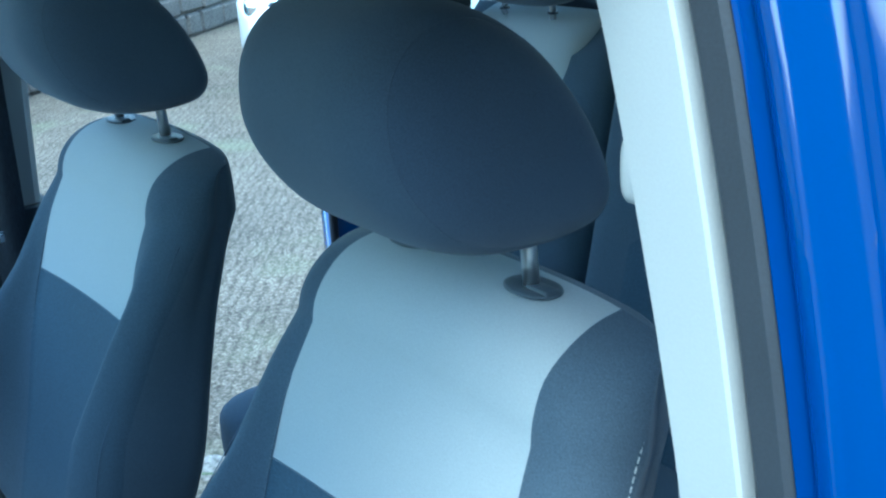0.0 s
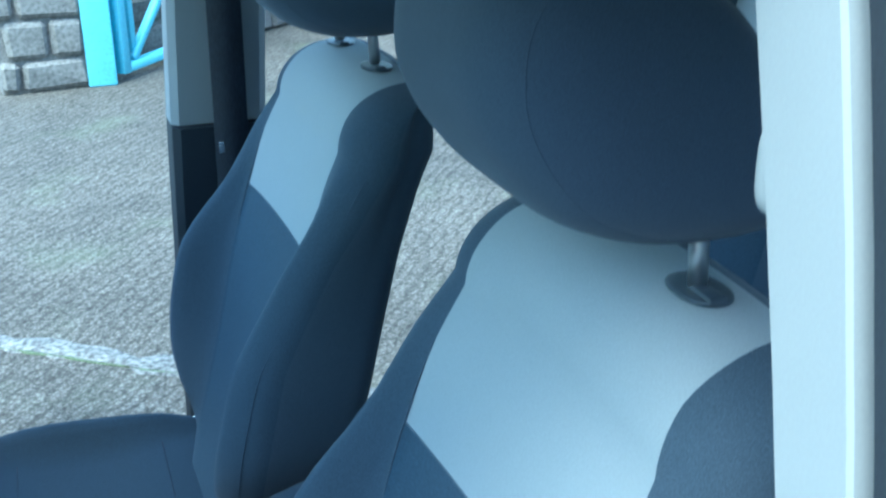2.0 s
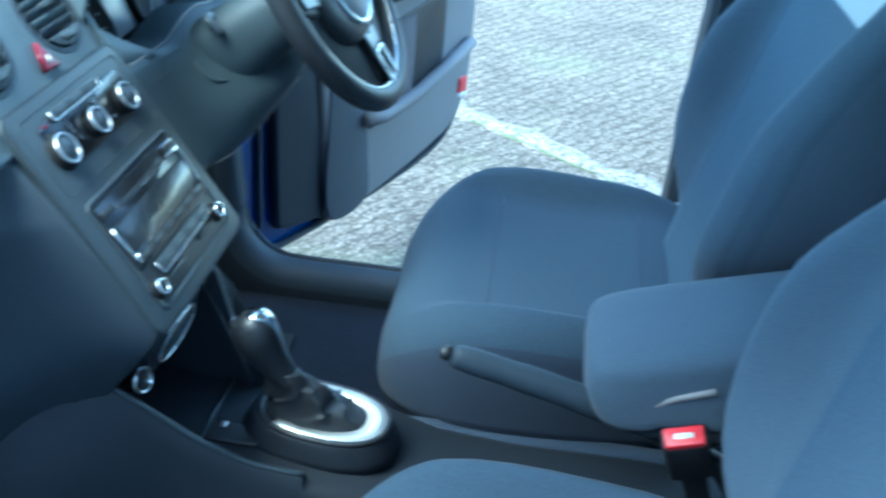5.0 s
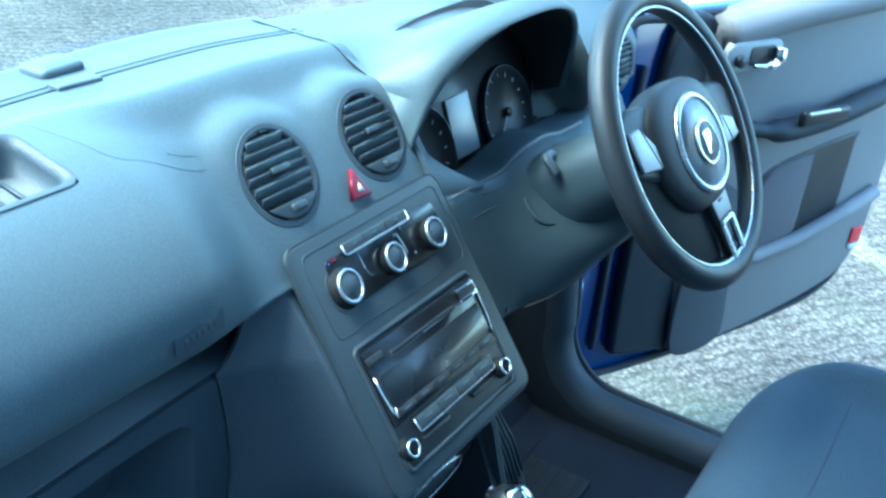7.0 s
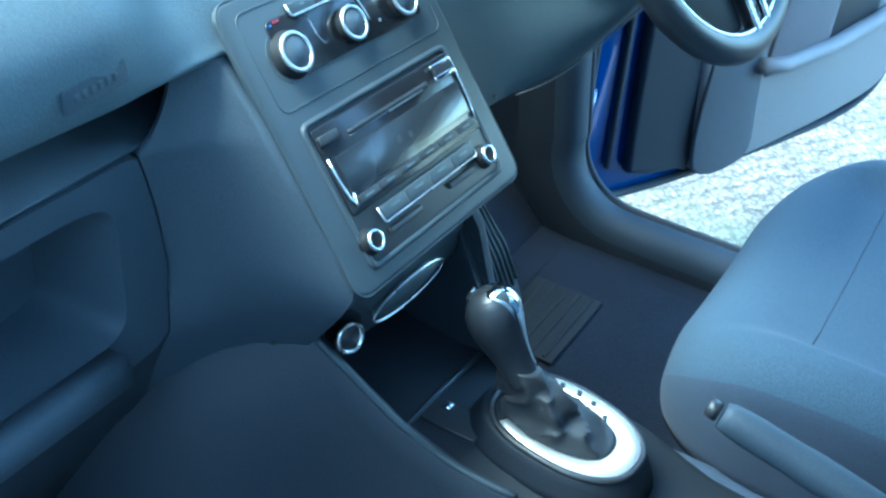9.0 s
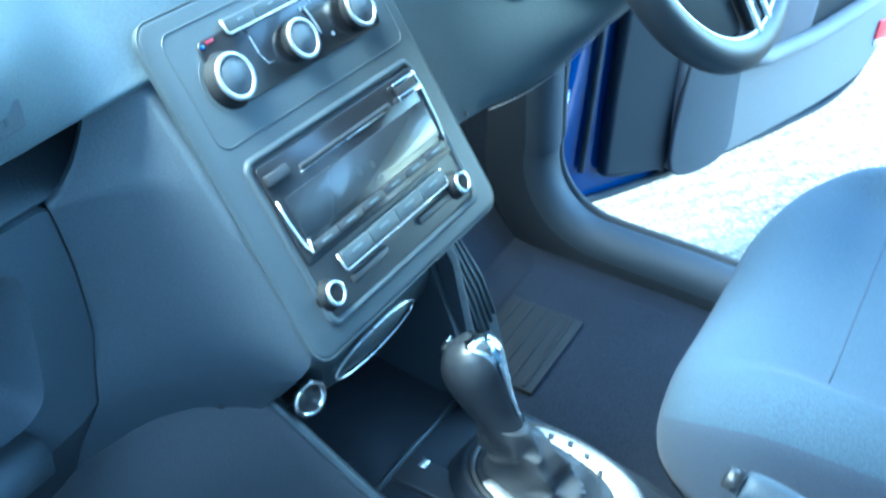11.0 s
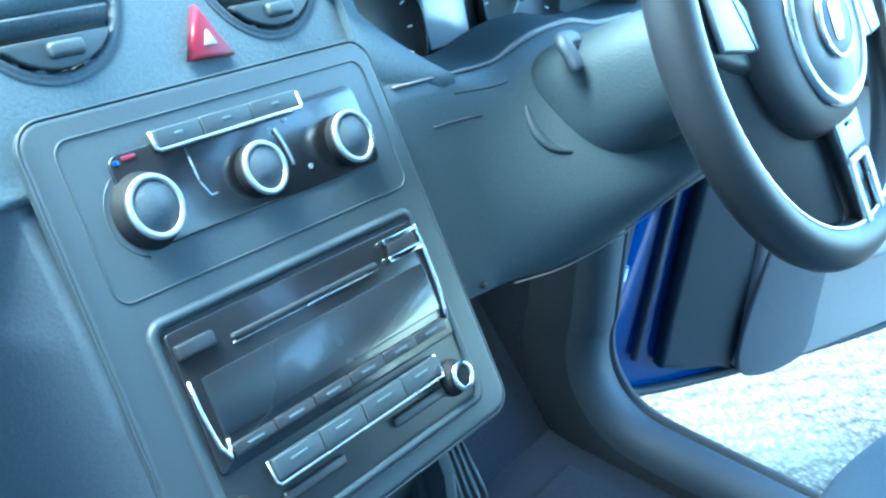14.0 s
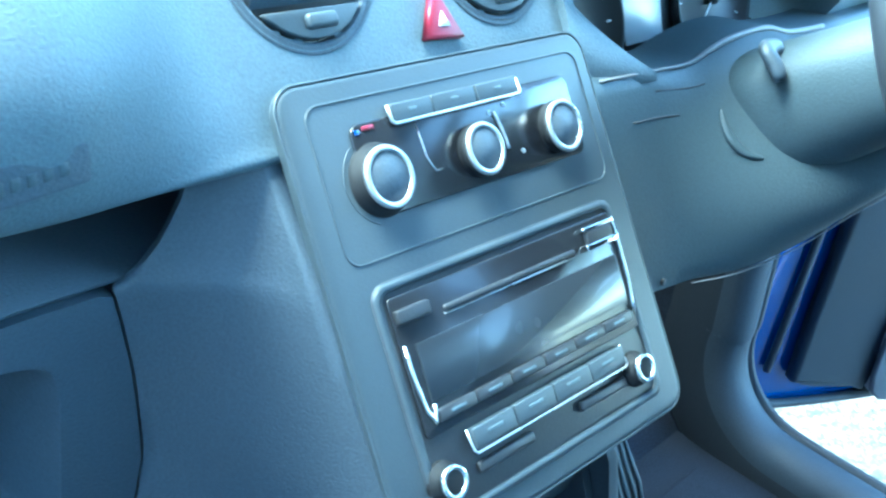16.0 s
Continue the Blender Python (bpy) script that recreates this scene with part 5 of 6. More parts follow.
# ---- instruments ----
inst = thing("instrument_cluster", "black instrument cluster with dials and a small screen", "instrument cluster")
IM = Matrix.Translation((0.340, 1.060, 0.950)) @ pose(0, 0, 0, 68, 0, 0)
part("backing", plate([(0.205 * math.copysign(abs(math.cos(a)) ** 0.7, math.cos(a)), 0.11 * math.copysign(abs(math.sin(a)) ** 0.8, math.sin(a)) + 0.04) for a in np.linspace(0, math.tau, 40, endpoint=False)], 0.004, IM), BLACK, inst)
for x in (-0.108, 0.108):
    dial = part("dial", turned([(0.0, 0.006), (0.060, 0.006), (0.062, 0.012), (0.0645, 0.012), (0.066, 0.004)], IM @ pose(x, -0.014, 0.0), 48), BLACK, inst, "round black dial")
    part("dial_ring", turned([(0.062, 0.011), (0.063, 0.0135), (0.065, 0.0135), (0.0655, 0.011)], IM @ pose(x, -0.014, 0.0), 48, closed=True), CONSOLE, dial)
    for k in range(13):
        a = radians(225 - 270 * k / 12)
        part("tick", rbox((0.006, 0.0014, 0.0004), 0.0, IM @ pose(x + 0.052 * math.cos(a), -0.014 + 0.052 * math.sin(a), 0.0066, 0, 0, math.degrees(a))), WHITE, dial)
    part("needle", rbox((0.036, 0.0018, 0.0012), 0.0004, IM @ pose(x + 0.012 * math.cos(radians(222)), -0.014 + 0.012 * math.sin(radians(222)), 0.011, 0, 0, 222), 1), WHITE, dial, "pale needle")
    part("needle_hub", cyl(0.007, 0.004, IM @ pose(x, -0.014, 0.009), 20), BLACK, dial)
part("screen", plate(rrect(-0.036, -0.038, 0.022, 0.040, 0.002, 3), 0.002, IM @ pose(0, 0.0, 0.006), 0.0005), CLUSTER_LCD, inst, "pale grey screen")
part("lower_cover", rbox((0.40, 0.06, 0.02), 0.008, IM @ pose(0, -0.075, 0.012)), BLACK, inst, "black cover below the dials")

# ---- steering wheel and column ----
WT = radians(33.2)
WM = Matrix.Translation((0.346, 0.771, 1.016)) @ Matrix.Rotation(radians(-2.8), 4, "Z") @ Matrix.Rotation(math.pi / 2 - WT, 4, "X")  # x right, y up the rim plane, z to the driver
wheel = thing("steering_wheel", "dark three-spoke steering wheel with silver trim", "steering wheel")
R = 0.167
rim = part("rim", tube([WM @ Vector((R * math.cos(a), R * math.sin(a), 0)) for a in np.linspace(0, math.tau, 96, endpoint=False)], 0.0158, 20, closed=True), LEATHER, wheel, "dark moulded rim")
part("rim_line", tube([WM @ Vector(((R - 0.0125) * math.cos(a), (R - 0.0125) * math.sin(a), 0.0098)) for a in np.linspace(0, math.tau, 96, endpoint=False)], 0.0017, 6, closed=True), SATIN, rim, "pale line along the inner rim")


def hub_shape(x, y, z):
    return (x * (1.0 + 0.10 * (y / 0.07)), y * 1.0, z)


hub = part("hub", egg(0.096, 0.078, 0.030, 0.55, 0.8, 48, 18, hub_shape), LEATHER, wheel, "black airbag cover")
hub.matrix_basis = WM @ pose(0, -0.010, -0.008)
part("hub_ring", turned([(0.0595, 0.002), (0.0605, 0.008), (0.0565, 0.011), (0.0525, 0.009), (0.0525, 0.002)], WM @ pose(0, -0.012, 0.014), 48, closed=True), SATIN, wheel, "satin silver ring")
part("hub_disc", turned([(0.053, 0.002), (0.052, 0.0085), (0.0, 0.011)], WM @ pose(0, -0.012, 0.014), 48), SPOKE_TRIM, wheel, "satin grey disc")
badge = part("badge", turned([(0.0215, 0.009), (0.0215, 0.0135), (0.0195, 0.015), (0.0, 0.0145)], WM @ pose(0, -0.013, 0.014) @ Matrix.Diagonal((1.15, 1.15, 1, 1)), 40), CONSOLE, wheel, "round badge")
part("badge_ring", turned([(0.0200, 0.013), (0.0215, 0.0155), (0.0235, 0.0145), (0.0235, 0.012)], WM @ pose(0, -0.013, 0.014) @ Matrix.Diagonal((1.15, 1.15, 1, 1)), 40, closed=True), CHROME, badge, "chrome ring")
part("badge_shape", plate(rrect(-0.009, -0.012, 0.009, 0.012, 0.004, 4), 0.0015, WM @ pose(0, -0.013, 0.0285) @ Matrix.Diagonal((1.15, 1.15, 1, 1)), 0.0005), CHROME, badge, "bright plain emblem")
for s in (-1, 1):
    blade = [(0.050, 0.052), (0.048, -0.030), (0.075, -0.032), (0.110, -0.022), (0.140, -0.010), (0.163, 0.004), (0.163, 0.040), (0.140, 0.056), (0.110, 0.062), (0.080, 0.060)]
    blade = [(-x, y) for x, y in blade] if s < 0 else [(x, y - 0.02) for x, y in blade][::-1]
    sp = flat_sharp(part("spoke", plate(blade, 0.019, WM @ pose(0, 0, -0.014), 0.007), LEATHER, wheel, "broad side spoke"), 60)
    out = [(-0.139, 0.040), (-0.135, -0.006), (-0.096, -0.013), (-0.066, -0.014), (-0.090, 0.014), (-0.112, 0.039)] if s < 0 else [(0.060, -0.004), (0.078, -0.036), (0.108, -0.037), (0.130, -0.034), (0.128, -0.012), (0.098, -0.001)]
    trim = part("spoke_trim", plate(out, 0.004, WM @ pose(0, 0, 0.007), 0.002), SPOKE_TRIM, sp, "silver spoke insert")
    part("trim_seam", tube([WM @ Vector(p) for p in (((-0.112, 0.038, 0.0108), (-0.093, -0.012, 0.0108)) if s < 0 else ((0.098, -0.003, 0.0108), (0.106, -0.035, 0.0108)))], 0.0009, 5), SEAM, sp)
part("lower_cover", plate(smooth_outline([(-0.132, -0.010), (-0.090, -0.018), (-0.045, -0.030), (-0.016, -0.062), (-0.010, -0.105), (-0.008, -0.149), (-0.052, -0.143), (-0.092, -0.121), (-0.122, -0.090), (-0.144, -0.046)], 4), 0.012, WM @ pose(0, 0, -0.012), 0.004), KNOB, wheel, "black lower cover between the spokes")
# lower spoke: a silver fork
low = part("lower_spoke", tube([WM @ Vector(p) for p in ((0.004, -0.05, -0.008), (0.010, -0.09, -0.004), (0.014, -0.155, -0.002))], [0.030, 0.024, 0.021], 14, flat=0.35), BLACK, wheel, "lower spoke")
LM = WM @ pose(0.010, -0.008, 0.006, 0, 0, 3)
part("spoke_trim", plate([(-0.024, -0.056), (-0.021, -0.098), (0.021, -0.098), (0.026, -0.056)], 0.005, LM, 0.0015), SPOKE_TRIM, low, "silver plate")
part("spoke_fork", ringplate(rrect(-0.020, -0.157, 0.020, -0.101, 0.006, 4), rrect(-0.0105, -0.149, 0.0105, -0.106, 0.003, 4), 0.006, LM), SATIN, low, "silver fork")
part("plate_mark", rbox((0.014, 0.003, 0.0004), 0.0, LM @ pose(0, -0.078, 0.0053)), CONSOLE, low)

# column cover
column = thing("steering_column", "dark plastic steering column cover", "steering column")
cm = [WM @ Vector((0, y, z)) for y, z in ((-0.002, -0.035), (-0.003, -0.06), (-0.004, -0.10), (-0.006, -0.16), (-0.006, -0.22))]
rings = []
ux, uy = WM.to_3x3() @ Vector((1, 0, 0)), WM.to_3x3() @ Vector((0, 1, 0))
for p, w, h in zip(cm, (0.048, 0.051, 0.056, 0.064, 0.074), (0.046, 0.049, 0.056, 0.070, 0.085)):
    rings.append([p + ux * w * math.copysign(abs(math.cos(a)) ** 0.7, math.cos(a)) + uy * (h if math.sin(a) < 0 else 0.042) * math.copysign(abs(math.sin(a)) ** 0.8, math.sin(a)) for a in np.linspace(0, math.tau, 32, endpoint=False)])
part("shroud", loft(rings), COWL, column)
# reflection on the upper edge, put in as a lighter tube
part("shroud_glint", tube(curve([(x, y, z + 0.001) for x, y, z in COWL_TOP[:8]], 6), [0.0012 + 0.0016 * smoothstep(6, 24, k) for k in range(43)], 8), TRIM_GREY, column, "pale strip for the highlight on the upper edge")
# only the arc of the lock's rim that catches light is modelled
IGN = curve([tuple(cowl_point(x, t, 0.0008)) for x, t in ((0.272, 0.754), (0.2674, 0.703), (0.2674, 0.653), (0.272, 0.613), (0.2813, 0.588))], 5)
part("ignition", tube(IGN, [0.0006 + 0.0040 * math.sin(math.pi * k / 20) ** 0.8 for k in range(21)], 10, flat=0.7), COWL, column, "crescent for the lit part of the ignition lock rim")
part("stalk", tube(curve([(0.284, 0.893, 0.948), (0.285, 0.901, 0.957), (0.287, 0.912, 0.965), (0.31, 0.915, 0.962)], 4), [0.0045, 0.0070, 0.0080] + [0.0080] * 10, 12, flat=0.7), STACK, column, "grey stalk root")
part("stalk", tube([WM @ Vector((0.055, 0.01, -0.085)), WM @ Vector((0.112, 0.018, -0.082)), WM @ Vector((0.150, 0.024, -0.078))], [0.008, 0.0075, 0.0105], 12, flat=0.7), BLACK, column, "black control stalk")

# ---- centre console with the selector ----
cons = thing("centre_console", "dark plastic centre console between the front seats", "console")
rings = []
for y, hw, z in ((0.06, 0.085, 0.50), (0.30, 0.088, 0.505), (0.46, 0.092, 0.50), (0.56, 0.098, 0.505), (0.64, 0.104, 0.527), (0.72, 0.108, 0.537), (0.80, 0.110, 0.541), (0.86, 0.110, 0.545), (0.92, 0.112, 0.552), (1.0, 0.118, 0.575)):
    rings.append([(0.03 - hw - 0.025, y, 0.34), (0.03 - hw, y, z - 0.035), (0.03 - hw + 0.006, y, z - 0.01), (0.03 - hw + 0.022, y, z), (0.03 + hw - 0.022, y, z), (0.03 + hw - 0.006, y, z - 0.01), (0.03 + hw, y, z - 0.035), (0.03 + hw + 0.02, y, 0.34)])
flat_sharp(part("tunnel_cover", loft(rings), TUNNEL, cons), 50)
# walls of the pocket under the stack
def flare(y):
    return 0.11 * smoothstep(0.84, 1.04, y)


for s, top in ((-1, ((-0.062, 0.70, 0.545), (-0.075, 0.76, 0.562), (-0.088, 0.814, 0.595), (-0.094, 0.865, 0.632), (-0.097, 0.911, 0.663), (-0.100, 0.96, 0.676), (-0.11, 1.05, 0.68), (-0.12, 1.16, 0.68))), (1, ((0.118, 0.72, 0.535), (0.118, 0.78, 0.542), (0.118, 0.825, 0.60), (0.116, 0.853, 0.70), (0.116, 0.88, 0.74), (0.116, 0.95, 0.76)))):
    rings = [[(x - s * 0.016, y, 0.50), (x + s * 0.050 - flare(y) * (s < 0), y, 0.34), (x + s * 0.024 - flare(y) * (s < 0), y, z - 0.09), (x + s * 0.011 - 0.4 * flare(y) * (s < 0), y, z - 0.03), (x + s * 0.005, y, z - 0.004), (x, y, z), (x - s * 0.008, y, z - 0.002)] for x, y, z in top]
    flat_sharp(part("pocket_side", loft(rings), DASH_DARK, cons, "sloping side of the open pocket"), 50)
    if s < 0:
        part("pocket_edge", tube(curve(top[:5], 4), 0.0036, 8), CONSOLE, cons)
def rib_line(q, lift=0.0):
    return [(0.123 + 0.050 * q, 0.884 + 0.010 * q + lift, 0.712 - 0.016 * q), (0.125 + 0.050 * q, 0.878 + 0.010 * q + lift, 0.698 - 0.016 * q), (0.125 + 0.050 * q, 0.842 + 0.012 * q + lift, 0.632 + 0.010 * q), (0.125 + 0.050 * q, 0.822 + 0.012 * q + lift, 0.588 + 0.014 * q), (0.125 + 0.050 * q, 0.806 + 0.012 * q + lift, 0.540 + 0.014 * q)]


flat_sharp(part("rib_panel", loft([rib_line(q, 0.0016) + rib_line(q, 0.009)[::-1] for q in np.linspace(-0.6, 1.10, 9)]), DASH_DARK, cons, "dark side panel of the pocket"), 50)
for k in range(6):
    part("rib", tube(rib_line(k / 5)[1:4], 0.0019, 6), CONSOLE, cons)
part("pocket_back", rbox((0.24, 0.02, 0.20), 0.005, pose(0.0, 0.955, 0.62, 8, 0, 0)), BLACK, cons, "dark back of the pocket")
sock = turned([(0.0135, 0.0), (0.0165, 0.001), (0.0165, 0.006), (0.0135, 0.007), (0.0115, 0.004), (0.0115, -0.02)], Matrix.Translation((-0.080, 0.884, 0.665)) @ pose(0, 0, 0, 75, 0, -14), 32, closed=True)
part("socket_ring", sock, CHROME, cons, "chrome ring of the power socket")
part("socket_plug", cyl(0.0115, 0.004, Matrix.Translation((-0.080, 0.884, 0.665)) @ pose(0, 0, 0, 75, 0, -14), 24), BLACK, cons, "black socket cap")
part("blank_switch", rbox((0.035, 0.065, 0.006), 0.002, pose(-0.006, 0.800, 0.5445)), BLACK, cons, "black switch plate")
part("switch_mark", rbox((0.010, 0.008, 0.0008), 0.0, pose(0.006, 0.815, 0.5482)), SATIN, cons)
for y in (0.50, 0.405):
    part("cup_holder", turned([(0.038, -0.045), (0.0385, 0.001), (0.041, 0.0025), (0.043, 0.0), (0.043, -0.045)], pose(0.005, y, 0.5055), 36, closed=True), BLACK, cons, "dark round cup holder")
    part("cup_well", cyl(0.038, 0.002, pose(0.005, y, 0.499), 32), BLACK, cons)
part("plinth_edge", tube([(-0.058, 0.836, 0.5455), (0.02, 0.834, 0.5465), (0.10, 0.829, 0.5465)], 0.003, 8), CONSOLE, cons, "grey front edge of the plinth")
lever = thing("gear_selector", "black automatic gear selector with a silver surround", "gear selector", at=(0, 0, 0))


def ring_outline(k, n=44):
    out = []
    for a in np.linspace(0, math.tau, n, endpoint=False):
        c, s = math.cos(a), math.sin(a)
        out.append((0.052 * k * math.copysign(abs(c) ** 0.8, c) * (1 + 0.06 * s), 0.075 * k * math.copysign(abs(s) ** 0.85, s)))
    return out


GM = pose(0.033, 0.694, 0.563, 3, 0, -6)


def inner_edge(k=1.0):
    return [(x * 0.73 * k - 0.001, y * 0.79 * k + 0.007) for x, y in ring_outline(1.0)]


plinth = loft([[GM @ Vector((x * w, y * w + 0.004, z)) for x, y in ring_outline(1.0)] for w, z in ((1.36, -0.034), (1.29, -0.022), (1.21, -0.008), (1.16, -0.002), (1.12, 0.001))])
part("plinth", plinth, TUNNEL, lever, "dark raised plinth")
arc = [i % 44 for i in range(17, 50)]  # the silver runs round the back, open at the front
rows = [[(*p, z) for p in (inner_edge() if q else ring_outline(1.02))] for q, z in ((1, 0.0), (1, 0.004), (1, 0.005), (0, 0.005), (0, 0.0035), (0, 0.0))]
bm = loft([[GM @ Vector(row[i]) for row in rows] for i in arc])
part("surround", bm, PALE_SILVER, lever, "polished silver surround")
part("surround_edge", tube([GM @ Vector((x, y, 0.002)) for x, y in ring_outline(1.06)], 0.0040, 8, closed=True), BLACK, lever)
for k in range(4):
    part("gate_mark", rbox((0.0085, 0.0055, 0.0006), 0.0, GM @ pose(0.046 - 0.0030 * (k - 1) ** 2, 0.034 - 0.019 * k, 0.0053, 0, 0, 20)), BLACK, lever)
# gaiter: soft folds that close up on the grip
BASE, TIP = Vector((0.006, 0.737, 0.630)), Vector((0.002, 0.781, 0.712))
base = [GM @ Vector((x, y, 0.002)) for x, y in inner_edge(1.02)]
centre = sum(base, Vector()) / len(base)
neck = BASE + (TIP - BASE) * 0.16
rings = []
for t in np.linspace(0, 1, 37):
    mid = centre.lerp(neck, t ** 0.85)
    mid.z = 0.565 + (neck.z - 0.565) * t
    ring = []
    for j, p in enumerate(base):
        ang = j / len(base) * math.tau
        out_p = p - centre
        out_p.z = 0
        k = (1 - t) ** 1.1 + 0.38 * t
        swag = math.sin(t * 15 + 2.2 * math.sin(ang - 0.4) + 0.7 * math.sin(3 * ang))
        fold = 1 + (0.05 * (1 - 2 * abs(swag) ** 0.7) + 0.15 * (1 - 2 * abs(math.sin(ang * 3.0 - 5 * t + 0.6 * swag)) ** 0.7)) * math.sin(math.pi * min(1, t * 1.02)) ** 0.6
        ring.append(mid + out_p * k * fold + Vector((0, 0, 0.005 * swag * math.sin(math.pi * t))))
    rings.append(ring)
part("gaiter", loft(rings), GAITER, lever, "black folded leather gaiter")
# grip: a long pear that swells towards its top
AX = (TIP - BASE).normalized()
GX = Vector((1, 0.25, 0)).cross(AX).normalized()
GY = AX.cross(GX).normalized()
GRIP = [(-0.004, 0.0150, 0.0160), (0.010, 0.0152, 0.0165), (0.025, 0.0165, 0.0180), (0.040, 0.0195, 0.0212), (0.055, 0.0228, 0.0248), (0.068, 0.0245, 0.0268), (0.079, 0.0240, 0.0262), (0.088, 0.0215, 0.0230), (0.095, 0.0165, 0.0178), (0.099, 0.0100, 0.0105), (0.1005, 0.0030, 0.0030)]


def grip_point(h, ang, lift=0.0):
    """A place on the grip: height along it, turn round it."""
    a, b = (float(np.interp(h, [g[0] for g in GRIP], [g[i] * 1.05 for g in GRIP])) + lift for i in (1, 2))
    bend = 0.005 * math.sin(math.pi * min(max(h, 0), 0.1) / 0.1)
    return BASE + AX * (h + lift * 0.5) + GX * (b * math.cos(ang) - bend) + GY * a * math.sin(ang)


fine = [p.x for p in curve([(g[0], 0, 0) for g in GRIP], 3)]
part("knob", loft([[grip_point(h, a) for a in np.linspace(0, math.tau, 32, endpoint=False)] for h in fine]), GRIP_LEATHER, lever, "smooth black leather grip")
# chrome blade over the top and down the flank towards the driver
blade_at = [(0.1000, 370, 95), (0.0975, 372, 88), (0.094, 378, 78), (0.090, 382, 68), (0.084, 384, 60), (0.076, 383, 53), (0.064, 381, 45), (0.050, 380, 37), (0.036, 379, 31), (0.018, 378, 26), (0.004, 378, 20)]
rings = []
for h, mid, w in blade_at:
    low = [grip_point(h, radians(mid + u * w), -0.001) for u in np.linspace(-1, 1, 15)]
    high = [grip_point(h, radians(mid + u * w), 0.0014 * (1 - 0.7 * u ** 4)) for u in np.linspace(1, -1, 15)]
    rings.append(low + high)
part("knob_trim", loft(rings), CHROME, lever, "chrome blade over the grip")
part("release_button", rbox((0.016, 0.010, 0.012), 0.004, Matrix.Translation(grip_point(0.086, radians(150), 0.001)) @ pose(0, 0, 0, -20, 0, 10)), BLACK, lever, "black release button")
part("button_edge", rbox((0.009, 0.0015, 0.0015), 0.0005, Matrix.Translation(grip_point(0.094, radians(150), 0.003)) @ pose(0, 0, 0, -20, 0, 10), 1), CHROME, lever)

# ---- hand brake, armrest, belt buckle ----
brake = thing("hand_brake", "grey plastic hand brake lever beside the driver seat", "hand brake")
part("grip", tube(curve([(-0.039, 0.540, 0.726), (-0.036, 0.49, 0.713), (-0.03, 0.41, 0.689), (-0.022, 0.32, 0.657)], 5), [0.0105, 0.0122, 0.0130] + [0.0135] * 4 + [0.0145] * 4 + [0.0155] * 5, 14, flat=1.15), BRAKE, brake, "grained grey grip")
part("button", tube([(-0.0392, 0.543, 0.727), (-0.0396, 0.553, 0.7295)], 0.0085, 14), BLACK, brake, "release button")
part("stem", tube([(-0.022, 0.32, 0.657), (-0.01, 0.22, 0.60), (0.0, 0.15, 0.50)], 0.014, 10), BLACK, brake)


def arm_shape(x, y, z):
    return (x, y - 0.02 * (z < 0) * (y > 0.1) * abs(z) / 0.045, z - 0.024 * smoothstep(0.04, 0.17, y) + 0.050 * smoothstep(0.10, -0.14, y) * (z > 0) + 0.012 * math.cos(x / 0.09))


arm = thing("armrest", "grey cloth centre armrest folded down between the seats", "armrest")
ar = part("pad", egg(0.088, 0.165, 0.048, 0.34, 0.30, 56, 24, arm_shape), FABRIC, arm, "slate grey cloth pad")
ar.location = (-0.003, 0.230, 0.738)
part("underside", rbox((0.15, 0.26, 0.03), 0.012, pose(-0.003, 0.215, 0.689)), DASH_DARK, arm, "dark plastic underside")
part("pivot", tube([(-0.07, 0.10, 0.70), (0.07, 0.10, 0.70)], 0.028, 16), DASH_DARK, arm)
part("post", rbox((0.06, 0.07, 0.22), 0.012, pose(0, 0.10, 0.59)), DASH_DARK, arm)
part("side_trim", tube(curve([(-0.086, 0.321, 0.728), (-0.089, 0.303, 0.742), (-0.091, 0.262, 0.760)], 5), [0.0045] * 11, 8), TRIM_GREY, arm, "grey strip under the pad")

buckle = thing("belt_buckle", "black seat belt buckle with a red push button", "belt buckle")
BX, BZ = Vector((0, -0.95, 0.31)).normalized(), Vector((-0.50, 0.26, 0.80))
BZ = (BZ - BX * BZ.dot(BX)).normalized()
BM = Matrix.Translation((-0.109, 0.288, 0.712)) @ Matrix((BX, BZ.cross(BX), BZ)).transposed().to_4x4()
part("body", rbox((0.050, 0.028, 0.10), 0.006, BM @ pose(0, 0, -0.052)), BLACK, buckle)
part("release", rbox((0.042, 0.022, 0.014), 0.003, BM @ pose(0, -0.002, -0.002)), RED, buckle, "red release button")
part("release_mark", rbox((0.020, 0.006, 0.0006), 0.0, BM @ pose(0, -0.002, 0.0052)), WHITE, buckle)
part("stem", rbox((0.03, 0.012, 0.16), 0.004, BM @ pose(0, 0.005, -0.17)), BLACK, buckle)

# ---- driver footwell ----
mat_ob = tagged(part("floor_mat", rbox((0.46, 0.50, 0.012), 0.005, pose(0.40, 0.72, FLOOR_Z + 0.0065)), CARPET), "dark floor mat in the driver footwell", "floor mat")
part("heel_pad", rbox((0.17, 0.11, 0.006), 0.002, pose(0.45, 0.905, FLOOR_Z + 0.016)), KNOB, mat_ob, "dark ribbed heel pad")
for k in range(5):
    part("heel_rib", rbox((0.16, 0.006, 0.003), 0.001, pose(0.45, 0.865 + 0.02 * k, FLOOR_Z + 0.020)), KNOB, mat_ob)
for x, w in ((0.33, 0.075), (0.47, 0.05)):
    ped = thing("foot_pedal", "black rubber foot pedal in the footwell", "pedal", "foot pedals", at=(x, 1.085, 0.475))
    part("pad", rbox((w, 0.014, 0.06), 0.004, pose(0, 0, 0, -35, 0, 0)), RUBBER, ped)
    part("arm", rbox((0.016, 0.012, 0.26), 0.003, pose(0, 0.05, 0.12, 10, 0, 0)), BLACK, ped)

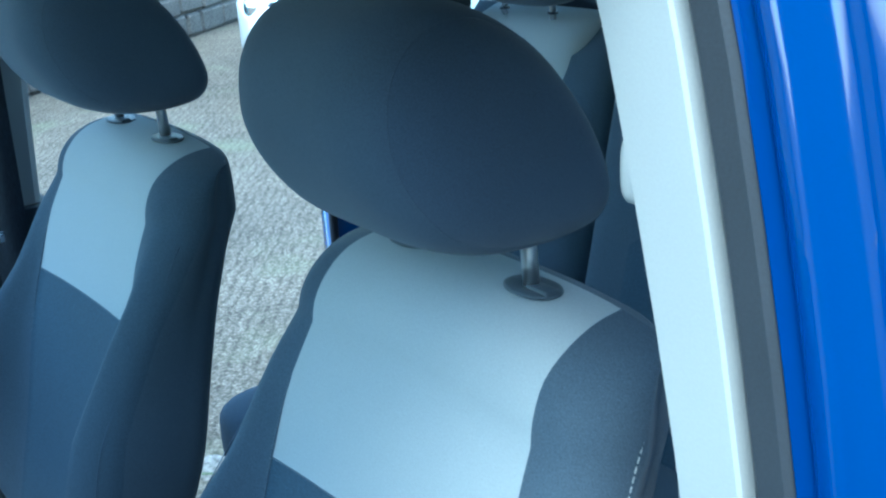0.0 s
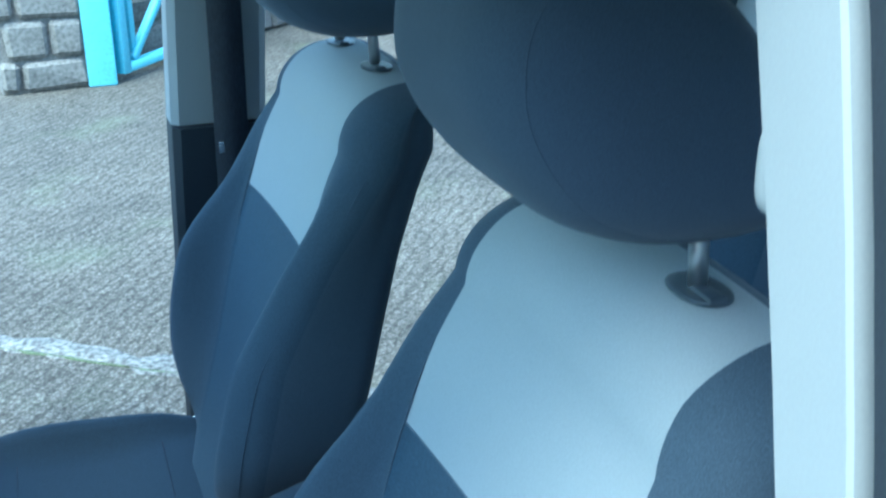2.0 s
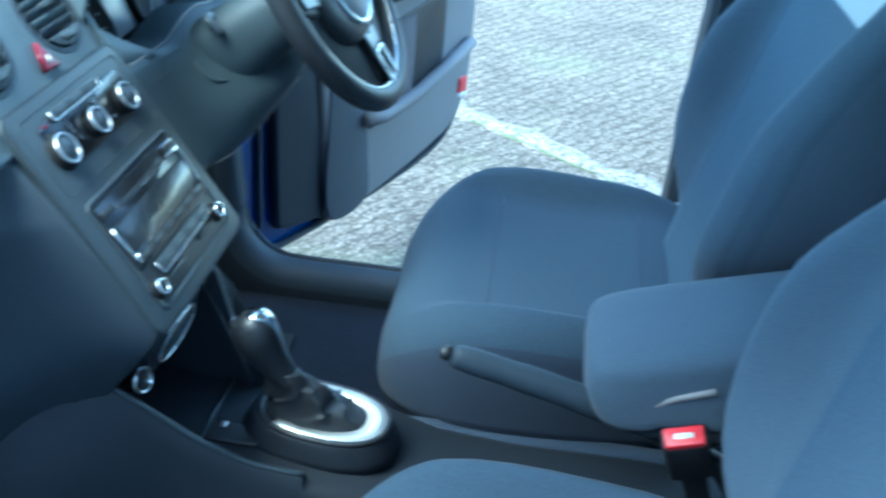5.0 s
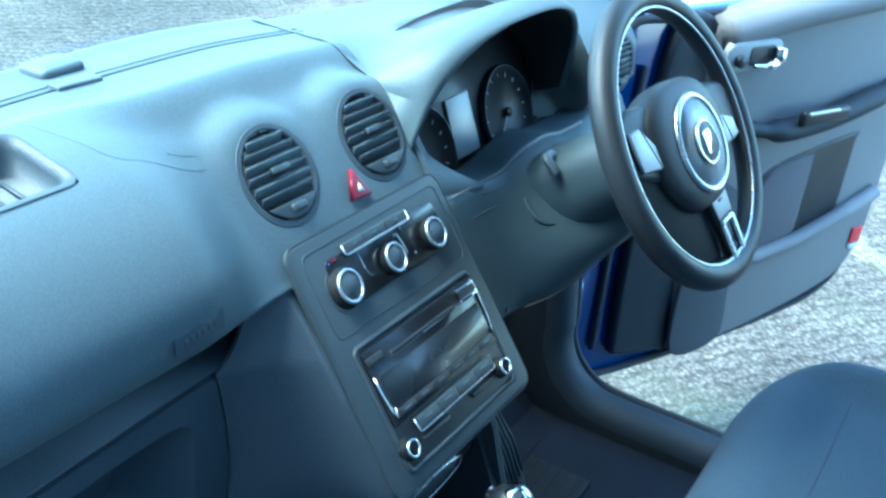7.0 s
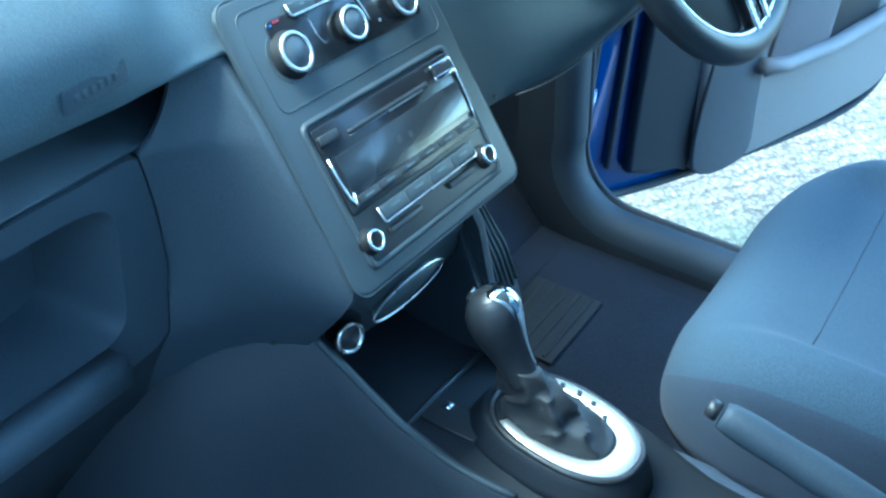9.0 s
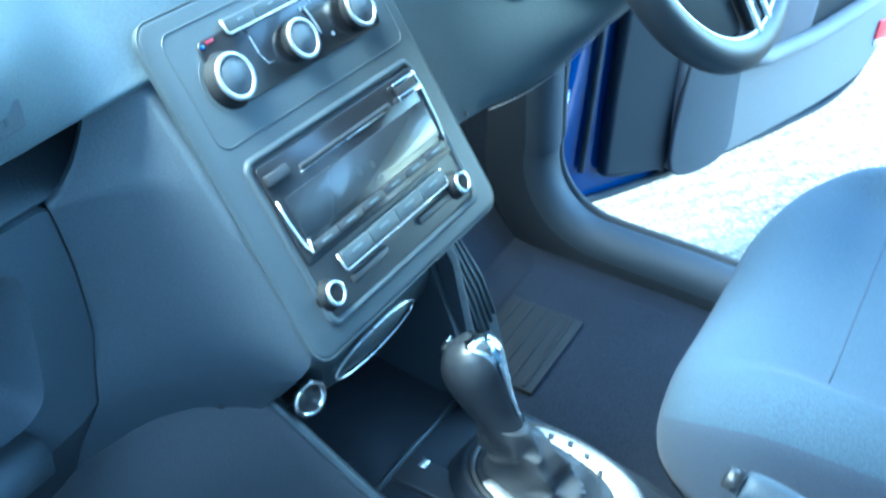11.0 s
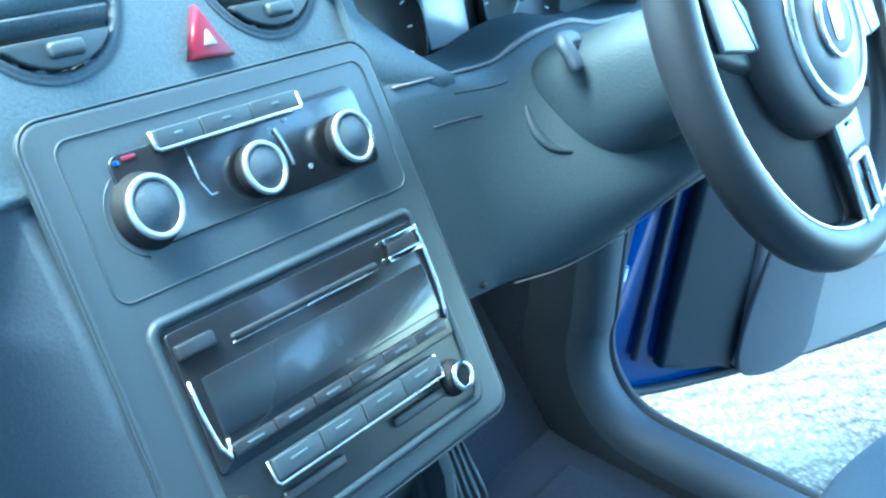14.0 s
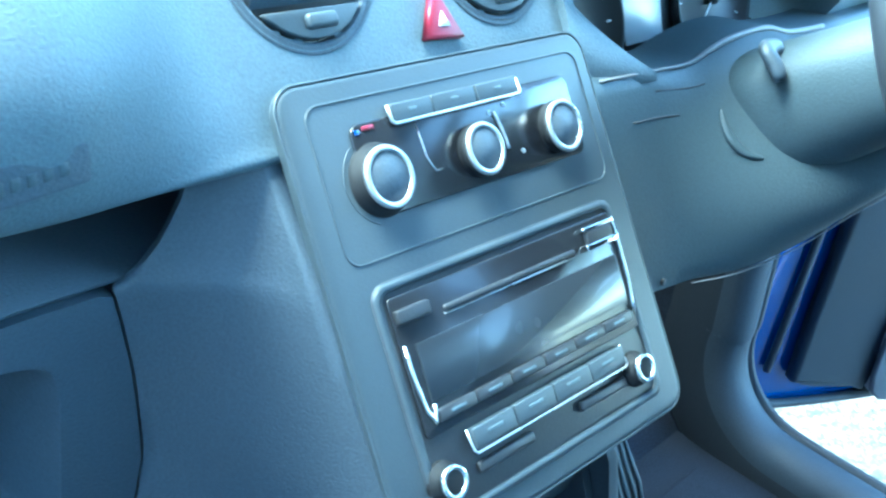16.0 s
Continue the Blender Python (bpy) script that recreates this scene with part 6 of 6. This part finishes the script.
# ---- driver door, wide open ----
DA = radians(62)
DM = Matrix(((math.sin(DA), -math.cos(DA), 0, 0.84), (-math.cos(DA), -math.sin(DA), 0, 1.06), (0, 0, 1, 0), (0, 0, 0, 1)))  # x along the door, y to its inner face, z up
door = thing("driver_door", "open blue car door with grey inner trim", "car door")


def door_slab(outline, y0, y1, bevel=0.006, seg=2):
    """A slab with an outline along the door (d, z) between two depths."""
    m = DM @ Matrix(((1, 0, 0, 0), (0, 0, 1, y0), (0, 1, 0, 0), (0, 0, 0, 1)))
    bm = plate(outline, y1 - y0, None, bevel, seg)
    bmesh.ops.transform(bm, matrix=m, verts=bm.verts)
    bmesh.ops.recalc_face_normals(bm, faces=bm.faces)
    return bm


outer = smooth_outline([(0.02, 0.36), (0.04, 0.27), (0.12, 0.245), (0.35, 0.25), (0.62, 0.275), (0.75, 0.31), (0.81, 0.38), (0.832, 0.50), (0.835, 0.75), (0.832, 0.98), (0.80, 1.0), (0.5, 0.995), (0.15, 0.985), (0.03, 0.97), (0.02, 0.8), (0.015, 0.55)])
part("door_skin", door_slab(outer, -0.115, -0.005, 0.012), PAINT, door, "blue painted door shell")
part("door_seal", tube([DM @ Vector((0.42 + (x - 0.42) * 0.985, 0.0, 0.62 + (z - 0.62) * 0.985)) for x, z in outer], 0.008, 8, closed=True), RUBBER, door, "black rubber seal")
card = smooth_outline([(0.27, 0.32), (0.29, 0.27), (0.36, 0.272), (0.50, 0.295), (0.64, 0.325), (0.745, 0.365), (0.79, 0.43), (0.806, 0.52), (0.806, 0.75), (0.80, 0.99), (0.60, 1.03), (0.40, 1.01), (0.24, 0.985), (0.215, 0.90), (0.23, 0.70), (0.255, 0.45)])
inner = part("door_card", door_slab(card, 0.0, 0.035, 0.014, 3), TRIM_GREY, door, "grey plastic inner trim")
flat_sharp(inner, 50)
part("card_front", door_slab(smooth_outline([(0.125, 0.34), (0.14, 0.30), (0.24, 0.285), (0.275, 0.30), (0.265, 0.55), (0.24, 0.80), (0.225, 0.97), (0.13, 0.95), (0.118, 0.6)]), 0.0, 0.022, 0.008), DASH_DARK, door, "dark front part of the inner trim")
part("door_bead", tube([DM @ Vector((0.085, 0.004, z)) for z in (0.32, 0.5, 0.7, 0.9)], 0.006, 8), RUBBER, door)
# upper rail, cloth panel, pocket and pull
part("top_rail", tube([DM @ Vector(p) for p in curve([(0.225, 0.03, 0.955), (0.40, 0.036, 0.985), (0.60, 0.036, 1.005), (0.80, 0.034, 1.02)], 6)], 0.034, 14), TRIM_GREY, door, "grey upper rail")
part("cloth_panel", door_slab(smooth_outline([(0.27, 0.285), (0.40, 0.285), (0.40, 0.40), (0.385, 0.52), (0.37, 0.62), (0.28, 0.66), (0.262, 0.5)]), 0.03, 0.039, 0.004), SPEAKER, door, "grey speaker panel")
part("arm_rest", tube([DM @ Vector(p) for p in curve([(0.27, 0.045, 0.785), (0.40, 0.055, 0.760), (0.52, 0.060, 0.770), (0.66, 0.058, 0.800), (0.79, 0.045, 0.825)], 6)], [0.018] * 6 + [0.028] * 13 + [0.024] * 6, 14, flat=0.8), DASH_DARK, door, "dark door armrest")
part("pull_cup", rbox((0.13, 0.018, 0.03), 0.008, DM @ pose(0.49, 0.083, 0.791)), BLACK, door, "black pull handle recess")
part("pull_lip", rbox((0.085, 0.005, 0.006), 0.002, DM @ pose(0.475, 0.094, 0.804)), SATIN, door)
part("pocket", door_slab(smooth_outline([(0.40, 0.47), (0.43, 0.455), (0.60, 0.485), (0.665, 0.52), (0.672, 0.69), (0.66, 0.715), (0.44, 0.67), (0.41, 0.6)]), 0.030, 0.0375, 0.003), BLACK, door, "dark open door pocket")
part("pocket_panel", door_slab(smooth_outline([(0.40, 0.475), (0.43, 0.46), (0.52, 0.475), (0.545, 0.49), (0.55, 0.66), (0.535, 0.685), (0.44, 0.665), (0.41, 0.6)]), 0.036, 0.042, 0.003), DOOR_CLOTH, door, "grey cloth panel")
part("pocket_rim", tube([DM @ Vector((x, 0.047, z)) for x, z in ((0.375, 0.486), (0.44, 0.478), (0.56, 0.496), (0.66, 0.526), (0.775, 0.57))], 0.016, 10), TRIM_GREY, door, "grey pocket rim")
hb = part("handle_bezel", door_slab(rrect(0.214, 0.893, 0.350, 0.948, 0.020, 5), 0.052, 0.066, 0.004), TRIM_LIGHT, door, "grey handle bezel")
part("handle_recess", door_slab(rrect(0.268, 0.904, 0.328, 0.938, 0.006, 4), 0.065, 0.068, 0.001), BLACK, hb)
part("handle", tube([DM @ Vector(p) for p in curve([(0.276, 0.073, 0.905), (0.301, 0.080, 0.905), (0.326, 0.079, 0.911), (0.334, 0.074, 0.934)], 5)], [0.005] * 6 + [0.008] * 5 + [0.012] * 5, 12), CHROME, hb, "bright chrome door handle")
part("lock_knob", cyl(0.011, 0.012, DM @ pose(0.242, 0.064, 0.916, -90, 0, 0), 20), BLACK, hb)
part("reflector", door_slab(rrect(0.752, 0.440, 0.786, 0.480, 0.006, 4), 0.034, 0.039, 0.002), RED, door, "red door reflector")
part("reflector_foot", door_slab(rrect(0.754, 0.429, 0.784, 0.441, 0.003, 3), 0.034, 0.0385, 0.001), WHITE, door)
part("window_frame", tube([DM @ Vector(p) for p in curve([(0.04, -0.03, 0.97), (0.12, -0.05, 1.10), (0.30, -0.09, 1.38), (0.44, -0.11, 1.55), (0.60, -0.12, 1.615), (0.78, -0.12, 1.62), (0.825, -0.10, 1.45), (0.83, -0.04, 0.99)], 6)], 0.022, 10), PAINT, door, "blue painted window frame")
part("frame_seal", tube([DM @ Vector(p) for p in curve([(0.06, -0.015, 0.985), (0.14, -0.035, 1.10), (0.32, -0.072, 1.37), (0.45, -0.092, 1.53), (0.60, -0.10, 1.595), (0.77, -0.10, 1.60), (0.805, -0.08, 1.45), (0.81, -0.02, 1.0)], 6)], 0.012, 8), RUBBER, door, "black frame seal")
wg = part("window", loft([[DM @ Vector(p) for p in row] for row in ([(0.12, -0.04, 1.0), (0.81, -0.035, 1.0)], [(0.20, -0.065, 1.2), (0.815, -0.07, 1.25)], [(0.44, -0.10, 1.53), (0.80, -0.11, 1.60)])], closed=False), GLASS, door, "clear side window")
wg.visible_shadow = False
# mirror on the outside
part("mirror", egg(0.09, 0.05, 0.075, 0.55, 0.6, 32, 18), PAINT, door, "blue door mirror").matrix_basis = DM @ pose(0.16, -0.16, 1.06)
# hinges and check strap between door and pillar
for z in (0.46, 0.84):
    hg = thing("door_hinge", "blue painted steel door hinge", "hinge", "door hinges", at=(0.825, 1.055, z))
    part("leaf", rbox((0.07, 0.035, 0.05), 0.006, pose(0, 0.01, 0)), PAINT, hg)
    part("pin", cyl(0.012, 0.075, pose(0.018, -0.012, -0.0375), 16), PAINT, hg)
tagged(part("check_strap", rbox((0.10, 0.012, 0.03), 0.004, pose(0.83, 1.03, 0.66, 0, 0, -28)), BLACK), "black steel door check strap by the hinges", "check strap")

# ---- belts on the centre pillars ----
for side in (1, -1):
    who = "driver" if side > 0 else "passenger"
    belt = thing("seat_belt", f"dark seat belt hanging on the {who} pillar", "seat belt", "seat belts")
    st = centre_pillar(side)

    def px(z):
        return float(np.interp(z, [s[0] for s in st], [s[1] for s in st]))

    dy = 0.0 if side > 0 else -0.06
    zt = 1.338 if side > 0 else 1.44
    if side > 0:
        hood_line = [(0.043 * math.copysign(abs(math.cos(q)) ** 0.8, math.cos(q)), 0.046 * math.sin(q) ** 0.9) for q in np.linspace(0, math.pi, 19)]
        gm = Matrix.Translation((0.720, 0.125, 1.338)) @ Matrix(((0, 0, -1, 0), (1, 0, 0, 0), (0, 1, 0, 0), (0, 0, 0, 1))) @ pose(0, 0, 0, 0, 0, 6)
        guide = part("belt_guide", plate(hood_line, 0.020, gm, 0.005, 3), TRIM_LIGHT, belt, "pale half-round belt guide")
        part("guide_slot", rbox((0.066, 0.012, 0.010), 0.004, gm @ pose(0.002, -0.006, 0.012)), BLACK, guide, "dark slot under the hood")
        part("guide_lip", tube([gm @ Vector(p) for p in ((0.045, 0.010, 0.010), (0.047, -0.004, 0.010), (0.043, -0.018, 0.009), (0.034, -0.024, 0.006))], [0.005, 0.006, 0.0055, 0.004], 10), TRIM_LIGHT, guide, "pale rounded lip")
    else:
        guide = part("belt_guide", egg(0.007, 0.008, 0.018, 0.6, 0.7, 28, 14), TRIM_LIGHT, belt, "pale belt guide")
        guide.location = (-px(zt) + 0.004, 0.150, zt)
    zs = np.linspace(zt - 0.012, 0.60, 12)
    rings = []
    for z in zs:
        x = px(z) - (0.045 if side > 0 else 0.055) - 0.012 * math.sin((zt - z) / (zt - 0.6) * math.pi)
        y = 0.122 + dy + 0.01 * (zt - z)
        rings.append([(side * x, y - 0.027, z), (side * (x + 0.003), y - 0.027, z), (side * (x + 0.003), y + 0.027, z), (side * x, y + 0.027, z)])
    part("webbing", loft(rings), BELT, belt, "dark woven webbing")
    part("belt_stop", rbox((0.004, 0.008, 0.018), 0.0015, pose(side * (px(1.06) - 0.075), 0.145 + dy, 1.06)), SATIN, belt, "small pale belt stop")
    part("lower_strap", tube([(side * 0.62, 0.19, 0.649), (side * 0.622, 0.245, 0.619), (side * 0.625, 0.26, 0.60)], 0.007, 8, flat=0.4), SATIN, belt, "pale lower belt anchor")

# ---- sliding side door, slid back on the driver side; rear body ----
slide = thing("sliding_door", "blue sliding side door slid open", "car door")
part("door_panel", loft([[(0.875, y, z) for z in (0.36, 0.6, 1.0)] + [(0.93 - 0.01 * (y > -0.57), y, z) for z in (1.0, 0.7, 0.36)] for y in (-0.555, -0.60, -1.2, -1.46)]), PAINT, slide, "blue lower door panel")
part("front_frame", loft([[(x - 0.12 * max(0, z - 1.0) , y, z) for x, y in ((0.875, -0.555), (0.93, -0.56), (0.93, -0.64), (0.875, -0.64))] for z in (1.0, 1.3, 1.62)]), PAINT, slide, "blue window frame post")
part("rear_frame", loft([[(x - 0.12 * max(0, z - 1.0), y, z) for x, y in ((0.875, -1.38), (0.93, -1.38), (0.93, -1.46), (0.875, -1.46))] for z in (1.0, 1.3, 1.62)]), PAINT, slide, "blue window frame post")
part("top_frame", rbox((0.06, 0.9, 0.05), 0.01, pose(0.83, -1.0, 1.61)), PAINT, slide)
part("door_edge_seal", tube([(0.872, -0.556, z) for z in (0.37, 0.7, 1.0)] + [(0.872 - 0.12 * (z - 1.0), -0.556, z) for z in (1.3, 1.6)], 0.009, 8), RUBBER, slide)
sg = part("window", loft([[(0.90, y, 1.0), (0.83, y, 1.6)] for y in (-0.62, -1.40)], closed=False), GLASS, slide, "tinted side window")
sg.visible_shadow = False
# rear right body side: pillar and quarter trim
shell("rear_pillar_trim", loft([[(0.70 - 0.08 * max(0, z - 1.0) * 2, y, z) for y in (-0.70, -0.78)] + [(0.80 - 0.08 * max(0, z - 1.0) * 2, y, z) for y in (-0.80, -0.68)] for z in (0.36, 1.0, 1.35, 1.68)]), DASH_DARK, "dark rear pillar trim", "trim")
shell("rear_pillar_edge", loft([[(0.705 - 0.16 * max(0, z - 1.0), y, z) for y in (-0.665, -0.695)] + [(0.80 - 0.16 * max(0, z - 1.0), y, z) for y in (-0.697, -0.66)] for z in (1.05, 1.35, 1.68)]), TRIM_GREY, "grey rear pillar edge trim", "trim")
shell("quarter_panel", rbox((0.10, 1.05, 0.62), 0.03, pose(0.80, -1.32, 0.68)), PAINT, "blue painted rear quarter panel", "car body")
shell("quarter_trim", rbox((0.03, 1.05, 0.62), 0.01, pose(0.725, -1.30, 0.69)), DASH_DARK, "dark rear side trim", "trim")
# left side behind the passenger: closed sliding door with its trim and window
shell("side_trim", loft([[(-0.735, y, z) for z in (0.36, 0.9, 1.02)] + [(-0.80, y, z) for z in (1.02, 0.9, 0.36)] for y in (0.02, -0.7, -1.85)]), DASH_DARK, "dark trim of the closed side door", "trim")
shell("side_trim_upper", loft([[(-0.725 + 0.25 * (z - 1.02), y, z) for z in (1.02, 1.16)] + [(-0.80 + 0.25 * (z - 1.02), y, z) for z in (1.16, 1.02)] for y in (-0.45, -0.62)]), TRIM_LIGHT, "pale side trim", "trim")
shell("side_pillar", loft([[(-0.66, y, z) for y in (-0.70, -0.86)] + [(-0.82, y, z) for y in (-0.86, -0.70)] for z in (1.02, 1.35, 1.70)]), TRIM_LIGHT, "pale pillar trim behind the side door", "trim")
shell("side_skin", rbox((0.05, 1.9, 0.70), 0.02, pose(-0.845, -0.93, 0.68)), PAINT, "blue painted closed side door", "car body")
for y0, y1 in ((-0.08, -0.70), (-0.86, -1.8)):
    g = shell("side_window", loft([[(-0.81, y, 1.02), (-0.72, y, 1.66)] for y in (y0, y1)], closed=False), GLASS, "clear side window", "window")
    g.visible_shadow = False
shell("tail_wall", rbox((1.5, 0.06, 0.72), 0.02, pose(0, -1.88, 0.66)), DASH_DARK, "dark tailgate trim", "trim")
g = shell("tail_window", loft([[(-0.62, -1.88, 1.03), (-0.58, -1.80, 1.66)], [(0.62, -1.88, 1.03), (0.58, -1.80, 1.66)]], closed=False), GLASS, "clear tailgate window", "window")
g.visible_shadow = False


# ---- rear seats ----
def rear_seat(x, hw, with_gap):
    seat = thing("rear_seat", "grey cloth rear seat with a pale panel", "car seat", "rear seats", at=(x, 0, 0))

    def back(x0, x1, depth, z0, z1, e=0.5):
        rings = []
        for t in np.linspace(0, 1, 13):
            z = z0 + (z1 - z0) * t
            yb = -0.62 - (z - 0.62) * 0.24
            k = (1 - max(0, (t - 0.86) / 0.14) ** 2) ** 0.5 if t < 1 else 0.05
            cx, w = (x0 + x1) / 2, (x1 - x0) / 2 * (0.94 + 0.06 * k)
            ring = []
            for a in np.linspace(0, math.tau, 28, endpoint=False):
                c, s = math.cos(a), math.sin(a)
                ring.append((cx + w * math.copysign(abs(c) ** 0.3, c), yb - 0.06 + depth * k * math.copysign(abs(s) ** 0.55, s), z))
            rings.append(ring)
        return loft(rings)

    bk = part("backrest", back(-hw, hw, 0.075, 0.55, 1.315), FABRIC, seat, "slate grey cloth backrest")
    part("centre_panel", back(-hw * 0.70, hw * 0.70, 0.0795, 1.055, 1.318), FABRIC_LIGHT, bk, "pale grey cloth panel")
    part("lower_panel", back(-hw * 0.70, hw * 0.70, 0.078, 0.58, 1.053), FABRIC_MID, bk)
    for s in (-1, 1):
        post = part("headrest_post", cyl(0.006, 0.07, pose(s * 0.068, -0.79, 1.305), 14), STEEL, seat, "bright steel post")
        part("post_collar", cyl(0.010, 0.004, pose(s * 0.068, -0.79, 1.315), 18), COLLAR, post)
    part("headrest", egg(0.135, 0.05, 0.075, 0.6, 0.6, 32, 18), FABRIC_SIDE, seat, "dark cloth headrest").location = (0, -0.79, 1.402)
    cu = part("cushion", egg(hw, 0.25, 0.075, 0.4, 0.35, 40, 18), FABRIC, seat, "slate grey cloth cushion")
    cu.location = (0, -0.40, 0.595)
    part("base", rbox((hw * 1.8, 0.42, 0.24), 0.02, pose(0, -0.40, 0.43)), DASH_DARK, seat)
    return seat


rear_seat(0.49, 0.232, 1)
rear_seat(0.003, 0.25, 1)
rear_seat(-0.48, 0.228, 1)
# folded rear tray tables and dark catches beside the rear seat
catch = thing("seat_catch", "black plastic seat catch beside the rear seat", "catch")
for k in range(3):
    part("grip", rbox((0.018, 0.03, 0.16), 0.007, pose(0.285 - 0.035 * k, -0.52, 0.74, 12, 0, 0)), BLACK, catch)
part("foot", rbox((0.12, 0.05, 0.03), 0.01, pose(0.25, -0.50, 0.66)), BLACK, catch)

# ---- beyond the car: gate, walls, vehicles ----
gate = thing("metal_gate", "cyan painted steel gate standing open", "gate")
part("post", rbox((0.17, 0.17, 2.3), 0.01, pose(5.98, 0.06, 1.15)), CYAN, gate, "cyan square gate post")
GA = math.atan2(-0.62, 0.75)
GMAT = Matrix.Translation((6.0, -0.075, 0)) @ Matrix.Rotation(GA, 4, "Z")


def bar(a, b, w=0.055):
    a, b = Vector(a), Vector(b)
    m = (b - a).to_track_quat("Z", "Y").to_matrix().to_4x4()
    return rbox((w, w, (b - a).length), 0.004, GMAT @ Matrix.Translation((a + b) / 2) @ m, 1)


part("hinge_stile", bar((0, 0, 0.05), (0, 0, 1.9), 0.07), CYAN, gate)
part("inner_stile", bar((0.13, 0.02, 0.12), (0.13, 0.02, 1.9), 0.05), CYAN, gate)
part("bottom_rail", bar((0, 0, 0.08), (3.2, 0, 0.12), 0.06), CYAN, gate)
part("middle_rail", bar((0, 0, 0.98), (3.2, 0, 1.0), 0.06), CYAN, gate)
part("top_rail", bar((0, 0, 1.86), (3.2, 0, 1.88), 0.06), CYAN, gate)
part("end_stile", bar((3.2, 0, 0.1), (3.2, 0, 1.9), 0.06), CYAN, gate)
part("brace", bar((0.10, 0, 0.12), (1.0, 0, 0.96), 0.05), CYAN, gate)
part("brace", bar((0.10, 0, 1.0), (1.0, 0, 0.55), 0.05), CYAN, gate)
part("brace", bar((1.0, 0, 0.96), (1.9, 0, 0.12), 0.05), CYAN, gate)
part("latch_plate", rbox((0.03, 0.25, 0.30), 0.006, GMAT @ pose(0.62, 0.0, 0.80)), CYAN, gate)
for z in (0.10, 1.0):
    part("hinge", cyl(0.03, 0.09, pose(6.03, -0.04, z - 0.04), 16), STEEL, gate, "rusty steel hinge")
stone_wall("wall_near", (6.12, 0.17), (6.05, 0.66), 0.66, 0.36, STONE_PALE, "low rough stone wall end beside the gate")
stone_wall("wall_far", (6.55, -0.05), (13.5, -8.4), 1.05, 0.3, STONE, "dark rough stone wall along the yard")
stone_wall("wall_street", (9.0, 4.5), (9.6, 0.35), 0.45, 0.3, STONE, "low stone wall across the street")
box = thing("meter_box", "small pale metal box on the stone wall", "box")
part("case", rbox((0.10, 0.14, 0.20), 0.01, pose(8.38, -2.62, 0.52, 0, 0, -50)), TRIM_LIGHT, box)
part("door", rbox((0.012, 0.11, 0.15), 0.004, pose(8.335, -2.655, 0.53, 0, 0, -50)), TRIM_GREY, box)


def parked_car(name, m, paint, label):
    car = thing(name, label, "car", "parked cars")
    car.matrix_basis = m
    rings = []
    for x, zl, zh, hw in ((-2.05, 0.40, 0.72, 0.70), (-1.98, 0.28, 0.86, 0.80), (-1.3, 0.24, 0.96, 0.85), (0.0, 0.22, 0.96, 0.87), (1.2, 0.24, 0.94, 0.86), (1.95, 0.30, 0.86, 0.80), (2.05, 0.42, 0.70, 0.70)):
        rings.append([(x, -hw, zl + 0.08), (x, -hw * 0.96, zl), (x, hw * 0.96, zl), (x, hw, zl + 0.08), (x, hw, zh - 0.1), (x, hw * 0.9, zh), (x, -hw * 0.9, zh), (x, -hw, zh - 0.1)])
    part("body", loft(rings), paint, car)
    rings = []
    for x, z, hw in ((-1.85, 0.93, 0.74), (-1.45, 1.38, 0.62), (-0.2, 1.46, 0.62), (0.35, 1.40, 0.62), (1.05, 0.93, 0.74)):
        rings.append([(x, -hw, z), (x, hw, z), (x, hw + 0.06, 0.90), (x, -hw - 0.06, 0.90)])
    part("cabin", loft(rings), GLOSS, car, "dark glazed cabin")
    part("roof", rbox((1.5, 1.18, 0.05), 0.02, pose(-0.55, 0, 1.44)), paint, car)
    for s in (-1, 1):
        part("tail_light", rbox((0.05, 0.18, 0.22), 0.015, pose(-2.0, s * 0.66, 0.74)), RED, car, "red tail light")
        part("headlight", egg(0.10, 0.16, 0.10, 0.6, 0.6, 24, 14), CHROME, car, "clear headlight").location = (1.93, s * 0.60, 0.72)
        for x in (-1.25, 1.25):
            wh = part("wheel", turned([(0.0, -0.1), (0.30, -0.1), (0.315, -0.07), (0.315, 0.07), (0.30, 0.1), (0.20, 0.09), (0.0, 0.07)], pose(x, s * 0.76, 0.315, 90, 0, 0), 28), RUBBER, car, "black tyre")
            part("rim", cyl(0.19, 0.012, pose(x, s * 0.855, 0.315, 90 if s < 0 else -90, 0, 0), 24), SATIN, wh)
    return car


parked_car("parked_car", pose(10.6, 1.2, 0, 0, 0, 35), GREY_PAINT, "dark parked car beyond the stone wall")
parked_car("parked_car", pose(6.80, -4.47, 0, 0, 0, 144), SILVER_PAINT, "silver car parked in the yard")

# unseen wall, added to keep sky light off the passenger side
SHADE_GREY = material("shade_wall_grey", (0.20, 0.195, 0.185), 0.9, vary=0.2, scale=1.5, grain=0.15, grain_scale=60, bump=0.6)
tagged(part("shade_wall", rbox((0.3, 14.0, 2.9), 0.02, pose(-3.05, -2.6, 1.44)), SHADE_GREY), "unseen grey wall added to shade the passenger side", "wall", kind="structure")
